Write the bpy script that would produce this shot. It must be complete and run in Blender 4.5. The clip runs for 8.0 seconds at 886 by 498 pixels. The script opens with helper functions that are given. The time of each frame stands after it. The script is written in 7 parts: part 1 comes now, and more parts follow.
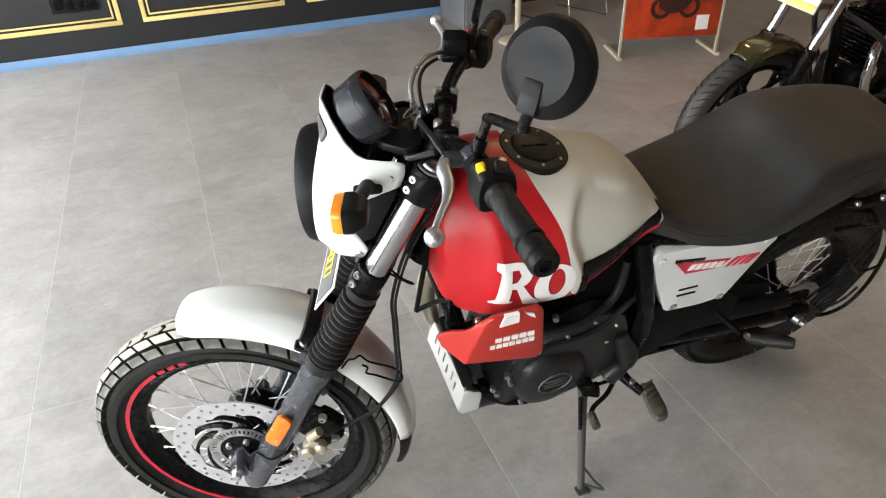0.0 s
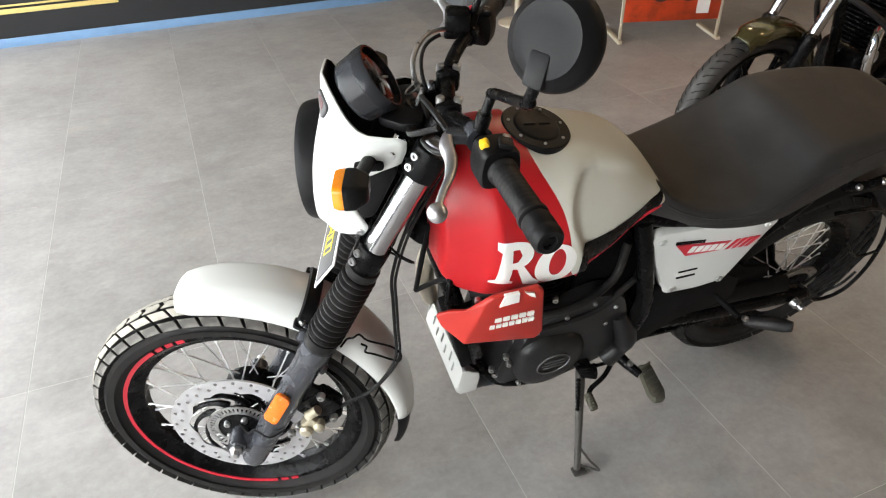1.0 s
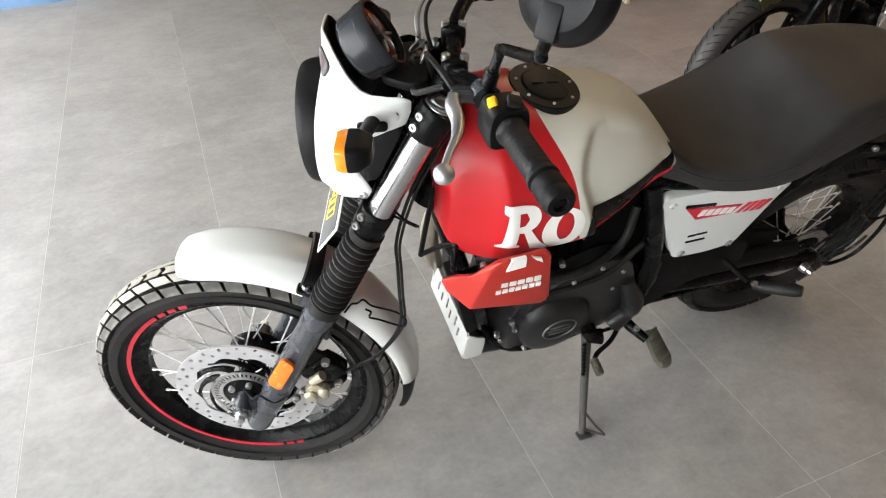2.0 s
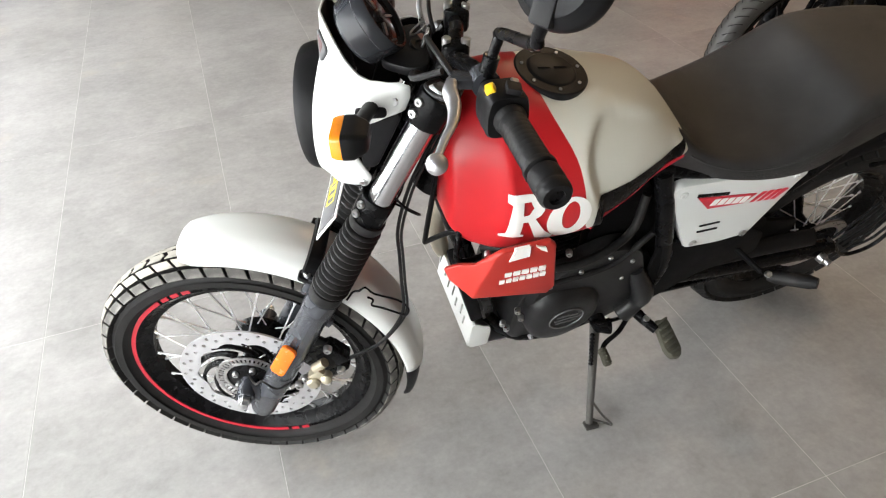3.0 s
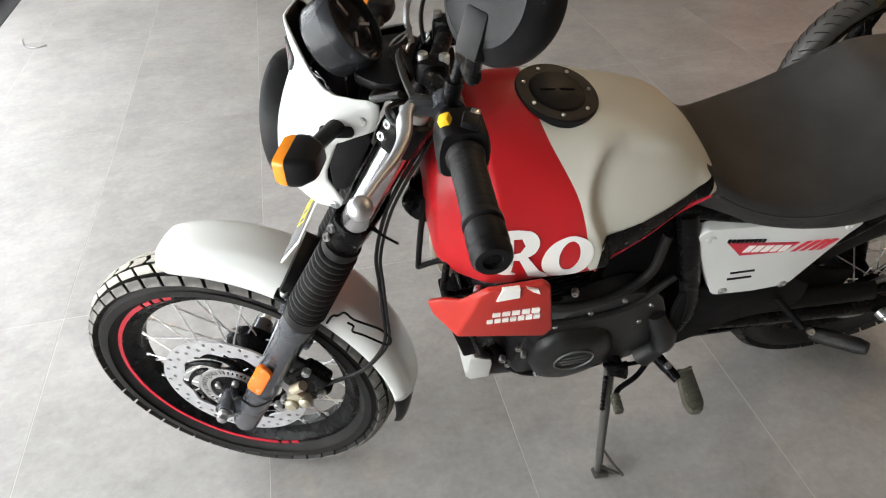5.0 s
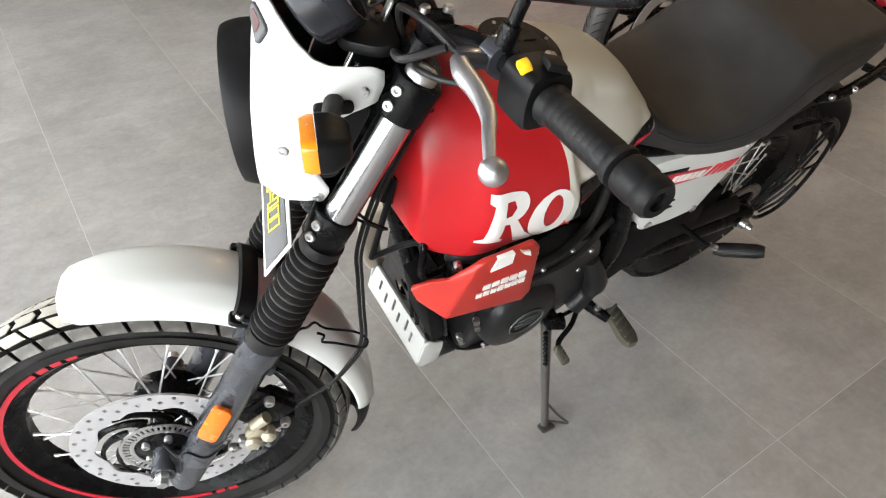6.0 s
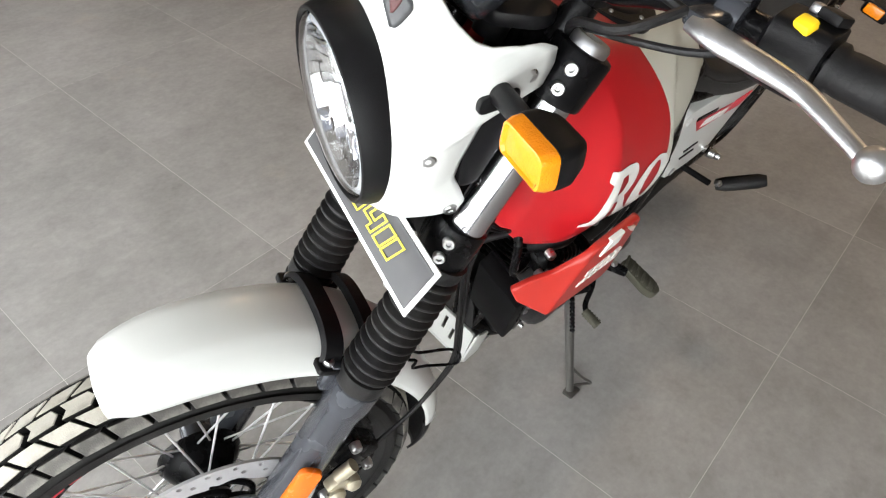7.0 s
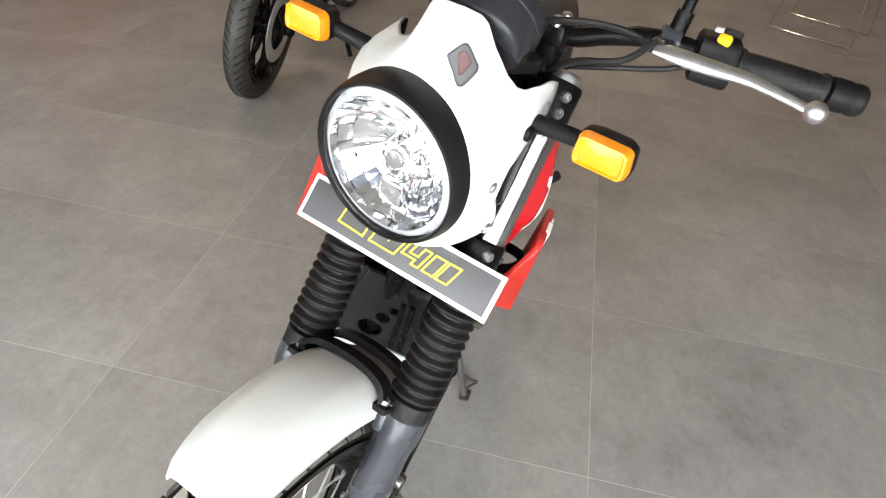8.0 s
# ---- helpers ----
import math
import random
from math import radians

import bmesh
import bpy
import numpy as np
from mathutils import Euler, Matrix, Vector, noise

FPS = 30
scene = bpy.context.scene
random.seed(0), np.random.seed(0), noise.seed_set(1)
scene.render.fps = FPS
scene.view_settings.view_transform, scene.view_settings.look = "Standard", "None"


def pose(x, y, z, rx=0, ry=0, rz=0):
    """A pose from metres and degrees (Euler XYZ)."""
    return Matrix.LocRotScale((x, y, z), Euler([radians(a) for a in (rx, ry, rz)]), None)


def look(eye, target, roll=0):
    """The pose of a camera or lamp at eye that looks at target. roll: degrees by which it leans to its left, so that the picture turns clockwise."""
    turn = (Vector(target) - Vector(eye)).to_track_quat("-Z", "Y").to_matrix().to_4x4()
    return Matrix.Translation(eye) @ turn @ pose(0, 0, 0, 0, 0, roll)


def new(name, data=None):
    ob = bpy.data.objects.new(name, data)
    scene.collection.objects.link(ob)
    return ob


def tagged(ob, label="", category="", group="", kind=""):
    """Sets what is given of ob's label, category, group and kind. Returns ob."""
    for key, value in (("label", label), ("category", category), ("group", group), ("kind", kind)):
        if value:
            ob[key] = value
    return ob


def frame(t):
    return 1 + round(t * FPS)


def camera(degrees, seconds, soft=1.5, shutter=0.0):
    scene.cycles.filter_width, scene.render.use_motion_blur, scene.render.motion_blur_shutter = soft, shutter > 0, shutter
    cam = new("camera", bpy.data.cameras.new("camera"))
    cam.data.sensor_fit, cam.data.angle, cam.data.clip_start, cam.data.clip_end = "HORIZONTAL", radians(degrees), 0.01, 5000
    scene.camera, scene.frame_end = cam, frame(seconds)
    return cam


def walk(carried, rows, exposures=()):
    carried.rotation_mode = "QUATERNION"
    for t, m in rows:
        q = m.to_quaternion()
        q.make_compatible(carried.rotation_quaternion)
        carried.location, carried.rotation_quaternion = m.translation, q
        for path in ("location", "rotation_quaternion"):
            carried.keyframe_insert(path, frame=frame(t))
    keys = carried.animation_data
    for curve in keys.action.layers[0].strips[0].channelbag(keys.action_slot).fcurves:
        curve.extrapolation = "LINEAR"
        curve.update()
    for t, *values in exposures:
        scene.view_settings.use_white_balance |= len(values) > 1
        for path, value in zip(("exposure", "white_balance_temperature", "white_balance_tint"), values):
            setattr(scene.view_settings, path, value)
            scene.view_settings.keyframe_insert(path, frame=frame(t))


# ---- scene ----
cam = camera(66.9, 8.0, 1.15)
PATH = [
    (0, (0.748, 0.8, 1.472), (1.338, 2.364, 0.374), -2.1),
    (0.2, (0.742, 0.793, 1.469), (1.338, 2.35, 0.364), -2.0),
    (0.5, (0.744, 0.799, 1.465), (1.339, 2.343, 0.342), -1.8),
    (1, (0.741, 0.803, 1.461), (1.331, 2.339, 0.324), -1.4),
    (1.5, (0.742, 0.815, 1.452), (1.315, 2.324, 0.271), -1.7),
    (3, (0.777, 0.834, 1.44), (1.271, 2.306, 0.179), -2.4),
    (3.5, (0.838, 0.855, 1.439), (1.194, 2.363, 0.174), -1.1),
    (3.8, (0.882, 0.865, 1.439), (1.149, 2.386, 0.168), 0.4),
    (4, (0.911, 0.86, 1.437), (1.125, 2.4, 0.178), 0.4),
    (4.2, (0.94, 0.862, 1.436), (1.109, 2.407, 0.177), 0.3),
    (4.5, (0.966, 0.86, 1.428), (1.107, 2.381, 0.136), -1.6),
    (4.7, (0.973, 0.872, 1.423), (1.136, 2.399, 0.143), -2.4),
    (5.8, (0.723, 1.038, 1.375), (1.576, 2.362, 0.143), 1.2),
    (6, (0.692, 1.065, 1.355), (1.561, 2.32, 0.062), 1.6),
    (6.2, (0.652, 1.118, 1.331), (1.503, 2.375, 0.029), 1.8),
    (6.5, (0.601, 1.212, 1.318), (1.475, 2.454, 0.017), -0.5),
    (6.8, (0.567, 1.324, 1.309), (1.566, 2.394, -0.053), -0.6),
    (7, (0.544, 1.38, 1.306), (1.668, 2.281, -0.08), 3.2),
    (7.2, (0.513, 1.434, 1.307), (1.78, 2.166, -0.055), 5.1),
    (7.5, (0.418, 1.514, 1.311), (1.866, 2.01, 0.024), 3.1),
    (7.8, (0.32, 1.606, 1.331), (1.871, 1.855, 0.092), 5.5),
    (8, (0.281, 1.658, 1.33), (1.869, 1.855, 0.131), 7.3),
]
EXPOSURES = [(0.0, 0.03), (1.5, 0.03), (3.0, 0.22), (3.5, 0.05), (4.7, 0.0), (5.8, 0.15), (6.5, 0.06), (7.0, -0.08), (7.5, -0.04), (8.0, 0.12)]
walk(cam, [(t, look(eye, target, roll)) for t, eye, target, roll in PATH], EXPOSURES)

# ---------------------------------------------------------------- light
world = bpy.data.worlds.new("daylight")
scene.world = world
world.use_nodes = True
wn = world.node_tree.nodes
sky = wn.new("ShaderNodeTexSky")
sky.sky_type = "NISHITA"
sky.sun_disc = False
sky.sun_elevation = radians(48)
sky.sun_rotation = radians(-60)
world.node_tree.links.new(sky.outputs["Color"], wn["Background"].inputs["Color"])
wn["Background"].inputs["Strength"].default_value = 0.10

sun_data = bpy.data.lights.new("sun", "SUN")
sun_data.energy, sun_data.angle, sun_data.color = 2.0, radians(0.5), (1, 0.95, 0.88)
sun = new("sun", sun_data)
sun.matrix_world = look((8, -6, 12), (0, 0, 0))

# daylight through the glazed shop front
LAMP_W = 290.0
front_data = bpy.data.lights.new("shopfront_daylight", "AREA")
front_data.shape, front_data.size, front_data.size_y = "RECTANGLE", 7.4, 1.9
front_data.energy, front_data.color = LAMP_W, (0.985, 0.99, 1.0)
shop_light = new("shopfront_daylight", front_data)
shop_light.matrix_world = look((-1.16, 2.6, 1.17), (3.0, 2.6, 1.17))

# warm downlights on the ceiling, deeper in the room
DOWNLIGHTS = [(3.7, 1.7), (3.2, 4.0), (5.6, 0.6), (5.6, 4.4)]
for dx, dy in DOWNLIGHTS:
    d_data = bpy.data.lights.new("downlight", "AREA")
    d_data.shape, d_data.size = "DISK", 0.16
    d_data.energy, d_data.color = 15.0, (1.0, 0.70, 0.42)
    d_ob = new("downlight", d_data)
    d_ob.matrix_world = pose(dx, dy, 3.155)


# ---------------------------------------------------------------- materials
def rgb(c):
    return (*c, 1.0) if len(c) == 3 else c


def mat(name, base, rough=0.5, metal=0.0, vary=0.12, scale=30.0, bump=0.0, bump_scale=200.0, coat=0.0, rvary=0.1, island=False, stretch=(1, 1, 1), spec=0.5, dirt=None, dirt_amount=0.4, dirt_scale=6.0):
    m = bpy.data.materials.new(name)
    m.use_nodes = True
    nt = m.node_tree
    n, l = nt.nodes, nt.links
    b = n["Principled BSDF"]
    tc = n.new("ShaderNodeTexCoord")
    mp = n.new("ShaderNodeMapping")
    mp.inputs["Scale"].default_value = stretch
    l.new(tc.outputs["Object"], mp.inputs["Vector"])
    nz = n.new("ShaderNodeTexNoise")
    nz.inputs["Scale"].default_value, nz.inputs["Detail"].default_value = scale, 6
    l.new(mp.outputs["Vector"], nz.inputs["Vector"])
    ramp = n.new("ShaderNodeMix")
    ramp.data_type = "RGBA"
    ramp.inputs["A"].default_value = rgb([c * (1 - vary) for c in base])
    ramp.inputs["B"].default_value = rgb([min(1, c * (1 + vary)) for c in base])
    l.new(nz.outputs["Fac"], ramp.inputs["Factor"])
    col = ramp.outputs["Result"]
    if island:
        oi = n.new("ShaderNodeObjectInfo")
        hv = n.new("ShaderNodeHueSaturation")
        mr = n.new("ShaderNodeMapRange")
        mr.inputs["To Min"].default_value, mr.inputs["To Max"].default_value = 0.85, 1.15
        l.new(oi.outputs["Random"], mr.inputs["Value"])
        l.new(mr.outputs["Result"], hv.inputs["Value"])
        l.new(col, hv.inputs["Color"])
        col = hv.outputs["Color"]
    if dirt:
        dn = n.new("ShaderNodeTexNoise")
        dn.inputs["Scale"].default_value, dn.inputs["Detail"].default_value = dirt_scale, 8
        dn.inputs["Roughness"].default_value = 0.65
        l.new(tc.outputs["Object"], dn.inputs["Vector"])
        dr = n.new("ShaderNodeMapRange")
        dr.inputs["From Min"].default_value, dr.inputs["From Max"].default_value = 0.45, 0.75
        dr.inputs["To Max"].default_value = dirt_amount
        l.new(dn.outputs["Fac"], dr.inputs["Value"])
        dm = n.new("ShaderNodeMix")
        dm.data_type = "RGBA"
        l.new(dr.outputs["Result"], dm.inputs["Factor"])
        l.new(col, dm.inputs["A"])
        dm.inputs["B"].default_value = rgb(dirt)
        col = dm.outputs["Result"]
    l.new(col, b.inputs["Base Color"])
    rr = n.new("ShaderNodeMapRange")
    rr.inputs["To Min"].default_value, rr.inputs["To Max"].default_value = max(0.02, rough - rvary), min(1, rough + rvary)
    l.new(nz.outputs["Fac"], rr.inputs["Value"])
    l.new(rr.outputs["Result"], b.inputs["Roughness"])
    b.inputs["Metallic"].default_value = metal
    b.inputs["Specular IOR Level"].default_value = spec
    b.inputs["Coat Weight"].default_value = coat
    b.inputs["Coat Roughness"].default_value = 0.18
    if bump:
        bn = n.new("ShaderNodeTexNoise")
        bn.inputs["Scale"].default_value, bn.inputs["Detail"].default_value = bump_scale, 3
        l.new(mp.outputs["Vector"], bn.inputs["Vector"])
        bp = n.new("ShaderNodeBump")
        bp.inputs["Strength"].default_value, bp.inputs["Distance"].default_value = bump, 0.002
        l.new(bn.outputs["Fac"], bp.inputs["Height"])
        l.new(bp.outputs["Normal"], b.inputs["Normal"])
    return m


def glass(name, color, rough=0.03, ior=1.45):
    m = bpy.data.materials.new(name)
    m.use_nodes = True
    b = m.node_tree.nodes["Principled BSDF"]
    b.inputs["Base Color"].default_value = rgb(color)
    b.inputs["Roughness"].default_value, b.inputs["IOR"].default_value = rough, ior
    b.inputs["Transmission Weight"].default_value = 1.0
    return m


def floor_material():
    m = bpy.data.materials.new("grey_cement_tile")
    m.use_nodes = True
    nt = m.node_tree
    n, l = nt.nodes, nt.links
    b = n["Principled BSDF"]
    tc = n.new("ShaderNodeTexCoord")
    oi = n.new("ShaderNodeObjectInfo")
    off = n.new("ShaderNodeVectorMath")
    off.operation = "MULTIPLY_ADD"
    l.new(oi.outputs["Random"], off.inputs[0])
    off.inputs[1].default_value = (37.0, 19.0, 7.0)
    l.new(tc.outputs["Object"], off.inputs[2])
    big, mid, fine = (n.new("ShaderNodeTexNoise") for _ in range(3))
    for node, sc, det, ro in ((big, 2.2, 6, 0.62), (mid, 14.0, 9, 0.72), (fine, 60.0, 4, 0.6)):
        node.inputs["Scale"].default_value, node.inputs["Detail"].default_value, node.inputs["Roughness"].default_value = sc, det, ro
        l.new(off.outputs["Vector"], node.inputs["Vector"])
    stretch = n.new("ShaderNodeMapping")
    stretch.inputs["Scale"].default_value = (1.0, 1.35, 1.0)
    l.new(off.outputs["Vector"], stretch.inputs["Vector"])
    l.new(stretch.outputs["Vector"], mid.inputs["Vector"])
    add = n.new("ShaderNodeMath")
    add.operation = "MULTIPLY_ADD"
    l.new(big.outputs["Fac"], add.inputs[0])
    add.inputs[1].default_value = 0.58
    half = n.new("ShaderNodeMath")
    half.operation = "MULTIPLY"
    l.new(mid.outputs["Fac"], half.inputs[0])
    half.inputs[1].default_value = 0.42
    l.new(half.outputs["Value"], add.inputs[2])
    ramp = n.new("ShaderNodeValToRGB")
    e = ramp.color_ramp.elements
    e[0].position, e[0].color = 0.31, (0.186, 0.181, 0.175, 1)
    e[1].position, e[1].color = 0.69, (0.350, 0.342, 0.331, 1)
    speck = n.new("ShaderNodeMath")
    speck.operation = "MULTIPLY_ADD"
    l.new(fine.outputs["Fac"], speck.inputs[0])
    speck.inputs[1].default_value = 0.22
    low = n.new("ShaderNodeMath")
    low.operation = "SUBTRACT"
    l.new(add.outputs["Value"], low.inputs[0])
    low.inputs[1].default_value = 0.11
    l.new(low.outputs["Value"], speck.inputs[2])
    l.new(speck.outputs["Value"], ramp.inputs["Fac"])
    # faint warm scuffs and darker foot-worn patches
    scuff = n.new("ShaderNodeTexNoise")
    scuff.inputs["Scale"].default_value, scuff.inputs["Detail"].default_value, scuff.inputs["Roughness"].default_value = 1.7, 10, 0.68
    place = n.new("ShaderNodeNewGeometry")
    l.new(place.outputs["Position"], scuff.inputs["Vector"])
    col = ramp.outputs["Color"]
    for lo, hi, amount, tint in ((0.60, 0.74, 0.45, (0.40, 0.34, 0.27, 1)), (0.44, 0.28, 0.50, (0.125, 0.12, 0.115, 1))):
        pick = n.new("ShaderNodeMapRange")
        pick.inputs["From Min"].default_value, pick.inputs["From Max"].default_value = lo, hi
        pick.inputs["To Max"].default_value = amount
        l.new(scuff.outputs["Fac"], pick.inputs["Value"])
        mixer = n.new("ShaderNodeMix")
        mixer.data_type = "RGBA"
        l.new(pick.outputs["Result"], mixer.inputs["Factor"])
        l.new(col, mixer.inputs["A"])
        mixer.inputs["B"].default_value = tint
        col = mixer.outputs["Result"]
    l.new(col, b.inputs["Base Color"])
    rr = n.new("ShaderNodeMapRange")
    rr.inputs["To Min"].default_value, rr.inputs["To Max"].default_value = 0.34, 0.54
    l.new(mid.outputs["Fac"], rr.inputs["Value"])
    l.new(rr.outputs["Result"], b.inputs["Roughness"])
    bp = n.new("ShaderNodeBump")
    bp.inputs["Strength"].default_value, bp.inputs["Distance"].default_value = 0.06, 0.002
    l.new(fine.outputs["Fac"], bp.inputs["Height"])
    l.new(bp.outputs["Normal"], b.inputs["Normal"])
    return m


M_TILE = floor_material()
M_GROUT = mat("pale_grout", (0.47, 0.457, 0.435), 0.9, vary=0.2, scale=20)
M_RED = mat("red_paint", (0.44, 0.010, 0.014), 0.36, vary=0.05, scale=8, coat=0.0, rvary=0.05)
M_REDP = mat("red_plastic", (0.39, 0.022, 0.014), 0.42, vary=0.06, scale=20, rvary=0.06)
M_WHITE = mat("white_paint", (0.60, 0.615, 0.59), 0.3, vary=0.02, scale=10, coat=0.4, rvary=0.05)
M_IVORY = mat("ivory_tank_paint", (0.62, 0.62, 0.54), 0.40, vary=0.03, scale=8, coat=0.0, rvary=0.05)
M_BLACK = mat("satin_black_paint", (0.0035, 0.0035, 0.004), 0.27, vary=0.25, scale=40, bump=0.08, bump_scale=400, dirt=(0.05, 0.046, 0.04), dirt_amount=0.05, spec=0.13)
M_SATIN = mat("satin_black_casting", (0.011, 0.011, 0.0115), 0.34, vary=0.25, scale=40, bump=0.15, bump_scale=500, dirt=(0.05, 0.046, 0.04), dirt_amount=0.08, spec=0.34)
M_PLAST = mat("black_textured_plastic", (0.0065, 0.0065, 0.007), 0.42, vary=0.2, scale=60, bump=0.12, bump_scale=900, spec=0.16)
M_RUBBER = mat("black_rubber", (0.0055, 0.0055, 0.006), 0.48, vary=0.25, scale=50, bump=0.15, bump_scale=500, dirt=(0.14, 0.13, 0.11), dirt_amount=0.12, dirt_scale=14, spec=0.26)
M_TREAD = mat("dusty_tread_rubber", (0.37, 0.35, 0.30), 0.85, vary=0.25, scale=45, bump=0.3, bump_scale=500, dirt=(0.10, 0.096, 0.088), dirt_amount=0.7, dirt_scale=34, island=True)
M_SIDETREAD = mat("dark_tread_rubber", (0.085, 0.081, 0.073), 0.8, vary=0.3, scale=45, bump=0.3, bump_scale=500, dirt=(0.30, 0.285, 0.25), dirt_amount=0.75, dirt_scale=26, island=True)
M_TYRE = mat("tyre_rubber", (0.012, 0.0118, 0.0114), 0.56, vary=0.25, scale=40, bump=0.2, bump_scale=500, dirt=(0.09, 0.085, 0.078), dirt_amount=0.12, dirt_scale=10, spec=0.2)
M_STEEL = mat("brushed_steel", (0.56, 0.56, 0.56), 0.3, 1.0, vary=0.12, scale=90, bump=0.05, bump_scale=700)
M_CHROME = mat("polished_chrome", (0.78, 0.78, 0.79), 0.09, 1.0, vary=0.05, scale=40, rvary=0.04)
M_ALU = mat("cast_aluminium", (0.62, 0.62, 0.63), 0.36, 1.0, vary=0.1, scale=120, bump=0.12, bump_scale=600)
M_GREY = mat("gunmetal_fork_paint", (0.050, 0.054, 0.063), 0.27, 0.35, vary=0.03, scale=18, coat=0.35, rvary=0.02)
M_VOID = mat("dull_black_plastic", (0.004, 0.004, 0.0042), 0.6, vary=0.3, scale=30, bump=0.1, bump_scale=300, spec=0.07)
M_SEAT = mat("black_vinyl", (0.022, 0.0218, 0.0215), 0.46, vary=0.2, scale=25, bump=0.5, bump_scale=700, dirt=(0.09, 0.085, 0.08), dirt_amount=0.25, dirt_scale=9, spec=0.32)
M_REFL = mat("orange_reflector", (0.78, 0.15, 0.006), 0.25, vary=0.15, scale=120, bump=0.25, bump_scale=600, coat=0.3)
M_ORANGE = mat("amber_lens", (0.78, 0.235, 0.004), 0.20, vary=0.15, scale=120, bump=0.3, bump_scale=500, coat=0.5)
M_YELLOW = mat("yellow_button", (0.80, 0.50, 0.012), 0.4, vary=0.05)
M_BRASS = mat("dull_brass", (0.44, 0.40, 0.30), 0.42, 0.6, vary=0.2, scale=80)
M_TAN = mat("worn_tan_rubber", (0.062, 0.060, 0.042), 0.8, vary=0.3, scale=60, bump=0.4, bump_scale=300)
M_PLATE = mat("grey_plate_film", (0.062, 0.062, 0.065), 0.55, vary=0.08, scale=40)
M_TAPE = mat("white_border", (0.82, 0.82, 0.81), 0.5, vary=0.03)
M_INK = mat("yellow_line", (0.78, 0.66, 0.05), 0.5, vary=0.05)
M_DECAL = mat("white_decal", (0.80, 0.80, 0.76), 0.36, vary=0.02, coat=0.2)
M_RDECAL = mat("red_decal", (0.50, 0.018, 0.035), 0.4, vary=0.04)
M_OLIVE = mat("olive_metallic_paint", (0.060, 0.050, 0.014), 0.20, 0.5, vary=0.1, scale=200, coat=0.9)
M_LENS = glass("clear_lens", (1, 1, 1), 0.01)
M_MIRROR = mat("mirror_glass", (0.85, 0.86, 0.87), 0.02, 1.0, vary=0.0, rvary=0.0)
M_SPOKE = mat("bright_zinc_spoke", (0.80, 0.80, 0.81), 0.33, 0.75, vary=0.08, scale=60)
M_FORKTUBE = mat("hard_chrome_tube", (0.52, 0.52, 0.53), 0.17, 1.0, vary=0.12, scale=60, rvary=0.08, stretch=(1, 1, 0.1))
M_DISC = mat("brake_disc_steel", (0.52, 0.52, 0.53), 0.42, 0.55, vary=0.1, scale=60, bump=0.05, bump_scale=900)


def curve(x, xs, ys):
    """A smooth curve through the points (xs, ys)."""
    i = max(0, min(len(xs) - 2, sum(1 for v in xs if v <= x) - 1))
    h = xs[i + 1] - xs[i]
    t = min(1.0, max(0.0, (x - xs[i]) / h))

    def slope(k):
        a, b = max(0, k - 1), min(len(xs) - 1, k + 1)
        return (ys[b] - ys[a]) / (xs[b] - xs[a])

    m0, m1 = slope(i) * h, slope(i + 1) * h
    return (2 * t ** 3 - 3 * t * t + 1) * ys[i] + (t ** 3 - 2 * t * t + t) * m0 + (3 * t * t - 2 * t ** 3) * ys[i + 1] + (t ** 3 - t * t) * m1


# ---------------------------------------------------------------- mesh helpers
I4 = Matrix.Identity(4)


def part(name, bm, material, parent=None, label="", sharp=38, recalc=True):
    if recalc:
        bmesh.ops.recalc_face_normals(bm, faces=bm.faces)
    me = bpy.data.meshes.new(name)
    bm.to_mesh(me)
    bm.free()
    me.shade_smooth()
    me.set_sharp_from_angle(angle=radians(sharp))
    mats = material if isinstance(material, (list, tuple)) else [material]
    for m in mats:
        me.materials.append(m)
    ob = new(name, me)
    if parent:
        ob.parent = parent
    if label:
        ob["label"] = label
    return ob


def thing(name, label, category, m=I4, group="", kind=""):
    ob = new(name)
    ob.empty_display_size = 0.05
    ob.matrix_world = m
    return tagged(ob, label, category, group, kind)


def skin(bm, rings, closed=True, caps=True, mi=0):
    """Quads between rings of points; each ring has the same count."""
    vs = [[bm.verts.new(p) for p in ring] for ring in rings]
    n = len(vs[0])
    for a, b in zip(vs, vs[1:]):
        for i in range(n if closed else n - 1):
            j = (i + 1) % n
            f = bm.faces.new((a[i], a[j], b[j], b[i]))
            f.material_index = mi
    if caps and closed:
        for ring in (vs[0], vs[-1]):
            try:
                bm.faces.new(ring).material_index = mi
            except ValueError:
                pass
    return vs


def smooth_path(pts, steps=6):
    """Catmull-Rom through the points."""
    p = [Vector(q) for q in pts]
    p = [p[0] * 2 - p[1]] + p + [p[-1] * 2 - p[-2]]
    out = []
    for i in range(1, len(p) - 2):
        a, b, c, d = p[i - 1:i + 3]
        for k in range(steps):
            t = k / steps
            out.append(0.5 * ((2 * b) + (c - a) * t + (2 * a - 5 * b + 4 * c - d) * t * t + (3 * b - a - 3 * c + d) * t ** 3))
    out.append(p[-2])
    return out


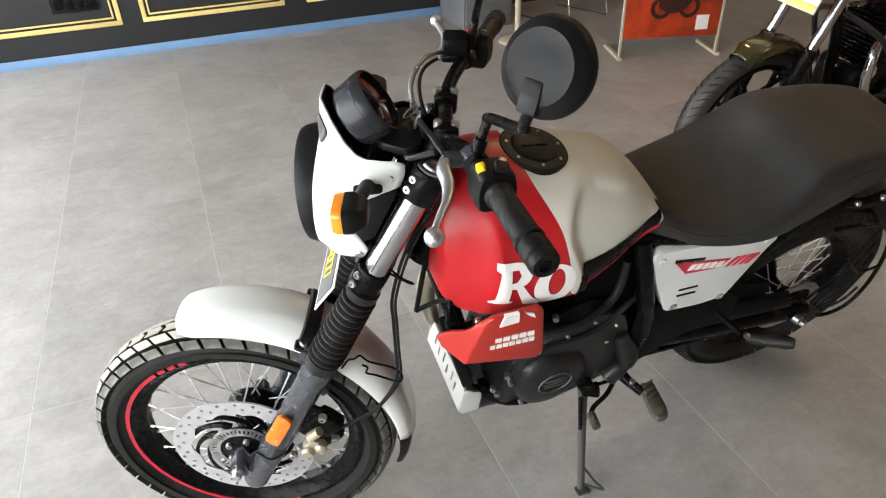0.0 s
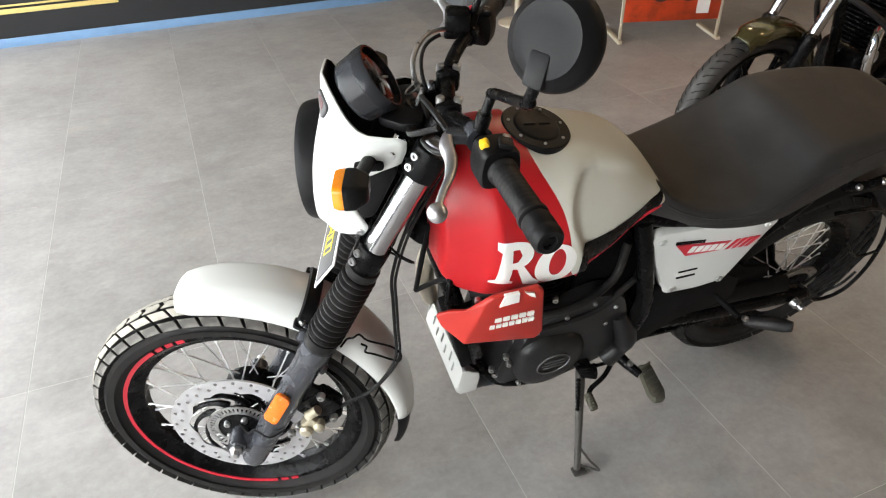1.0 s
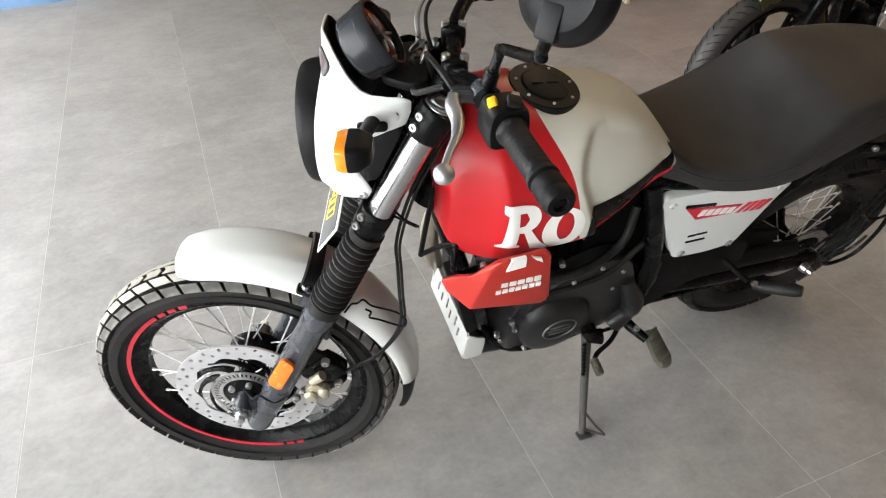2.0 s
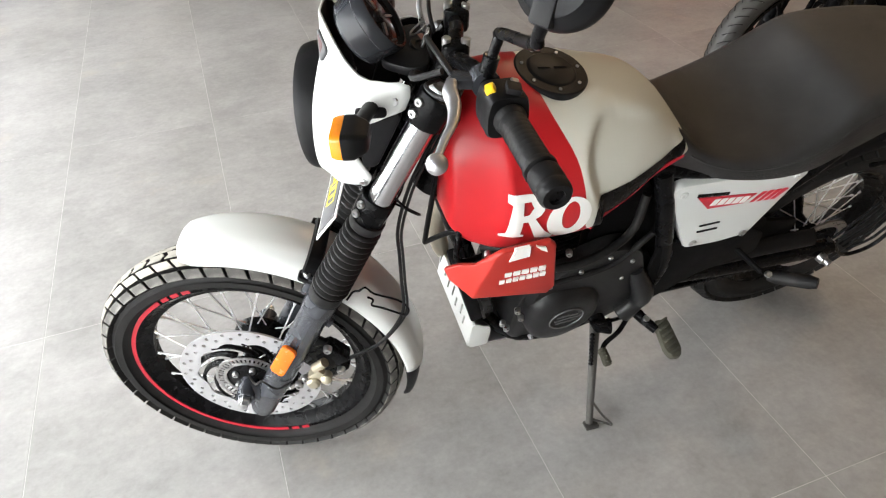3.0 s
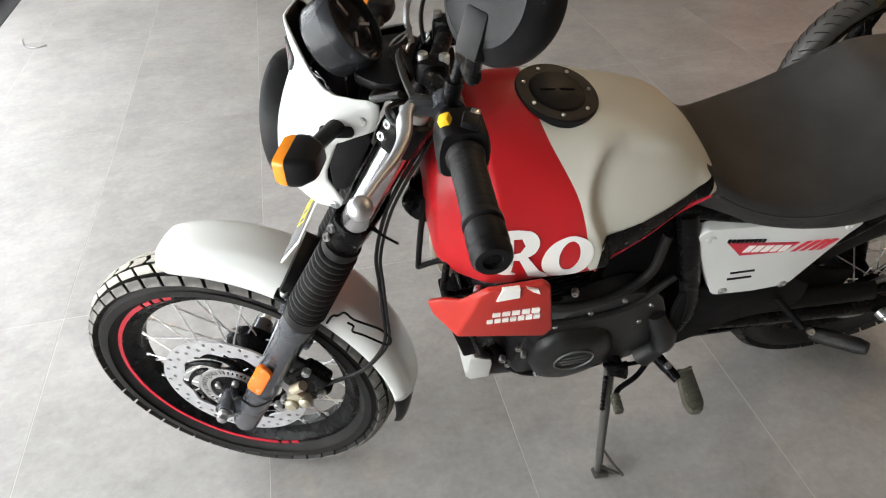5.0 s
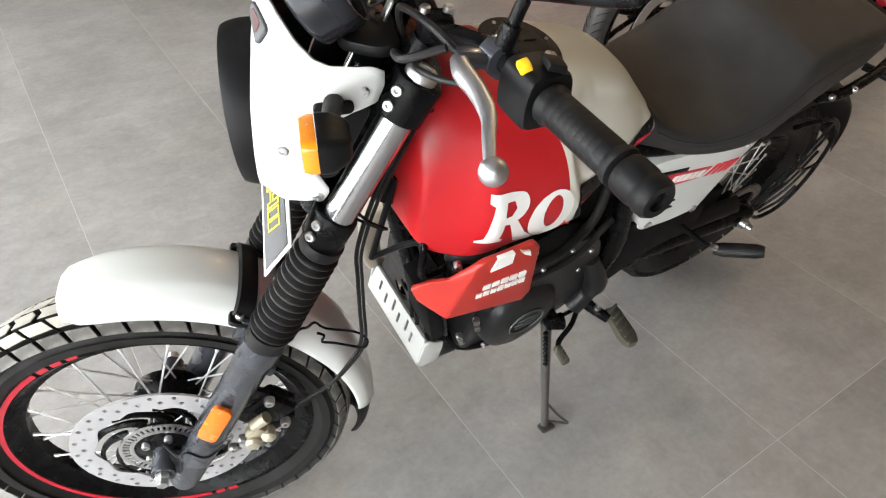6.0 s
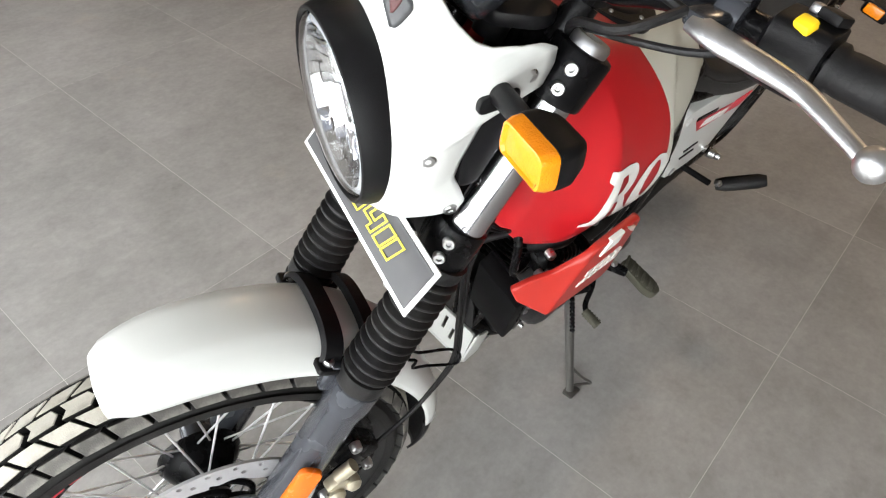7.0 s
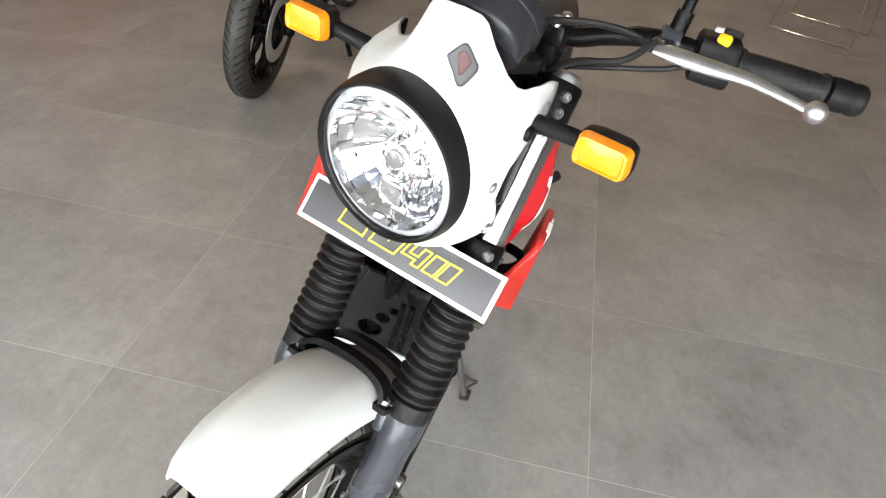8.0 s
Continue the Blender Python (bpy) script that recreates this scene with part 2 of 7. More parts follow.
def tube(bm, pts, r, seg=10, m=I4, smooth=0, closed=False, flat=1.0, mi=0):
    """A round bar along the points. r: a radius, or one for each point."""
    p = smooth_path(pts, smooth) if smooth else [Vector(q) for q in pts]
    p = [m @ q for q in p]
    k = len(p)
    if isinstance(r, (int, float)):
        rs = [r] * k
    else:
        rs = [float(np.interp(i / (k - 1), np.linspace(0, 1, len(r)), r)) for i in range(k)]
    rings, up = [], None
    for i in range(k):
        if closed:
            d = (p[(i + 1) % k] - p[i - 1]).normalized()
        else:
            d = (p[min(i + 1, k - 1)] - p[max(i - 1, 0)]).normalized()
        if up is None:
            up = d.orthogonal().normalized()
        else:
            up = (up - d * up.dot(d)).normalized()
        side = d.cross(up)
        rings.append([p[i] + rs[i] * (math.cos(a) * up + flat * math.sin(a) * side) for a in (2 * math.pi * j / seg for j in range(seg))])
    if closed:
        rings.append(rings[0])
        skin(bm, rings, caps=False, mi=mi)
        bmesh.ops.remove_doubles(bm, verts=bm.verts, dist=1e-6)
    else:
        skin(bm, rings, mi=mi)
    return bm


def lathe(bm, prof, seg=32, m=I4, caps=True, loop=False, mi=0):
    """Revolve (radius, height) pairs about local z."""
    rings = [[m @ Vector((r * math.cos(a), r * math.sin(a), h)) for a in (2 * math.pi * j / seg for j in range(seg))] for r, h in prof]
    if loop:
        rings.append(rings[0])
    vs = skin(bm, rings, caps=caps and not loop, mi=mi)
    if loop:
        bmesh.ops.remove_doubles(bm, verts=[v for ring in vs for v in ring], dist=1e-7)
    return bm


def box(bm, size, m=I4, bevel=0.002, seg=2, mi=0):
    before = set(bm.verts)
    g = bmesh.ops.create_cube(bm, size=1.0, matrix=m @ Matrix.Diagonal((*size, 1)))
    if bevel:
        es = list({e for v in g["verts"] for e in v.link_edges})
        r = bmesh.ops.bevel(bm, geom=es, offset=bevel, segments=seg, profile=0.5, affect="EDGES")
    if mi:
        for f in bm.faces:
            if all(v not in before for v in f.verts):
                f.material_index = mi
    return bm


def plate(bm, poly, thick, m=I4, bevel=0.0015, holes=(), mi=0):
    """A flat plate: an outline in local xy (with holes), thick along z, centred."""
    edges = []
    for loop in (poly, *holes):
        vs = [bm.verts.new((x, y, -thick / 2)) for x, y in loop]
        edges += [bm.edges.new((vs[i], vs[(i + 1) % len(vs)])) for i in range(len(vs))]
    if holes:
        faces = [f for f in bmesh.ops.triangle_fill(bm, use_beauty=True, use_dissolve=False, edges=edges)["geom"] if isinstance(f, bmesh.types.BMFace)]
    else:
        faces = [bm.faces.new([e.verts[0] for e in edges])]
    low = {v for f in faces for v in f.verts}
    ex = bmesh.ops.extrude_face_region(bm, geom=faces)["geom"]
    top = [v for v in ex if isinstance(v, bmesh.types.BMVert)]
    bmesh.ops.translate(bm, verts=top, vec=(0, 0, thick))
    if bevel and not holes:
        tops = set(top)
        es = [e for e in bm.edges if (e.verts[0] in tops and e.verts[1] in tops) or (e.verts[0] in low and e.verts[1] in low)]
        r = bmesh.ops.bevel(bm, geom=es, offset=bevel, segments=2, profile=0.5, affect="EDGES")
        every = tops | low | set(r["verts"])
        every = [v for v in every if v.is_valid]
    else:
        every = list(set(top) | low)
    bmesh.ops.transform(bm, matrix=m, verts=every)
    return bm


def circle(cx, cy, r, n=12, ph=0.0):
    return [(cx + r * math.cos(ph + 2 * math.pi * i / n), cy + r * math.sin(ph + 2 * math.pi * i / n)) for i in range(n)]


def rounded(pts, r=0.01, n=4):
    """Round the corners of a 2D outline."""
    out, k = [], len(pts)
    for i in range(k):
        a, b, c = (Vector(pts[(i + j) % k]) for j in (-1, 0, 1))
        u, v = (a - b), (c - b)
        d = min(r, u.length * 0.45, v.length * 0.45)
        p, q = b + u.normalized() * d, b + v.normalized() * d
        for s in range(n + 1):
            t = s / n
            out.append(tuple((1 - t) ** 2 * p + 2 * t * (1 - t) * b + t * t * q))
    return out


def axis_to(p, d):
    """A matrix at p whose z looks along d."""
    return Matrix.Translation(p) @ Vector(d).to_track_quat("Z", "Y").to_matrix().to_4x4()


def bolt(bm, p, d, r=0.006, h=0.005, mi=0):
    lathe(bm, [(r, -0.004), (r, h * 0.6), (r * 0.82, h), (r * 0.40, h), (r * 0.34, h * 0.45)], 12, axis_to(p, d), mi=mi)
    return bm


# ---------------------------------------------------------------- the showroom
X0, Y0, TX, TY = 0.0865, 1.375, 0.6, 1.2      # tile joints
XW, XE, YS, YN, ZC = -1.25, 8.0, -3.5, 6.33, 3.2

M_WALLBLACK = mat("black_wall_paint", (0.010, 0.0105, 0.012), 0.55, vary=0.2, scale=5, bump=0.1, bump_scale=60)
M_WALLGREY = mat("warm_grey_wall_paint", (0.36, 0.29, 0.225), 0.75, vary=0.06, scale=3, bump=0.1, bump_scale=80)
M_CEIL = mat("ceiling_paint", (0.14, 0.13, 0.115), 0.85, vary=0.04, scale=3)
M_BLUE = mat("blue_skirting_tape", (0.16, 0.29, 0.48), 0.55, vary=0.12, scale=12)
M_GOLD = mat("yellow_moulding_paint", (0.72, 0.55, 0.20), 0.5, vary=0.06, scale=12)
M_GRANITE = mat("dark_granite", (0.035, 0.036, 0.040), 0.42, vary=0.35, scale=160)
M_BEAD = mat("white_glazing_bead", (0.78, 0.78, 0.76), 0.45, vary=0.05)
M_FRAME = mat("dark_anodised_frame", (0.05, 0.05, 0.052), 0.35, 0.7, vary=0.1)
M_PANE = glass("window_glass", (0.97, 0.99, 0.98), 0.0)
M_PAVE = mat("outdoor_paving", (0.34, 0.33, 0.31), 0.8, vary=0.15, scale=2)
M_CABINET = mat("grey_steel_cabinet", (0.12, 0.125, 0.13), 0.5, vary=0.1, scale=20)
M_CREAM = mat("cream_painted_steel", (0.42, 0.37, 0.28), 0.45, vary=0.08, scale=30)
M_POSTER = mat("orange_poster_print", (0.45, 0.045, 0.010), 0.35, vary=0.3, scale=9, dirt=(0.05, 0.01, 0.005), dirt_amount=0.9, dirt_scale=7)
M_POSTDARK = mat("dark_poster_print", (0.04, 0.012, 0.01), 0.35, vary=0.3, scale=20)
M_CARD = mat("white_printed_card", (0.75, 0.74, 0.72), 0.4, vary=0.12, scale=150)
M_BOARDY = mat("yellow_board_edge", (0.80, 0.68, 0.12), 0.4, vary=0.05)


def slab(name, lo, hi, material, label, category="wall", bevel=0.0, kind="structure"):
    bm = bmesh.new()
    c = [(a + b) / 2 for a, b in zip(lo, hi)]
    box(bm, [b - a for a, b in zip(lo, hi)], pose(*c), bevel)
    return tagged(part(name, bm, material), label, category, kind=kind)


floor = slab("floor", (XW, YS, -0.15), (XE, YN, -0.0004), M_GROUT, "grey cement-look tiled showroom floor with thin pale joints", "floor")
slab("ground", (-60, -60, -0.30), (60, 60, -0.16), M_PAVE, "pale paved ground outside the showroom", "ground")
slab("ceiling", (XW - 0.2, YS - 0.2, ZC), (XE + 0.2, YN + 0.2, ZC + 0.2), M_CEIL, "plain pale painted showroom ceiling", "ceiling")
wall_north = slab("wall_north", (XW - 0.2, YN, -0.15), (XE + 0.2, YN + 0.2, ZC), M_WALLBLACK, "black painted wall with yellow moulding frames")
slab("wall_east", (XE, YS, -0.15), (XE + 0.2, YN, ZC), M_WALLGREY, "plain warm grey painted wall")
slab("wall_south", (XW - 0.2, YS - 0.2, -0.15), (XE + 0.2, YS, ZC), M_WALLGREY, "plain warm grey painted wall")
slab("baseboard", (XW, YN - 0.012, -0.003), (2.9, YN - 0.0005, 0.06), M_BLUE, "blue tape skirting along the black wall", "skirting", 0.002)

# mouldings on the black wall
def moulding(x0, x1, z0, z1):
    t = thing("wall_moulding", "double yellow rectangular moulding frame on black wall", "moulding", group="wall mouldings")
    for inset, w in ((0.0, 0.032), (0.048, 0.012)):
        a, b, c, d = x0 + inset, x1 - inset, z0 + inset, z1 - inset
        for lo, hi in (((a, c), (b, c + w)), ((a, d - w), (b, d)), ((a, c + w), (a + w, d - w)), ((b - w, c + w), (b, d - w))):
            bm = bmesh.new()
            box(bm, (hi[0] - lo[0], 0.012, hi[1] - lo[1]), pose((lo[0] + hi[0]) / 2, YN - 0.006, (lo[1] + hi[1]) / 2), 0.003)
            part("strip", bm, M_GOLD, t)


for x0, x1 in ((-1.05, 0.40), (0.54, 1.585), (1.76, 2.75)):
    moulding(x0, x1, 0.222, 1.9)

sock = thing("socket_plate", "black modular electrical socket plate on the wall", "socket", pose(0.12, YN, 0.42))
bm = bmesh.new()
box(bm, (0.30, 0.02, 0.15), pose(0, -0.01, 0), 0.006)
part("frame", bm, M_PLAST, sock)
for i in range(4):
    bm = bmesh.new()
    box(bm, (0.055, 0.012, 0.10), pose(-0.1 + i * 0.066, -0.022, 0), 0.004)
    part("module", bm, M_BLACK, sock)

# glazed shop front along the west side
slab("threshold", (-0.955, YS, -0.003), (-0.805, YN - 0.013, 0.004), M_GRANITE, "dark granite threshold strip along the glazing", "threshold", 0.001)
YW = YS
win = tagged(new("window_1"), "floor to ceiling shop front glazing in dark metal frame", "window", kind="structure")
bm = bmesh.new()
box(bm, (0.07, YN - YW - 0.02, 0.09), pose(-0.99, (YN + YW) / 2, 0.049), 0.004)
part("window_sill", bm, M_FRAME, win)
bm = bmesh.new()
box(bm, (0.012, YN - YW - 0.03, 0.022), pose(-0.948, (YN + YW) / 2, 0.083), 0.003)
part("glazing_bead", bm, M_BEAD, win)
bm = bmesh.new()
box(bm, (0.07, YN - YW - 0.02, 0.20), pose(-0.99, (YN + YW) / 2, ZC - 0.105), 0.004)
part("window_head", bm, M_FRAME, win)
ys = [-3.45, -1.9, -0.35, 0.94, 2.2, 3.45, 4.7, 5.5, 6.32]
for y in ys:
    bm = bmesh.new()
    box(bm, (0.06, 0.05, ZC - 0.32), pose(-0.99, y, 0.097 + (ZC - 0.32) / 2), 0.004)
    part("mullion", bm, M_FRAME, win)
for a, b in zip(ys, ys[1:]):
    bm = bmesh.new()
    box(bm, (0.008, b - a - 0.056, ZC - 0.32), pose(-0.99, (a + b) / 2, 0.097 + (ZC - 0.32) / 2), 0)
    pane = part("pane", bm, M_PANE, win)
    pane.visible_shadow = False


# ---------------------------------------------------------------- the motorcycle
OX, OY, OZ, LEAN_A, TURN_A, RAKE, TRAIL_E, STEER = 0.6865, 2.010, 0.009, 15.5, -1.0, 25.7, 0.039, -23.0
R_F, R_R, WB = 0.331, 0.324, 1.455
bike = thing("motorcycle", "white and red scrambler motorcycle with black engine on its side stand", "motorcycle", pose(OX, OY, OZ, LEAN_A, 0, TURN_A))
rk = radians(RAKE)
S_AX = Vector((math.sin(rk), 0, math.cos(rk)))
S_P0 = Vector((TRAIL_E * math.cos(rk), 0, R_F - TRAIL_E * math.sin(rk)))
MS = Matrix.Translation(S_P0) @ Matrix.Rotation(radians(STEER), 4, S_AX) @ Matrix.Translation(-S_P0)
MH = MS @ Matrix.Translation((0, 0, R_F))             # steered, level, from the front axle
MF = MH @ Matrix.Rotation(rk, 4, "Y") @ Matrix.Translation((0.004, 0.003, 0))   # steered, z along the fork
ALONG_Y = Matrix.Rotation(radians(-90), 4, "X")       # local z to +y


def P(name, bm, material, parent=None, label="", m=None, sharp=38):
    if m is not None:
        bmesh.ops.transform(bm, matrix=m, verts=bm.verts)
    return part(name, bm, material, parent or bike, label, sharp)


# ---- wheels
def tyre_profile(R, w, rim, crown=0.0):
    pts = [(rim - 0.004, -0.29 * w), (rim + 0.0075, -0.315 * w), (rim + 0.017, -0.425 * w), (rim + 0.035, -0.5 * w), (R - 0.045, -0.49 * w), (R - 0.024, -0.44 * w), (R - 0.010, -0.30 * w), (R - 0.004, -0.12 * w), (R - 0.003, 0)]
    return pts + [(r, -h) for r, h in reversed(pts[:-1])]


def wheel(prefix, centre, R, w, rim_r, rows, picked, m, spokes=36, tread_mat=M_TREAD, stripe=True):
    mw = m @ Matrix.Translation(centre) @ ALONG_Y
    bm = bmesh.new()
    lathe(bm, tyre_profile(R - 0.0125, w, rim_r), 96, mw, loop=True)
    tyre = part(prefix + "_tyre", bm, M_TYRE, bike, "dusty block-pattern dual sport tyre")
    # tread blocks: chevron lugs in staggered rows, wide dark grooves between
    pitch = 2 * math.pi / rows
    L = R * pitch
    wa = 0.205 * w
    spots = [(-0.425, 50, 0.0185), (-0.222, 19, 0.0058), (0.0, 0, 0.0012), (0.222, -19, 0.0058), (0.425, -50, 0.0185)]
    shapes = []
    for c in range(len(spots)):
        b2 = bmesh.new()
        hx, hy = L * (0.40 if c in (0, 4) else 0.425), wa / 2 * (0.88 if c in (0, 4) else 0.91)
        k = L * (0.20 if c in (1, 3) else 0.10) * (1 if c > 2 else -1)
        if c == 2:
            base = [(-hx, -hy), (hx - 0.004, -hy), (hx + 0.003, 0), (hx - 0.004, hy), (-hx, hy), (-hx + 0.006, 0)]
        else:
            base = [(-hx - k, -hy), (hx - k, -hy), (hx, 0), (hx + k, hy), (-hx + k, hy), (-hx, 0)]
        skin(b2, [[Vector((x, y, -0.013)) for x, y in base], [Vector((x, y, 0.0026)) for x, y in base], [Vector((x * 0.955, y * 0.94, 0.0040)) for x, y in base]])
        bmesh.ops.recalc_face_normals(b2, faces=b2.faces)
        me = bpy.data.meshes.new("tread_block")
        b2.to_mesh(me)
        b2.free()
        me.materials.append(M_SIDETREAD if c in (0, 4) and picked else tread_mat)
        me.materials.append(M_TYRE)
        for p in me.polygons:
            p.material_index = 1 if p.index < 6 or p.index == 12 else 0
        me.shade_flat()
        shapes.append(me)
    rest_v, rest_f = [], []
    for i in range(rows):
        for c, (h, tilt, drop) in enumerate(spots):
            a = pitch * (i + (0.5 if c % 2 else 0.0))
            e_r = Vector((math.cos(a), math.sin(a), 0))
            e_t = Vector((-math.sin(a), math.cos(a), 0))
            e_h = Vector((0, 0, 1))
            k = radians(tilt)
            nrm = e_r * math.cos(k) - e_h * math.sin(k)
            lat = e_h * math.cos(k) + e_r * math.sin(k)
            q = Matrix((e_t, lat, nrm)).transposed().to_4x4()
            q.translation = e_r * (R - drop - 0.004) + e_h * (h * w)
            if picked:
                ob = new("tread_block", shapes[c])
                ob.parent = tyre
                ob.matrix_basis = mw @ q
            else:
                n0 = len(rest_v)
                rest_v += [mw @ q @ v.co for v in shapes[c].vertices]
                rest_f += [[n0 + v for v in p.vertices] for p in shapes[c].polygons]
    if rest_v:
        me = bpy.data.meshes.new("far_tread")
        me.from_pydata(rest_v, [], rest_f)
        me.materials.append(tread_mat)
        far = new("far_tread", me)
        far.parent = tyre
        tagged(far, kind="stuff")
    bm = bmesh.new()
    f = 0.285 * w
    lathe(bm, [(rim_r + 0.006, -f), (rim_r + 0.006, -f - 0.004), (rim_r - 0.004, -f - 0.004), (rim_r - 0.012, -f + 0.004), (rim_r - 0.022, -f * 0.5), (rim_r - 0.030, -0.012), (rim_r - 0.030, 0.012), (rim_r - 0.022, f * 0.5), (rim_r - 0.012, f - 0.004), (rim_r - 0.004, f + 0.004), (rim_r + 0.006, f + 0.004), (rim_r + 0.006, f), (rim_r - 0.010, 0)], 72, mw, loop=True)
    rim = part(prefix + "_rim", bm, M_BLACK, bike, "black spoked wheel rim")
    if stripe:
        for a0, a1 in ((80, 232), (68, 72), (74, 78), (234, 238), (240, 244), (246, 250)):
            bm = bmesh.new()
            rings = []
            for k in range(49 if a1 - a0 > 20 else 4):
                a = radians(a0 + (a1 - a0) * k / (48 if a1 - a0 > 20 else 3))
                d = Vector((math.cos(a), math.sin(a), 0))
                rings.append([mw @ (d * rr + Vector((0, 0, hh))) for rr, hh in ((rim_r - 0.0015, -f - 0.0058), (rim_r + 0.0072, -f - 0.0058), (rim_r + 0.0072, -f - 0.003), (rim_r - 0.0015, -f - 0.003))])
            skin(bm, rings)
            part("stripe", bm, M_RDECAL, rim, "red rim tape")
    # hub and spokes
    bm = bmesh.new()
    lathe(bm, [(0.012, -0.062), (0.030, -0.060), (0.036, -0.052), (0.036, -0.044), (0.028, -0.036), (0.030, 0.0), (0.052, 0.030), (0.062, 0.044), (0.062, 0.056), (0.040, 0.064), (0.012, 0.066)], 32, mw)
    part(prefix + "_hub", bm, M_BLACK, bike)
    for i in range(spokes):
        side = 1 if i % 2 else -1
        a = 2 * math.pi * i / spokes
        lead = radians(46) * (1 if (i // 2) % 2 else -1)
        p0 = Vector((0.031 * math.cos(a + lead), 0.031 * math.sin(a + lead), side * 0.047))
        p1 = Vector(((rim_r - 0.027) * math.cos(a), (rim_r - 0.027) * math.sin(a), side * 0.006))
        bm = bmesh.new()
        tube(bm, [p0, p1 * 0.94 + p0 * 0.06], 0.0018, 6, mw)
        tube(bm, [p1 * 0.94 + p0 * 0.06, p1], 0.0034, 6, mw)
        part("spoke", bm, M_SPOKE, rim)
    return mw


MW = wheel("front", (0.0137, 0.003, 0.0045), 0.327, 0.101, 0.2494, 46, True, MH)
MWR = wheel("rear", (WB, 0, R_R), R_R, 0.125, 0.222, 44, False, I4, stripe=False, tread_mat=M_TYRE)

# brake disc with drilled holes, on the left side of the front wheel (minus y)
bm = bmesh.new()
holes = []
for ring_r, n, ph in ((0.141, 24, 0.0), (0.128, 24, 0.105)):
    holes += [circle(ring_r * math.cos(2 * math.pi * i / n + ph), ring_r * math.sin(2 * math.pi * i / n + ph), 0.0042, 10) for i in range(n)]
inner = []
for i in range(96):
    a = 2 * math.pi * i / 96
    inner.append(((0.110 + 0.004 * math.cos(10 * a)) * math.cos(a), (0.110 + 0.004 * math.cos(10 * a)) * math.sin(a)))
plate(bm, circle(0, 0, 0.150, 96), 0.0042, MW @ Matrix.Translation((0, 0, -0.057)), holes=[inner] + holes)
disc = part("brake_disc", bm, M_DISC, bike, "drilled steel front brake disc", sharp=30)
for i in range(10):
    bm = bmesh.new()
    a = 2 * math.pi * i / 10
    pts = []
    for k in range(7):
        t = k / 6
        r = 0.066 + 0.047 * t
        pts.append((r * math.cos(a - 0.95 * t ** 1.3), r * math.sin(a - 0.95 * t ** 1.3), -0.054))
    tube(bm, pts, [0.0085, 0.0070, 0.0055, 0.0050, 0.0075], 6, MW, smooth=2, flat=0.55)
    part("carrier_arm", bm, M_BLACK, disc)
bm = bmesh.new()
slots = []
for i in range(44):
    a = 2 * math.pi * i / 44
    slots.append([((r) * math.cos(a + d), r * math.sin(a + d)) for r, d in ((0.057, -0.030), (0.068, -0.030), (0.068, 0.030), (0.057, 0.030))])
plate(bm, circle(0, 0, 0.074, 64), 0.002, MW @ Matrix.Translation((0, 0, -0.0655)), holes=[circle(0, 0, 0.050, 32)] + slots)
part("sensor_ring", bm, M_STEEL, disc, "slotted steel sensor ring")
bm = bmesh.new()
lathe(bm, [(0.010, -0.074), (0.024, -0.072), (0.040, -0.066), (0.060, -0.060), (0.060, -0.050), (0.02, -0.048)], 40, MW)
part("carrier", bm, M_BLACK, disc)
for i in range(5):
    bm = bmesh.new()
    a = 2 * math.pi * i / 5
    bolt(bm, MW @ Vector((0.034 * math.cos(a), 0.034 * math.sin(a), -0.069)), MW.to_3x3() @ Vector((0, 0, -1)), 0.0075, 0.006)
    part("bolt", bm, M_STEEL, disc)

# ---- fork
LEG_TOP, LEG_BOT, LEG_Y = (0.040, 0.845), (0.054, -0.035), 0.090


def leg(u, y=0.0, p=0.0):
    k = (u - LEG_BOT[1]) / (LEG_TOP[1] - LEG_BOT[1])
    return Vector((LEG_BOT[0] + (LEG_TOP[0] - LEG_BOT[0]) * k + p, y, u))


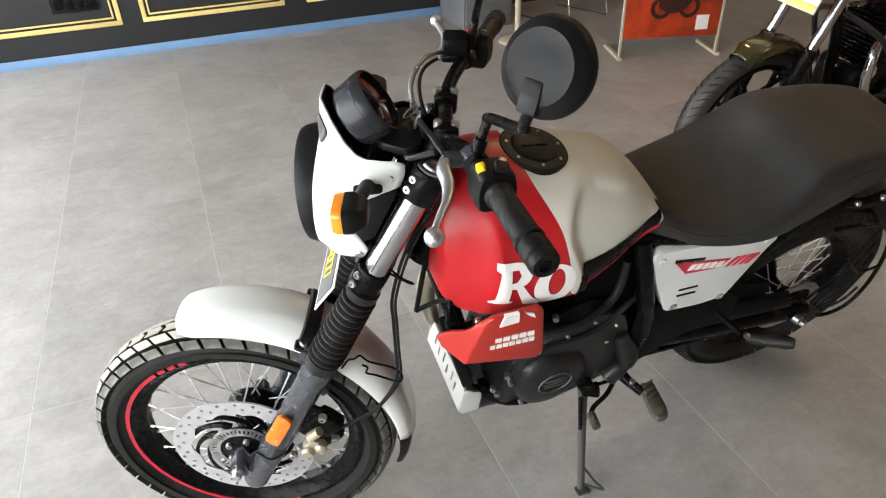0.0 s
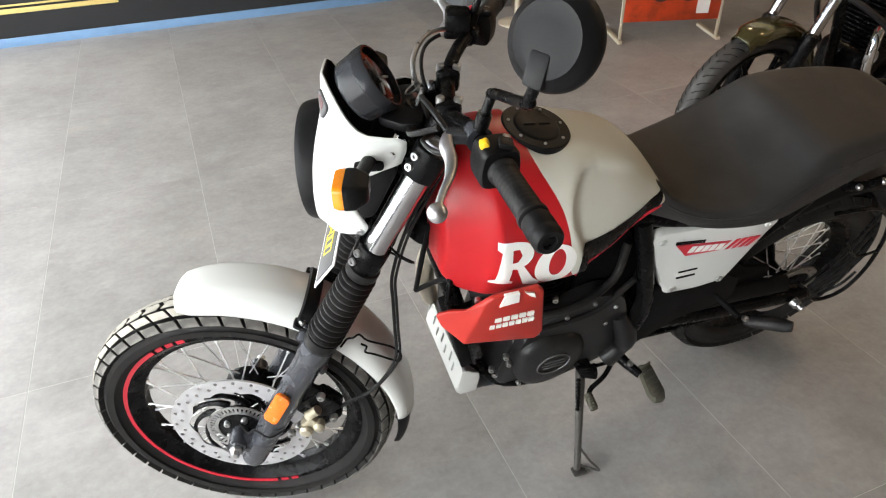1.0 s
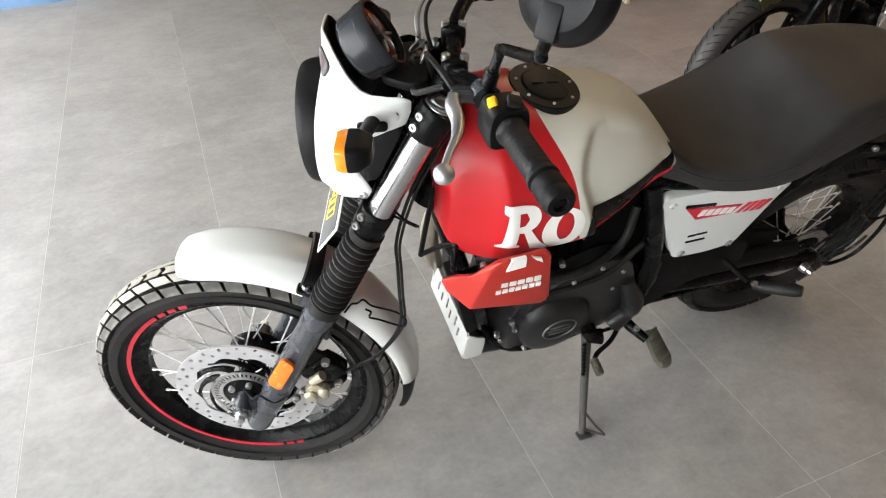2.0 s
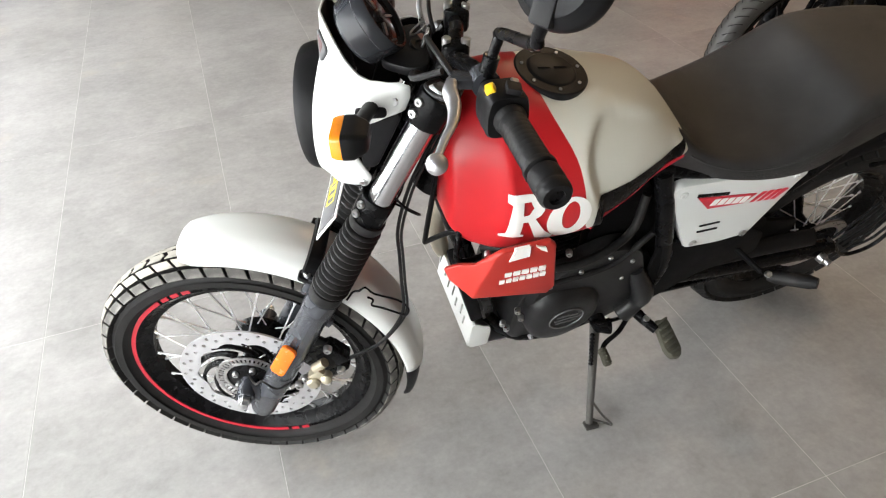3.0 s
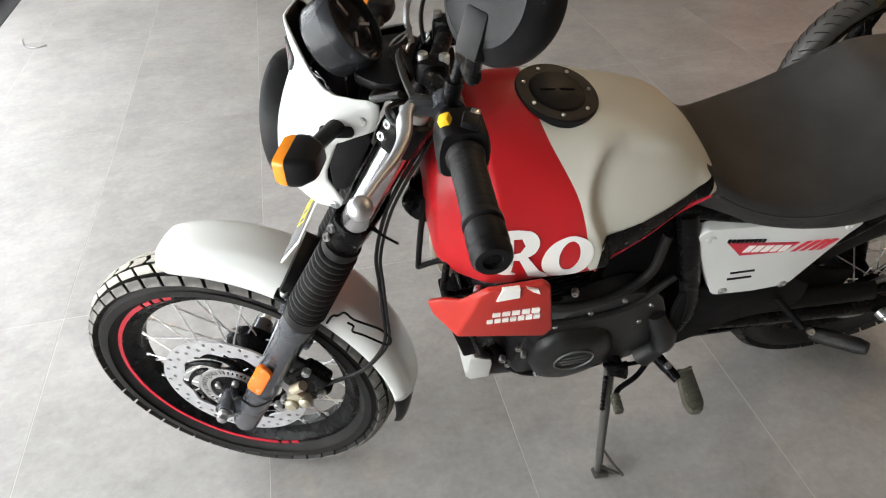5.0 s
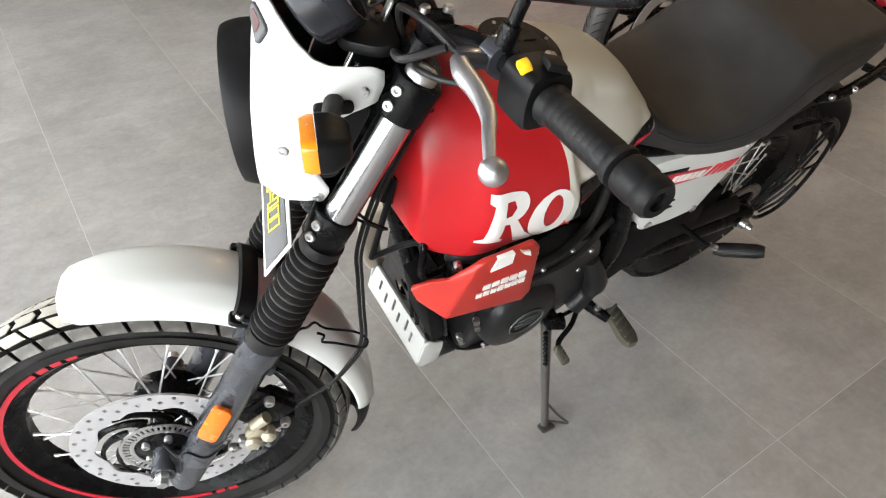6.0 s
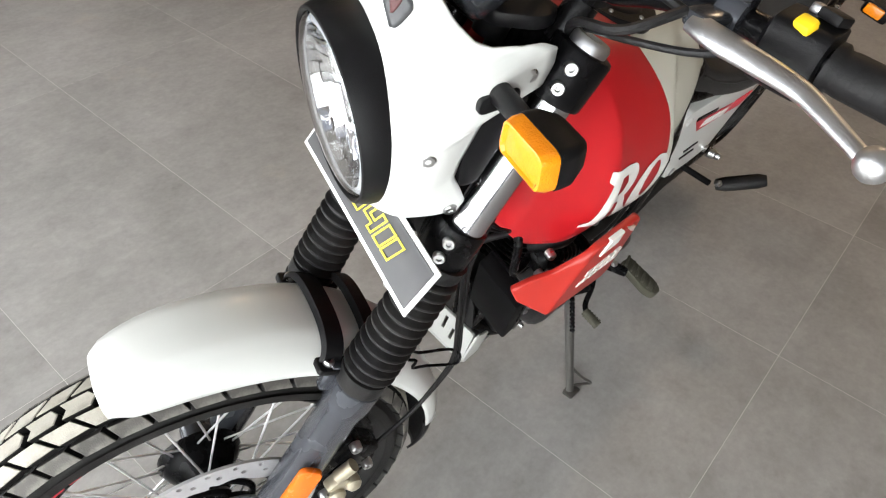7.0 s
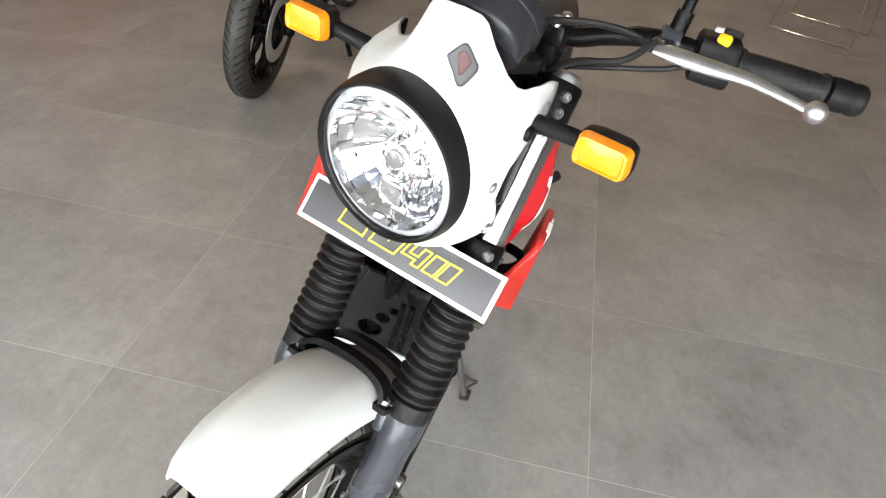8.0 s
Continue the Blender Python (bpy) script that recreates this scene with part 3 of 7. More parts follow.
for s in (-1, 1):
    y = s * LEG_Y
    d = (leg(0.8) - leg(0.0)).normalized()
    ml = axis_to(leg(0.0, y), d)
    bm = bmesh.new()
    lathe(bm, [(0.0215, 0.33), (0.0215, 0.79)], 32, MF @ ml)
    P("fork_tube", bm, M_FORKTUBE, label="polished chrome fork tube")
    # gaiter
    prof, n, u0, u1 = [(0.0300, 0.366), (0.0318, 0.370), (0.0318, 0.390)], 12, 0.392, 0.560
    for i in range(n):
        ua, du = u0 + (u1 - u0) * i / n, (u1 - u0) / n
        k = 1 - 0.10 * i / n
        prof += [(0.0262 * k, ua), (0.0272 * k, ua + du * 0.20), (0.0338 * k, ua + du * 0.36), (0.0348 * k, ua + du * 0.5), (0.0338 * k, ua + du * 0.66), (0.0272 * k, ua + du * 0.84)]
    prof += [(0.027, u1), (0.029, u1 + 0.004), (0.029, u1 + 0.018), (0.022, u1 + 0.02)]
    bm = bmesh.new()
    lathe(bm, prof, 32, MF @ ml)
    P("fork_gaiter", bm, M_RUBBER, label="ribbed black rubber fork gaiter", sharp=60)
    # lower leg
    bm = bmesh.new()
    lathe(bm, [(0.010, -0.042), (0.024, -0.040), (0.027, -0.032), (0.0275, 0.05), (0.0285, 0.12), (0.0285, 0.315), (0.0310, 0.328), (0.0322, 0.338), (0.0322, 0.366), (0.029, 0.370), (0.022, 0.370)], 32, MF @ ml)
    tube(bm, [leg(0.015, y), (0.022, y, 0.011), (0.004, y, 0.010)], [0.022, 0.021, 0.019], 16, MF)
    box(bm, (0.024, 0.016, 0.045), MF @ Matrix.Translation((0.018, y * 0.82, 0.362)), 0.005)
    tube(bm, [(0.072, y, 0.305), (0.083, y, 0.302)], 0.012, 12, MF)
    fl = P("fork_leg", bm, M_GREY, label="gunmetal grey painted fork lower leg")
    bm = bmesh.new()
    lathe(bm, [(0.020, -0.026), (0.020, 0.026), (0.016, 0.028)], 20, MF @ Matrix.Translation((0.0064, y, 0.010)) @ ALONG_Y)
    part("axle_boss", bm, M_GREY, fl)
    bm = bmesh.new()
    lathe(bm, [(0.006, 0.0), (0.0135, 0.001), (0.0135, 0.008), (0.010, 0.011), (0.010, 0.02), (0.006, 0.022)], 6 if s < 0 else 16, MF @ axis_to((0.0064, y + s * 0.026, 0.010), (0, s, 0)))
    part("axle_nut", bm, M_STEEL, fl)
    # amber reflector
    bm = bmesh.new()
    nrm = Vector((-0.30, s * 0.954, 0)).normalized()
    lng = Vector((0.0, 0, 1))
    mr_ = Matrix((lng.cross(nrm), lng, nrm)).transposed().to_4x4()
    mr_.translation = (0.034, y + s * 0.0345, 0.189)
    plate(bm, rounded([(-0.016, -0.036), (-0.010, -0.043), (0.010, -0.043), (0.016, -0.036), (0.016, 0.036), (0.010, 0.043), (-0.010, 0.043), (-0.016, 0.036)], 0.004), 0.010, MF @ mr_, 0.003)
    part("reflector", bm, M_REFL, fl, "amber oblong reflector")

# axle
bm = bmesh.new()
lathe(bm, [(0.009, -0.12), (0.009, 0.12)], 16, MF @ Matrix.Translation((0.0064, 0, 0.010)) @ ALONG_Y)
lathe(bm, [(0.016, -0.092), (0.016, -0.064), (0.013, -0.06)], 16, MF @ Matrix.Translation((0.0064, 0, 0.010)) @ ALONG_Y)
P("front_axle", bm, M_STEEL)

# triple clamps
for nm, u, hgt, fw in (("lower_clamp", 0.601, 0.050, 0.034), ("upper_clamp", 0.808, 0.054, 0.034)):
    bm = bmesh.new()
    out = [(0.014, -0.105), (0.040, -0.117), (0.066, -0.109), (0.082, -0.04), (0.082, 0.04), (0.066, 0.109), (0.040, 0.117), (0.014, 0.105), (0.012, 0.076), (0.030, 0.05), (0.030, -0.05), (0.012, -0.076)]
    plate(bm, rounded(out, 0.018), hgt, MF @ Matrix.Translation((0.0, 0, u)), 0.004)
    clamp = P(nm, bm, M_BLACK, label="black cast triple clamp")
    for s in (-1, 1):
        for du in (-0.010, 0.010):
            bm = bmesh.new()
            bolt(bm, MF @ Vector((0.019, s * 0.1055, u + du)), MF.to_3x3() @ Vector((-0.55, s * 0.83, 0)), 0.0070, 0.005)
            part("clamp_bolt", bm, M_STEEL, clamp)
for s in (-1, 1):
    bm = bmesh.new()
    lathe(bm, [(0.019, -0.01), (0.0195, 0.006), (0.017, 0.010), (0.010, 0.010), (0.009, 0.006)], 20, MF @ axis_to(leg(0.836, s * LEG_Y), (0, 0, 1)))
    P("fork_cap", bm, M_ALU)
bm = bmesh.new()
tube(bm, [(TRAIL_E + 0.012, 0, 0.56), (TRAIL_E + 0.012, 0, 0.84)], 0.028, 20, MF)
P("steering_stem", bm, M_BLACK)

# fork brace over the mudguard
bm = bmesh.new()
for p_off, th, lift, hgt in ((0.008, 0.015, 0.004, 0.008), (0.064, 0.012, 0.004, 0.010)):
    rings = []
    for k in range(25):
        q = -1 + k / 12
        yy = 0.0675 * math.sin(q * math.pi / 2 * 0.98)
        u = 0.403 - 0.030 * abs(q) ** 2.4 + lift
        n2 = Vector((0, 0.55 * q * abs(q), 1)).normalized()
        lo, hi = Vector((0, yy, u)), Vector((0, yy, u)) + n2 * hgt
        rings.append([lo + Vector((p_off - th, 0, 0)), lo + Vector((p_off + th, 0, 0)), hi + Vector((p_off + th * 0.8, 0, 0)), hi + Vector((p_off - th * 0.8, 0, 0))])
    skin(bm, rings)
for s in (-1, 1):
    plate(bm, rounded([(-0.010, -0.012), (0.078, -0.012), (0.078, 0.010), (-0.010, 0.012)], 0.006), 0.009, Matrix.Translation((0.0, s * 0.071, 0.376)), 0.002)
brace = P("fork_brace", bm, M_PLAST, label="black fork brace over the mudguard", m=MF)
for s in (-1, 1):
    for pp in (0.004, 0.064):
        bm = bmesh.new()
        bolt(bm, MF @ Vector((pp, s * 0.071, 0.382)), MF.to_3x3() @ Vector((-0.2, 0, 1)), 0.0072, 0.006)
        part("brace_bolt", bm, M_STEEL, brace)


# front mudguard: a curved shell over the tyre
def fender_rings(a0, a1, n, wfun, rfun, drop, ridge=0.0):
    rings = []
    for i in range(n + 1):
        t = i / n
        a = radians(a0 + (a1 - a0) * t)
        w, R, dr = wfun(t), rfun(t), drop(t)
        d = Vector((math.sin(a), 0, math.cos(a)))
        ring = []
        for k in range(27):
            q = -1 + 2 * k / 26
            edge = abs(q)
            band = min(1.0, max(0.0, (0.50 - edge) / 0.10))
            ring.append(d * (R - dr * edge ** 2.6 + ridge * band * band * (3 - 2 * band)) + Vector((0, w * math.sin(q * math.pi / 2 * 0.98), 0)))
        rings.append(ring)
    return rings


def shell(name, rings, material, parent, label, thick=0.003, m=I4, sharp=50):
    bm = bmesh.new()
    skin(bm, rings, closed=False, caps=False)
    bmesh.ops.transform(bm, matrix=m, verts=bm.verts)
    ob = part(name, bm, material, parent, label, sharp)
    sol = ob.modifiers.new("thickness", "SOLIDIFY")
    sol.thickness, sol.offset = thick, -1
    return ob


def fw(t):
    return float(curve(t, [0, 0.04, 0.12, 0.5, 0.85, 1], [0.044, 0.055, 0.063, 0.068, 0.062, 0.056]))


def fr(t):
    return float(curve(t, [0, 0.03, 0.2, 0.42, 0.7, 1], [0.366, 0.378, 0.394, 0.402, 0.391, 0.378]))


def fd(t):
    return float(curve(t, [0, 0.05, 0.5, 1], [0.026, 0.040, 0.048, 0.030]))


guard = shell("front_mudguard", fender_rings(-37.5, 58, 44, fw, fr, fd, 0.0028), M_WHITE, bike, "glossy white front mudguard", 0.003, MF)
shell("mud_flap", fender_rings(56, 77, 14, lambda t: 0.055 - 0.022 * t * t, lambda t: 0.376 - 0.012 * t, lambda t: 0.030 - 0.01 * t), M_PLAST, guard, "black rubber mud flap", 0.004, MF)
for s in (-1, 1):
    for a in (50, 56):
        d = Vector((math.sin(radians(a)), 0, math.cos(radians(a))))
        bm = bmesh.new()
        bolt(bm, MF @ (d * 0.366 + Vector((0, s * 0.046, 0))), MF.to_3x3() @ (d * 0.5 + Vector((0, s * 0.85, 0))), 0.0045, 0.004)
        part("screw", bm, M_STEEL, guard)
# wire cable guide on the mudguard
bm = bmesh.new()
tube(bm, [(0.092, -0.072, 0.356), (0.092, -0.078, 0.388), (0.100, -0.080, 0.398), (0.107, -0.078, 0.410), (0.128, -0.078, 0.402), (0.172, -0.082, 0.412), (0.196, -0.085, 0.404), (0.200, -0.088, 0.390), (0.190, -0.086, 0.384), (0.155, -0.080, 0.376), (0.136, -0.079, 0.372), (0.132, -0.080, 0.388), (0.120, -0.078, 0.388)], 0.0021, 8, MF, smooth=3)
P("cable_guide", bm, M_BLACK, guard)

# brake caliper behind the fork leg, and its hose
bm = bmesh.new()
for sz, c, ry in (((0.034, 0.026, 0.085), (0.098, -0.088, 0.205), 24), ((0.050, 0.034, 0.050), (0.122, -0.090, 0.215), 20), ((0.030, 0.030, 0.070), (0.140, -0.086, 0.170), 24), ((0.050, 0.014, 0.050), (0.078, -0.090, 0.225), 10)):
    box(bm, sz, MF @ Matrix.Translation(c) @ Matrix.Rotation(radians(ry), 4, "Y"), 0.007)
cal = part("brake_caliper", bm, M_BLACK, bike, "black front brake caliper with brass body")
bm = bmesh.new()
box(bm, (0.034, 0.022, 0.036), MF @ Matrix.Translation((0.114, -0.112, 0.164)) @ Matrix.Rotation(radians(20), 4, "Y"), 0.006)
tube(bm, [(0.098, -0.116, 0.185), (0.108, -0.118, 0.215)], 0.010, 14, MF)
lathe(bm, [(0.013, -0.01), (0.014, 0.006), (0.010, 0.011), (0.005, 0.012)], 18, MF @ axis_to((0.110, -0.122, 0.150), (0, -1, 0)))
lathe(bm, [(0.011, -0.01), (0.012, 0.006), (0.008, 0.011), (0.004, 0.012)], 18, MF @ axis_to((0.128, -0.120, 0.172), (0, -1, 0)))
part("piston_body", bm, M_BRASS, cal)
for q in ((0.094, -0.118, 0.148), (0.090, -0.116, 0.116), (0.102, -0.106, 0.242), (0.150, -0.104, 0.190), (0.140, -0.104, 0.142)):
    bm = bmesh.new()
    bolt(bm, MF @ Vector(q), MF.to_3x3() @ Vector((0, -1, 0)), 0.0085, 0.008)
    part("caliper_bolt", bm, M_STEEL, cal)
for k, (dx, r) in enumerate(((0.0, 0.0032), (0.007, 0.0026))):
    bm = bmesh.new()
    tube(bm, [(0.074 + dx, -0.060, 0.80), (0.072 + dx, -0.078, 0.71), (0.079 + dx, -0.080, 0.645), (0.100 + dx, -0.076, 0.565), (0.126 + dx, -0.076, 0.515), (0.156 + dx, -0.080, 0.460), (0.190 + dx, -0.084, 0.395), (0.197 + dx * 0.5, -0.084, 0.330), (0.188, -0.086, 0.275 - dx), (0.155, -0.094, 0.225 - dx), (0.115, -0.108, 0.172 - dx)], r, 8, MF, smooth=6)
    P("brake_hose" if k == 0 else "sensor_cable", bm, M_RUBBER)
for pts in ([(0.062, -0.086, 0.634), (0.085, -0.092, 0.628), (0.112, -0.090, 0.624), (0.108, -0.080, 0.614), (0.070, -0.080, 0.618)],):
    bm = bmesh.new()
    tube(bm, pts, 0.0022, 6, MF, smooth=3)
    P("cable_clip", bm, M_BLACK)
bm = bmesh.new()
tube(bm, [(-0.004, -0.070, 0.03), (0.010, -0.118, 0.075), (0.016, -0.130, 0.110), (0.050, -0.130, 0.100), (0.075, -0.112, 0.115)], 0.0022, 6, MF, smooth=4)
P("sensor_cable", bm, M_RUBBER)

# ---- headlamp and cowl
M_REFLECTOR = mat("aluminised_reflector", (0.80, 0.81, 0.82), 0.12, 1.0, vary=0.04, scale=40, rvary=0.04)
M_BADGE = mat("grey_badge_plastic", (0.045, 0.047, 0.05), 0.45, vary=0.1, scale=60)
M_POD = mat("satin_grey_pod", (0.016, 0.017, 0.0195), 0.24, 0.0, vary=0.06, scale=20, rvary=0.03, spec=0.36)
# (level steered coordinates, from the front axle)
HL = Vector((0.223, 0.0140, 0.643))
KH = 0.915
HN = Vector((-0.99, 0.03, -0.105)).normalized()
MHL = MH @ axis_to(HL, HN) @ Matrix.Translation((0, 0, -0.003)) @ Matrix.Scale(KH, 4)            # z forward out of the lamp
bm = bmesh.new()
lathe(bm, [(0.104, -0.035), (0.1085, -0.016), (0.1085, 0.004), (0.107, 0.016), (0.1045, 0.025), (0.1025, 0.0290), (0.0998, 0.0300), (0.0985, 0.0285), (0.098, 0.022), (0.098, -0.035)], 64, MHL, loop=True)
lamp = part("headlamp", bm, M_PLAST, bike, "round headlamp with matt black bezel")
bm = bmesh.new()
LZ = Matrix.Translation((0, 0, 0.007))
lathe(bm, [(0.0978, 0.014), (0.0970, 0.020), (0.090, 0.0240), (0.070, 0.0285), (0.046, 0.0315), (0.02, 0.0330), (0.001, 0.0334), (0.001, 0.0304), (0.02, 0.0300), (0.046, 0.0285), (0.070, 0.0255), (0.090, 0.0210), (0.0955, 0.016)], 64, MHL @ LZ, caps=False, loop=True)
lens = part("lens", bm, M_LENS, lamp, "clear domed headlamp lens")
lens.visible_shadow = False
# stepped reflector of many small panels
bm = bmesh.new()
rng = random.Random(11)
prof = [(0.090, 0.016), (0.085, 0.004), (0.074, -0.014), (0.060, -0.029), (0.044, -0.041), (0.028, -0.048), (0.016, -0.051)]
seg = 40
for (ra, ha), (rb, hb) in zip(prof, prof[1:]):
    for j in range(seg if ra > 0.05 else seg // 2):
        n_ = seg if ra > 0.05 else seg // 2
        a0, a1 = 2 * math.pi * j / n_, 2 * math.pi * (j + 1) / n_
        t0, t1 = rng.uniform(-0.0016, 0.0016), rng.uniform(-0.0016, 0.0016)
        quad = [(ra + t0, a0, ha + t0), (ra + t1, a1, ha + t1), (rb + t1, a1, hb - t0), (rb + t0, a0, hb - t1)]
        mid = (a0 + a1) / 2
        pts = [Vector((r * math.cos(a), r * math.sin(a), h)) for r, a, h in quad]
        bul = (Vector((math.cos(mid), math.sin(mid), 0)) * (ra + rb) / 2 + Vector((0, 0, (ha + hb) / 2))) * 1.0 + Vector((0, 0, 0.0012))
        vs = [bm.verts.new(MHL @ LZ @ p) for p in pts]
        c = bm.verts.new(MHL @ LZ @ bul)
        for i in range(4):
            bm.faces.new((vs[i], vs[(i + 1) % 4], c))
part("reflector", bm, M_REFLECTOR, lamp, "faceted chrome reflector bowl", sharp=60)
bm = bmesh.new()
lathe(bm, [(0.0978, 0.013), (0.0875, 0.0185), (0.0865, 0.0165), (0.096, 0.009)], 64, MHL @ LZ, loop=True)
part("trim_ring", bm, mat("frosted_rim", (0.34, 0.36, 0.38), 0.30, vary=0.06, scale=60), lamp)
bm = bmesh.new()
lathe(bm, [(0.002, -0.002), (0.012, -0.003), (0.0135, -0.008), (0.0135, -0.045), (0.016, -0.05)], 24, MHL @ LZ)
lathe(bm, [(0.0185, -0.010), (0.0215, -0.006), (0.024, -0.010), (0.021, -0.014)], 28, MHL @ LZ, loop=True)
for a in (0.6, 2.7, 4.71):
    tube(bm, [(0.022 * math.cos(a), 0.022 * math.sin(a), -0.010), (0.026 * math.cos(a), 0.026 * math.sin(a), -0.048)], 0.0018, 6, MHL @ LZ)
part("bulb_shield", bm, M_CHROME, lamp)
bm = bmesh.new()
down = MHL.inverted().to_3x3() @ MH.to_3x3() @ Vector((0, 0, -1))
down.normalize()
box(bm, (0.034, 0.034, 0.020), MHL @ LZ @ Matrix.Translation(Vector((down.x, down.y, 0)).normalized() * 0.050 + Vector((0, 0, -0.012))) @ Matrix.Rotation(math.atan2(down.y, down.x), 4, "Z"), 0.003)
part("position_lamp", bm, M_CHROME, lamp)

# cowl: lofted from the lamp opening to its rear edge
edge = [(0, (0.240, 0, 0.823)), (9, (0.240, -0.020, 0.822)), (14, (0.245, -0.026, 0.815)), (20, (0.256, -0.033, 0.793)), (29, (0.274, -0.046, 0.765)), (38, (0.291, -0.060, 0.749)), (44, (0.306, -0.070, 0.744)), (52, (0.330, -0.082, 0.745)), (60, (0.352, -0.089, 0.747)), (66, (0.362, -0.091, 0.744)), (72, (0.362, -0.092, 0.730)), (78, (0.355, -0.092, 0.710)), (84, (0.338, -0.092, 0.702)), (90, (0.322, -0.092, 0.699)), (97, (0.305, -0.090, 0.690)), (112, (0.286, -0.089, 0.638)), (120, (0.284, -0.088, 0.620)), (127, (0.296, -0.088, 0.598)), (133, (0.303, -0.087, 0.584)), (138, (0.298, -0.085, 0.572)), (143, (0.288, -0.080, 0.567)), (150, (0.270, -0.070, 0.560)), (160, (0.250, -0.048, 0.556)), (180, (0.236, 0, 0.556))]
full = edge + [(360 - a, (x, -y + 0.024 * min(1.0, abs(y) / 0.06), z)) for a, (x, y, z) in reversed(edge[1:-1])]
full.append((360, full[0][1]))
an, xs, yy_, zs = [f[0] for f in full], [f[1][0] for f in full], [f[1][1] for f in full], [f[1][2] for f in full]


def ease_in(v):
    v = min(1.0, max(0.0, v * 1.6))
    return v * v * (3 - 2 * v)


def cowl_point(a, t):
    """A point of the cowl: a round the lamp from its top towards the left, t from the lamp to the rear edge."""
    ra = radians(a)
    front = HL + Vector((0.008 + 0.0096 * -math.sin(ra), -0.0965 * math.sin(ra), 0.0965 * math.cos(ra)))
    back = Vector((np.interp(a, an, xs), np.interp(a, an, yy_), np.interp(a, an, zs)))
    back.y -= 0.022 * ease_in(1 - abs((a + 180) % 360 - 180) / 60.0)
    q = front.lerp(back, t)
    radial = Vector((0, -math.sin(ra), math.cos(ra)))
    bulge = 0.009 * math.sin(math.pi * t) * (1 - 0.9 * max(0, math.cos(ra)))
    # a crease runs from the wing to the lamp
    side = math.exp(-min(abs(a - 66), abs(a - 294)) / 13)
    return q + radial * (bulge + 0.012 * side * math.sin(math.pi * min(1, t * 1.15)))


NC = 180
rings = [[MH @ cowl_point(360 * j / NC, t) for j in range(NC)] for t in (0.0, 0.1, 0.25, 0.42, 0.6, 0.78, 0.92, 1.0)]
bm = bmesh.new()
skin(bm, rings, caps=False)
cowl = part("headlamp_cowl", bm, M_PLAST, bike, "glossy white headlamp cowl", sharp=60)
sol = cowl.modifiers.new("thickness", "SOLIDIFY")
sol.thickness, sol.offset, sol.material_offset, sol.material_offset_rim = 0.0035, -1, 1, 1
cowl.data.materials.append(M_WHITE)
# black slots from which the indicator stalks come
for a0 in (74, 286):
    q0, qx, qa = cowl_point(a0, 0.62), cowl_point(a0, 0.74), cowl_point(a0 + 4, 0.62)
    ex = (qx - q0).normalized()
    en = ex.cross(qa - q0).normalized()
    en = en if en.y * (1 if a0 > 180 else -1) > 0 else -en
    ex = (Vector((1, 0, 0.05)) - en * en.dot(Vector((1, 0, 0.05)))).normalized()
    ms = Matrix((ex, en.cross(ex), en)).transposed().to_4x4()
    ms.translation = q0 + en * 0.0025
    bm = bmesh.new()
    plate(bm, rounded([(-0.022, -0.0085), (0.022, -0.0085), (0.022, 0.0085), (-0.022, 0.0085)], 0.008), 0.007, MH @ ms, 0.0015)
    part("stalk_slot", bm, M_PLAST, cowl, "black rubber slot for the indicator stalk")
# badge that follows the cowl's skin
def cowl_patch(a_mid, half, t0, t1, lift):
    rows_ = []
    for v in np.linspace(0, 1, 9):
        round_ = 1 - 0.25 * (2 * v - 1) ** 8
        row = []
        for u in np.linspace(-1, 1, 9):
            a = a_mid + u * half * (1.0 - 0.35 * v) * round_
            t = t0 + (t1 - t0) * v - 0.07 * u * (1 - v)
            q = cowl_point(a, t)
            n_ = (cowl_point(a, t + 0.03) - q).cross(cowl_point(a + 2, t) - q).normalized()
            row.append(q + (n_ if n_.x < 0 else -n_) * lift)
        rows_.append(row)
    return rows_


shell("badge", cowl_patch(16.5, 8.5, 0.34, 0.68, 0.0026), M_BADGE, cowl, "dark badge with dull red centre", 0.004, MH)
shell("badge_centre", cowl_patch(16, 4, 0.45, 0.62, 0.0050), mat("dull_red", (0.075, 0.026, 0.026), 0.5), cowl, "dull red badge centre", 0.002, MH)
for s in (-1, 1):
    for p, d in (((0.339, s * 0.0955, 0.722), (-0.2, s, 0)), ((0.251, s * 0.0955, 0.650), (-0.35, s, -0.1)), ((0.289, s * 0.0885, 0.573), (-0.2, s, -0.3))):
        bm = bmesh.new()
        bolt(bm, MH @ (Vector(p) + Vector((0, 0.024 if s > 0 else 0, 0)) - Vector(d).normalized() * 0.001), MH.to_3x3() @ Vector(d), 0.0075, 0.003)
        part("cowl_screw", bm, M_STEEL, cowl)
    # black inner housing behind the cowl
    bm = bmesh.new()
    out = [(0.290, 0.602), (0.312, 0.604), (0.336, 0.66), (0.352, 0.698), (0.318, 0.712), (0.300, 0.69), (0.287, 0.65)]
    plate(bm, rounded(out, 0.012), 0.026, MH @ Matrix.Translation((0, s * 0.080, 0)) @ Matrix.Rotation(radians(90), 4, "X"), 0.006)
    part("lamp_bracket", bm, M_PLAST, cowl)

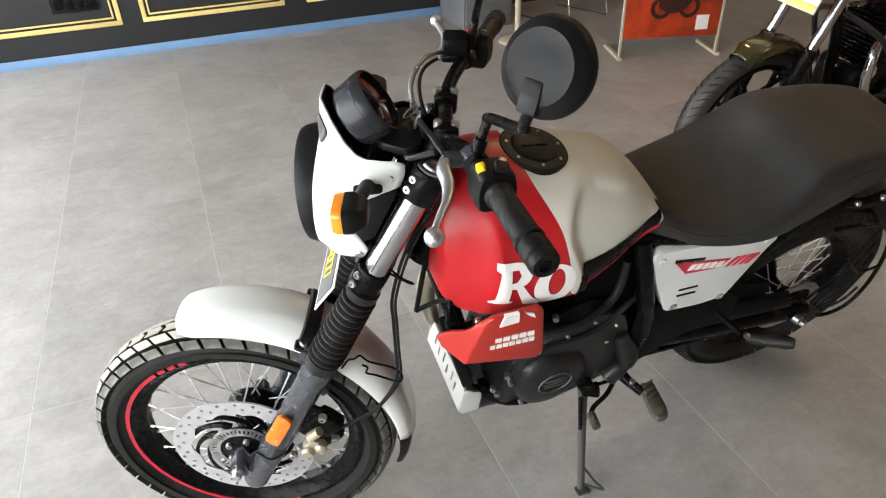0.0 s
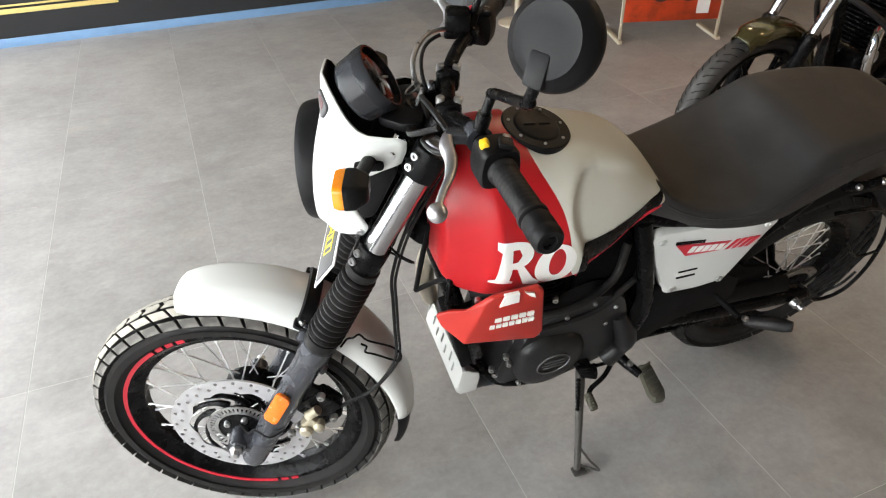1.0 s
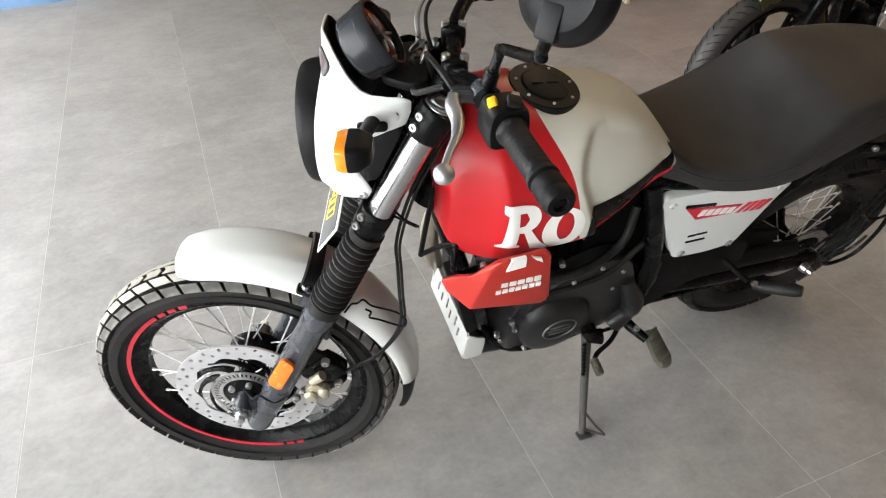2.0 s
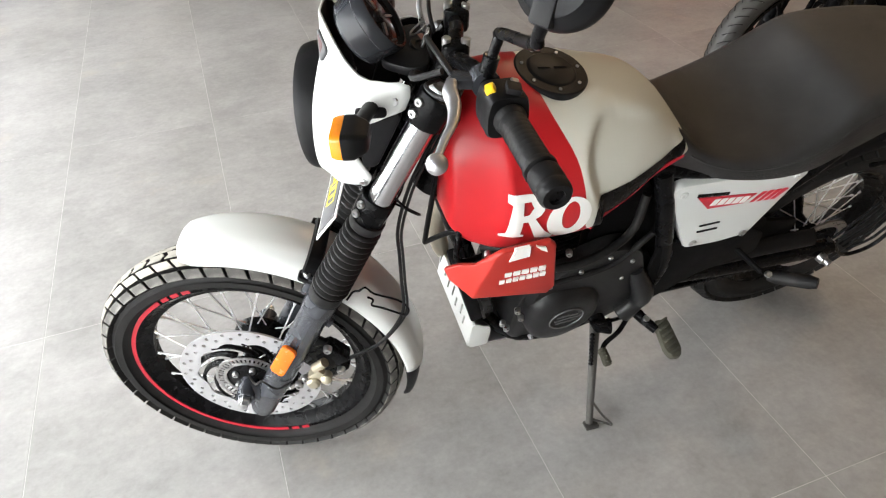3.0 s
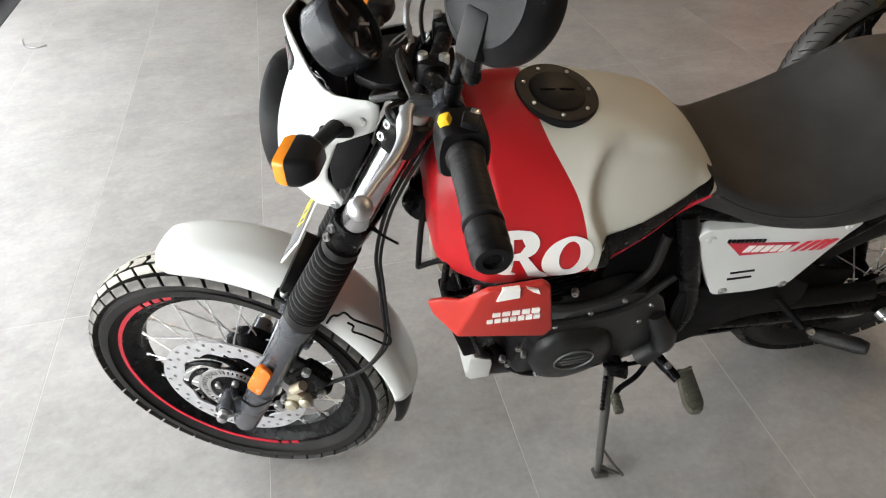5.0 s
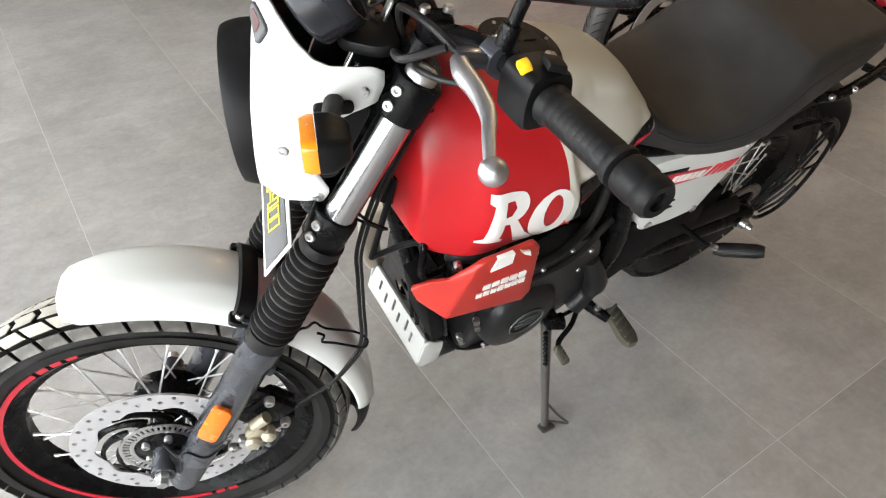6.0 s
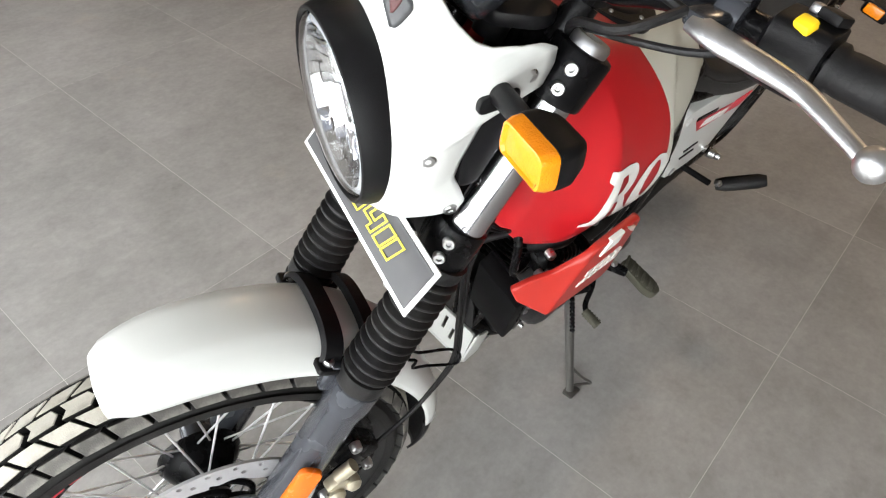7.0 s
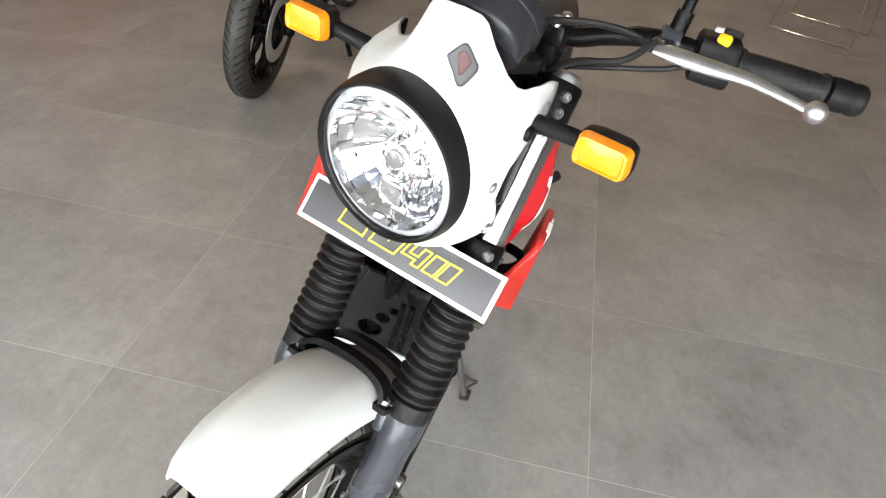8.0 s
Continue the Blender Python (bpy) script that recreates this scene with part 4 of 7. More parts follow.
# indicators
for s in (-1, 1):
    bm = bmesh.new()
    far_ = 0.028 if s > 0 else -0.007
    tube(bm, [(0.312, s * 0.080 + max(0, far_), 0.708), (0.306, s * 0.105 + far_ * 0.5, 0.715), (0.298, s * 0.150 + far_, 0.722)], [0.0120, 0.0105, 0.0095], 14, MH)
    ind = P("front_indicator", bm, M_PLAST, label="amber turn indicator on black stalk")
    mi_ = MH @ axis_to((0.288, s * 0.178 + far_ - 0.004, 0.726), (-1, 0, -0.08))
    # z forward, x lateral after track; outline in local xy
    outl = rounded([(-0.029, -0.018), (0.029, -0.018), (0.032, -0.010), (0.030, 0.014), (0.024, 0.018), (-0.024, 0.018), (-0.030, 0.014), (-0.032, -0.010)], 0.005)
    lx = (mi_.to_3x3() @ Vector((1, 0, 0))).dot(MH.to_3x3() @ Vector((0, 1, 0)))
    turn = Matrix.Identity(4) if abs(lx) > 0.7 else Matrix.Rotation(radians(90), 4, "Z")
    bm = bmesh.new()
    rings = []
    for z, k in ((-0.028, 0.55), (-0.024, 0.72), (-0.010, 0.98), (0.0, 1.0), (0.004, 0.99)):
        rings.append([mi_ @ turn @ Vector((x * k, y * k, z)) for x, y in outl])
    skin(bm, rings)
    part("housing", bm, M_PLAST, ind)
    bm = bmesh.new()
    rings = []
    for z, k in ((0.0045, 0.97), (0.012, 0.96), (0.0185, 0.87), (0.0190, 0.80), (0.0165, 0.72), (0.0175, 0.5), (0.0185, 0.2)):
        rings.append([mi_ @ turn @ Vector((x * k, y * k, z)) for x, y in outl])
    skin(bm, rings)
    part("lens", bm, M_ORANGE, ind, "ribbed amber lens")

# dummy plate below the lamp
MPB = MF @ Matrix.Translation((-0.0195, -0.006, 0.577)) @ Matrix.Rotation(radians(9), 4, "Y")
bm = bmesh.new()
box(bm, (0.0025, 0.286, 0.060), MPB, 0.0008)
npl = P("number_board", bm, M_TAPE, label="grey plate with white border and yellow line lettering")
bm = bmesh.new()
box(bm, (0.0012, 0.275, 0.049), MPB @ Matrix.Translation((-0.002, 0, 0)), 0.0003)
part("plate_face", bm, M_PLATE, npl)


def outline_ribbon(bm, pts, w, m):
    """A closed outline of even width, as one thin ring."""
    p = [Vector(q) for q in pts[:-1]]
    k = len(p)
    area = sum(p[i].x * p[(i + 1) % k].y - p[(i + 1) % k].x * p[i].y for i in range(k))
    sgn = 1 if area > 0 else -1
    rings = []
    for i in range(k):
        d0, d1 = (p[i] - p[i - 1]).normalized(), (p[(i + 1) % k] - p[i]).normalized()
        n0, n1 = Vector((-d0.y, d0.x)) * sgn, Vector((-d1.y, d1.x)) * sgn
        mi_ = (n0 + n1) / max(0.35, 1 + n0.dot(n1))
        a_, b_ = p[i] - mi_ * w / 2, p[i] + mi_ * w / 2
        rings.append([m @ Vector((*a_, 0)), m @ Vector((*b_, 0)), m @ Vector((*b_, 0.0008)), m @ Vector((*a_, 0.0008))])
    rings.append(rings[0])
    vs = skin(bm, rings, caps=False)
    bmesh.ops.remove_doubles(bm, verts=bm.verts, dist=1e-7)


MPL = MPB @ Matrix.Translation((-0.003, 0, 0)) @ Matrix(((0, 0, -1, 0), (-1, 0, 0, 0), (0, 1, 0, 0), (0, 0, 0, 1)))
glyphs = [[(-0.085, 0.012), (-0.080, -0.010), (-0.040, -0.012), (-0.045, 0.010), (-0.085, 0.012)], [(-0.03, -0.012), (-0.032, 0.012), (-0.015, 0.012), (-0.010, 0.0), (-0.004, 0.012), (0.008, 0.012), (0.008, -0.012), (-0.03, -0.012)], [(0.014, 0.012), (0.022, 0.012), (0.022, 0.0), (0.034, 0.0), (0.034, 0.012), (0.044, 0.012), (0.044, -0.012), (0.034, -0.012), (0.034, -0.005), (0.014, -0.005), (0.014, 0.012)],
          [(0.050, -0.012), (0.050, 0.012), (0.066, 0.012), (0.066, -0.012), (0.050, -0.012)], [(0.070, -0.012), (0.070, 0.012), (0.086, 0.012), (0.086, -0.012), (0.070, -0.012)]]
for g in glyphs:
    bm = bmesh.new()
    outline_ribbon(bm, [(x + 0.35 * y, y) for x, y in g], 0.0022, MPL)
    part("line_mark", bm, M_INK, npl)
bm = bmesh.new()
box(bm, (0.03, 0.05, 0.02), MF @ Matrix.Translation((-0.005, 0, 0.59)), 0.003)
part("bracket", bm, M_BLACK, npl)

# instruments
for c, r, dpt, nm in (((0.312, -0.024, 0.806), 0.051, 0.040, "speedometer"),):
    d = Vector((0.80, 0, 0.60))
    mg = MH @ axis_to(c, d)
    bm = bmesh.new()
    lathe(bm, [(r * 0.50, -dpt * 1.05), (r * 0.84, -dpt), (r * 0.93, -dpt * 0.90), (r * 0.95, -dpt * 0.78), (r * 0.985, -dpt * 0.16), (r * 1.01, -dpt * 0.13), (r * 1.01, 0.009), (r * 0.97, 0.013), (r * 0.90, 0.013), (r * 0.88, 0.006)], 48, mg)
    g = part(nm, bm, M_POD, bike, "round satin grey instrument pod with dark dial")
    bm = bmesh.new()
    lathe(bm, [(r * 0.87, 0.0065), (r * 0.5, 0.0075), (0.0005, 0.008)], 48, mg)
    part("gauge_glass", bm, mat("dark_gauge_glass", (0.01, 0.01, 0.012), 0.08, vary=0.1), g)
    for k in range(3):
        bm = bmesh.new()
        a = radians(-30 + 120 * k)
        box(bm, (r * 0.4, 0.003, 0.002), mg @ Matrix.Rotation(a, 4, "Z") @ Matrix.Translation((r * 0.45, 0, 0.009)), 0)
        part("gauge_bar", bm, M_STEEL, g)
bm = bmesh.new()
plate(bm, rounded([(0.318, -0.050), (0.36, -0.070), (0.385, -0.06), (0.385, 0.06), (0.36, 0.070), (0.318, 0.045)], 0.015), 0.014, MH @ Matrix.Translation((0, 0, 0.752)), 0.003)
P("instrument_tray", bm, M_PLAST)
bm = bmesh.new()
lathe(bm, [(0.017, -0.05), (0.019, 0.0), (0.018, 0.006), (0.012, 0.007), (0.010, 0.003)], 24, MH @ axis_to((0.372, 0, 0.752), (0.35, 0, 0.93)))
ign = P("ignition_lock", bm, M_PLAST)
bm = bmesh.new()
box(bm, (0.020, 0.004, 0.030), MH @ axis_to((0.377, 0, 0.768), (0.35, 0, 0.93)), 0.002)
tube(bm, [(-0.0127 + 0.006 * math.cos(a), -0.0023 + 0.0125 * math.sin(a), 0.8645 + 0.0125 * math.cos(a)) for a in np.linspace(0, 2 * math.pi, 17)[:-1]], 0.0014, 6, MF, closed=True)
part("key", bm, M_STEEL, ign)
bm = bmesh.new()
key_hang = MF @ Matrix.Translation((-0.0017, 0.0180, 0.8370)) @ Matrix.Rotation(radians(33), 4, "X") @ Matrix.Rotation(radians(-62), 4, "Y")
plate(bm, [(0.0165 * math.cos(a), 0.0125 * math.sin(a)) for a in np.linspace(0, 2 * math.pi, 29)[:-1]], 0.004, key_hang, 0.0012)
part("key_tag", bm, mat("brown_leather_tag", (0.16, 0.045, 0.02), 0.6), ign)

# handlebar
BAR = [(0.526, -0.380, 0.7990), (0.496, -0.29, 0.7990), (0.474, -0.220, 0.801), (0.452, -0.160, 0.803), (0.432, -0.110, 0.792), (0.422, -0.070, 0.778), (0.421, 0.0, 0.775)]
BAR = BAR + [(x, -y, z) for x, y, z in reversed(BAR[:-1])]
bm = bmesh.new()
tube(bm, BAR, 0.0112, 14, MH, smooth=5)
hbar = P("handlebar", bm, M_BLACK, label="satin black tubular handlebar")
for s in (-1, 1):
    bm = bmesh.new()
    tube(bm, [(0.392, s * 0.055, 0.725), (0.412, s * 0.055, 0.760)], 0.016, 16, MH)
    box(bm, (0.038, 0.030, 0.036), MH @ Matrix.Translation((0.421, s * 0.055, 0.775)), 0.008)
    rs_ = P("handlebar_riser", bm, M_BLACK)
    for dx in (-0.013, 0.013):
        bm = bmesh.new()
        lathe(bm, [(0.0065, 0), (0.0065, 0.010), (0.004, 0.012)], 12, MH @ axis_to((0.421 + dx, s * 0.055, 0.788), (0, 0, 1)))
        part("riser_bolt", bm, M_STEEL, rs_)
    g0, g1 = Vector((0.4835, s * 0.246, 0.799)), Vector((0.5130, s * 0.345, 0.7990))
    gd = (g1 - g0).normalized()
    L = (g1 - g0).length
    prof = [(0.012, 0), (0.0195, 0.001), (0.0195, 0.006), (0.0165, 0.009)]
    for i in range(9):
        z = 0.012 + i * (L - 0.03) / 9
        prof += [(0.0168, z), (0.0172, z + 0.003), (0.0172, z + 0.010), (0.0166, z + 0.012)]
    prof += [(0.0166, L - 0.012), (0.0190, L - 0.009), (0.0190, L - 0.003), (0.012, L)]
    bm = bmesh.new()
    lathe(bm, prof, 20, MH @ axis_to(g0, gd))
    part("grip", bm, M_RUBBER, hbar, "ribbed black rubber grip", sharp=60)
    bm = bmesh.new()
    lathe(bm, [(0.012, 0), (0.0178, 0.001), (0.0185, 0.006), (0.0185, 0.020), (0.0175, 0.022), (0.0175, 0.026), (0.0185, 0.028), (0.0180, 0.036), (0.0150, 0.040), (0.009, 0.040), (0.008, 0.035)], 24, MH @ axis_to(g1 + gd * 0.001, gd))
    part("bar_end_weight", bm, M_PLAST, hbar)
    # switch housing
    bm = bmesh.new()
    sw = MH @ axis_to(g0 - gd * 0.026, gd)
    rings = []
    for z, k in ((-0.022, 0.80), (-0.019, 0.97), (0.0, 1.0), (0.020, 1.0), (0.024, 0.93)):
        rings.append([sw @ Vector((x * k, y * k, z)) for x, y in rounded([(-0.024, -0.028), (0.024, -0.028), (0.027, 0.0), (0.022, 0.026), (-0.022, 0.026), (-0.027, 0.0)], 0.010)])
    skin(bm, rings)
    swh = part("switch_housing", bm, M_PLAST, hbar, "black handlebar switch housing")
    up = MH.to_3x3() @ Vector((0.1, 0, 1))
    base = g0 - gd * 0.026
    bm = bmesh.new()
    box(bm, (0.015, 0.012, 0.013), MH @ axis_to(Vector((0.461, s * 0.228, 0.8235)), (-0.45, 0, 0.9)), 0.003)
    part("switch_button", bm, M_YELLOW if s < 0 else M_RDECAL, swh, "yellow push button" if s < 0 else "red push button")
    bm = bmesh.new()
    box(bm, (0.014, 0.010, 0.008), MH @ axis_to(base + Vector((0.012, 0.004, 0.028)), (0.2, 0, 1)), 0.002)
    part("switch_rocker", bm, M_STEEL, swh)
    bm = bmesh.new()
    box(bm, (0.020, 0.018, 0.008), MH @ axis_to(base + Vector((0.010, -0.010, 0.030)), (0.2, 0, 1)), 0.002)
    part("switch_toggle", bm, M_PLAST, swh)
    # lever perch and lever
    bm = bmesh.new()
    pc = Vector((0.456, s * 0.172, 0.803))
    lathe(bm, [(0.0125, -0.012), (0.018, -0.011), (0.018, 0.011), (0.0125, 0.012)], 18, MH @ axis_to(pc, gd))
    box(bm, (0.040, 0.026, 0.015), MH @ Matrix.Translation(pc + Vector((-0.022, 0, 0.0))), 0.005)
    perch = part("lever_perch", bm, M_GREY if s < 0 else M_BLACK, hbar)
    bm = bmesh.new()
    pv = Vector((0.417, s * 0.170, 0.802))
    tip = Vector((0.4035, s * 0.338, 0.804))
    path = [pv, pv + Vector((-0.002, s * 0.028, 0.001)), pv + Vector((0.004, s * 0.062, 0.001)), (pv + tip) / 2 + Vector((0.009, s * 0.018, 0.003)), tip + Vector((0.008, -s * 0.035, 0.002)), tip]
    tube(bm, path, [0.009, 0.0105, 0.0095, 0.0080, 0.0066, 0.0056], 12, MH, smooth=6, flat=0.62)
    bmesh.ops.create_uvsphere(bm, u_segments=20, v_segments=12, radius=0.0118, matrix=MH @ Matrix.Translation(tip + Vector((0.001, s * 0.006, 0))))
    part("control_lever", bm, M_ALU, hbar, "cast aluminium ball-end lever", sharp=70)
    if s > 0:
        bm = bmesh.new()
        box(bm, (0.042, 0.052, 0.032), MH @ Matrix.Translation(pc + Vector((-0.020, -0.005, 0.026))), 0.007)
        part("brake_reservoir", bm, M_BLACK, hbar)
    # mirror
    bm = bmesh.new()
    mb = pc + Vector((0.002, s * 0.004, 0.012))
    c1 = Vector((0.468, s * 0.178, 0.868))
    c2 = Vector((0.494, s * 0.318, 0.925))
    mc = Vector((0.506, s * 0.318, 0.993))
    md = Vector((-0.62, s * 0.72, 0.30)).normalized()
    tube(bm, [mb, mb + (c1 - mb) * 0.45], 0.010, 14, MH)
    tube(bm, [mb + (c1 - mb) * 0.3, c1 - Vector((0, 0, 0.008)), c1 + (c2 - c1) * 0.06, c2 - (c2 - c1) * 0.08, c2 + Vector((-0.001, 0, 0.008)), mc + md * 0.016 + Vector((0, 0, -0.04))], 0.0066, 12, MH, smooth=5)
    mir = P("mirror", bm, M_BLACK, label="round black rear-view mirror on bent stem")
    mm = MH @ axis_to(mc, md)
    bm = bmesh.new()
    lathe(bm, [(0.048, -0.018), (0.0505, -0.012), (0.0505, -0.005), (0.047, 0.004), (0.0385, 0.010), (0.0375, 0.0115), (0.0365, 0.011), (0.020, 0.013), (0.001, 0.0135)], 48, mm)
    part("mirror_shell", bm, M_PLAST, mir)
    bm = bmesh.new()
    lathe(bm, [(0.046, -0.0195), (0.03, -0.0192), (0.001, -0.019)], 48, mm)
    part("mirror_glass", bm, M_MIRROR, mir)
    bm = bmesh.new()
    bw = MH @ axis_to(mc + md * 0.016 + Vector((0.0, 0, -0.030)), md)
    lx = (bw.to_3x3() @ Vector((1, 0, 0))).dot(MH.to_3x3() @ Vector((0, 0, 1)))
    if abs(lx) > 0.7:
        bw = bw @ Matrix.Rotation(radians(90), 4, "Z")
    box(bm, (0.024, 0.036, 0.016), bw, 0.004)
    part("mirror_mount", bm, M_PLAST, mir)

# cables in front of the bars
for k, pts in enumerate(([(0.418, -0.165, 0.804), (0.400, -0.130, 0.812), (0.385, -0.080, 0.806), (0.383, -0.040, 0.785), (0.40, -0.02, 0.72)],
                         [(0.405, -0.17, 0.812), (0.37, -0.15, 0.79), (0.37, -0.10, 0.77), (0.40, -0.06, 0.73), (0.43, -0.04, 0.66)],
                         [(0.425, 0.165, 0.815), (0.385, 0.13, 0.815), (0.365, 0.07, 0.795), (0.38, 0.04, 0.75), (0.41, 0.03, 0.70)],
                         [(0.43, 0.20, 0.80), (0.385, 0.15, 0.79), (0.38, 0.09, 0.765), (0.41, 0.04, 0.71)],
                         [(0.425, -0.215, 0.80), (0.40, -0.19, 0.79), (0.385, -0.14, 0.775), (0.40, -0.08, 0.75)])):
    bm = bmesh.new()
    tube(bm, pts, 0.0042 if k < 3 else 0.0032, 8, MH, smooth=6)
    P("control_cable", bm, M_RUBBER if k != 2 else M_STEEL)

M_EMBLEM = mat("dull_grey_emblem", (0.16, 0.16, 0.165), 0.5, 0.7, vary=0.15, scale=80)
M_STAND = mat("worn_grey_steel", (0.11, 0.107, 0.10), 0.4, 0.6, vary=0.25, scale=60, bump=0.1, bump_scale=300)

# ---- fuel tank (bike coordinates: x to the rear, y right, z up)
TX_ = [0.394, 0.398, 0.412, 0.430, 0.452, 0.478, 0.53, 0.585, 0.64, 0.70, 0.76, 0.81, 0.85, 0.862]
T_TOP = [0.940, 0.966, 0.988, 1.002, 1.012, 1.018, 1.016, 1.006, 1.000, 0.985, 0.962, 0.925, 0.878, 0.858]
T_BOT = [0.828, 0.792, 0.766, 0.750, 0.745, 0.744, 0.746, 0.749, 0.750, 0.757, 0.785, 0.815, 0.832, 0.838]
T_W = [0.066, 0.090, 0.104, 0.116, 0.130, 0.146, 0.158, 0.166, 0.167, 0.158, 0.140, 0.120, 0.097, 0.080]
T_ZW = [0.890, 0.868, 0.850, 0.835, 0.824, 0.816, 0.808, 0.800, 0.800, 0.810, 0.830, 0.845, 0.848, 0.846]


def ease(v):
    v = min(1.0, max(0.0, v))
    return v * v * (3 - 2 * v)


def tank_point(x, th):
    """th: 0 at the top, 180 at the bottom, on the left side; mirrored beyond."""
    zt, zb, w, zw = (curve(x, TX_, v) for v in (T_TOP, T_BOT, T_W, T_ZW))
    s = -1 if (th % 360) <= 180 else 1
    a = radians(th if th <= 180 else 360 - th)
    c, sn = math.cos(a), math.sin(a)
    if c >= 0:
        e = 2.35
        y = w * abs(sn) ** (2 / e)
        z = zw + (zt - zw) * abs(c)
    else:
        e = 2.6
        full_ = 0.50 + 0.36 * (1 - ease((x - 0.49) / 0.12))
        y = w * (full_ + (1 - full_) * abs(sn) ** (2 / e))
        z = zw + (zw - zb) * -(abs(c) ** (2 / 1.9))
    # knee scallop on the rear half, with a clear front edge
    y -= 0.017 * ease((x - 0.610 - 0.40 * max(0, 0.905 - z) - 10 * max(0, z - 0.922) ** 2) / 0.019) * ease((0.985 - z - 0.35 * max(0, x - 0.68)) / 0.030) * ease((0.855 - x) / 0.05)
    # crease down the shoulder
    crease = x - 0.480 + 0.10 * (z - 0.94)
    y += 0.0105 * math.exp(-abs(crease) / (0.045 if crease < 0 else 0.030)) * ease((1.005 - z) / 0.05) * ease((z - 0.775) / 0.06)
    if c < 0 and a > radians(170):
        y *= (radians(180) - a) / radians(10)
    return Vector((x, s * y, z))


def split_x(th):
    """Where red meets ivory, round the section."""
    a = th if th <= 180 else 360 - th
    return float(curve(a, [0, 25, 53, 90, 130, 180], [0.545, 0.560, 0.597, 0.623, 0.636, 0.642]))


NT = 96
ths = [360 * j / NT for j in range(NT)]


def tank_shell(name, xa, xb, n, material, parent, label, cap_front, cap_back):
    rings = []
    for i in range(n + 1):
        t = i / n
        rings.append([tank_point(xa(th) + (xb(th) - xa(th)) * t, th) for th in ths])
    bm = bmesh.new()
    vs = skin(bm, rings, caps=False)
    if cap_front:
        bm.faces.new(vs[0])
    if cap_back:
        bm.faces.new(vs[-1])
    return part(name, bm, material, parent, label, sharp=55)


tank = tank_shell("fuel_tank", split_x, lambda th: 0.862, 60, M_IVORY, bike, "fuel tank in ivory and red paint", False, True)
tank_shell("red_panel", lambda th: 0.394, split_x, 50, M_RED, tank, "red painted front of the tank", True, False)


def tank_y(x, z):
    """Left surface of the tank at x, z."""
    best = None
    for k in range(20, 172, 1):
        q = tank_point(x, k)
        if best is None or abs(q.z - z) < best[0]:
            best = (abs(q.z - z), q.y)
    return best[1]


def tank_decal(name, outline, material, side=-1, holes=(), lift=0.0015, label=""):
    """A thin film that follows the tank's side: outline in (x, z)."""
    bm = bmesh.new()
    edges = []
    for loop in (outline, *holes):
        dense = []
        for i in range(len(loop)):
            a, b = Vector(loop[i]), Vector(loop[(i + 1) % len(loop)])
            k = max(1, int((b - a).length / 0.006))
            dense += [a.lerp(b, j / k) for j in range(k)]
        vs = [bm.verts.new((p.x, 0, p.y)) for p in dense]
        edges += [bm.edges.new((vs[i], vs[(i + 1) % len(vs)])) for i in range(len(vs))]
    bmesh.ops.triangle_fill(bm, use_beauty=True, edges=edges)
    for _ in range(2):
        long = [e for e in bm.edges if e.calc_length() > 0.012]
        if long:
            bmesh.ops.subdivide_edges(bm, edges=long, cuts=1, use_grid_fill=False)
            bmesh.ops.triangulate(bm, faces=bm.faces)
    for v in bm.verts:
        v.co.y = (-side) * (tank_y(v.co.x, v.co.z) - lift)
    return part(name, bm, material, tank, label, sharp=60)


def arc(cx, cz, rx, rz, a0, a1, n=20):
    return [(cx + rx * math.cos(radians(a0 + (a1 - a0) * i / n)), cz + rz * math.sin(radians(a0 + (a1 - a0) * i / n))) for i in range(n + 1)]


for sd in (-1, 1):
    # big pale mark on the red: a post with a bowl and leg, then a ring
    tank_decal("tank_mark", [(0.468, 0.806), (0.477, 0.812), (0.482, 0.880), (0.474, 0.886), (0.474, 0.902), (0.515, 0.896)] + arc(0.516, 0.868, 0.024, 0.027, 80, -70, 10) + [(0.545, 0.808), (0.562, 0.792), (0.560, 0.782), (0.532, 0.788), (0.512, 0.838), (0.503, 0.840), (0.502, 0.808), (0.510, 0.803), (0.510, 0.796), (0.468, 0.800)], M_DECAL, sd, holes=[[(0.501, 0.882), (0.502, 0.854), (0.512, 0.855), (0.519, 0.867), (0.513, 0.881)]], label="pale painted tank mark")
    tank_decal("tank_mark", arc(0.586, 0.830, 0.040, 0.046, 0, 350, 34), M_DECAL, sd, holes=[arc(0.588, 0.836, 0.016, 0.031, 0, 345, 22)], label="pale painted tank mark")
    # black band with red pinstripe along the rear lower edge
    tank_decal("tank_band", [(0.638, 0.784), (0.70, 0.793), (0.76, 0.814), (0.835, 0.846), (0.848, 0.876), (0.78, 0.864), (0.71, 0.852), (0.638, 0.846)], M_BLACK, sd, label="black lower tank band")
    bm = bmesh.new()
    tube(bm, [(x, sd * abs(tank_y(x, z)) * 0.985, z - 0.006) for x, z in ((0.64, 0.784), (0.67, 0.786), (0.70, 0.790), (0.74, 0.804), (0.79, 0.826), (0.845, 0.846))], 0.0031, 8, smooth=4)
    part("tank_pinstripe", bm, M_RDECAL, tank, "red lower trim line")

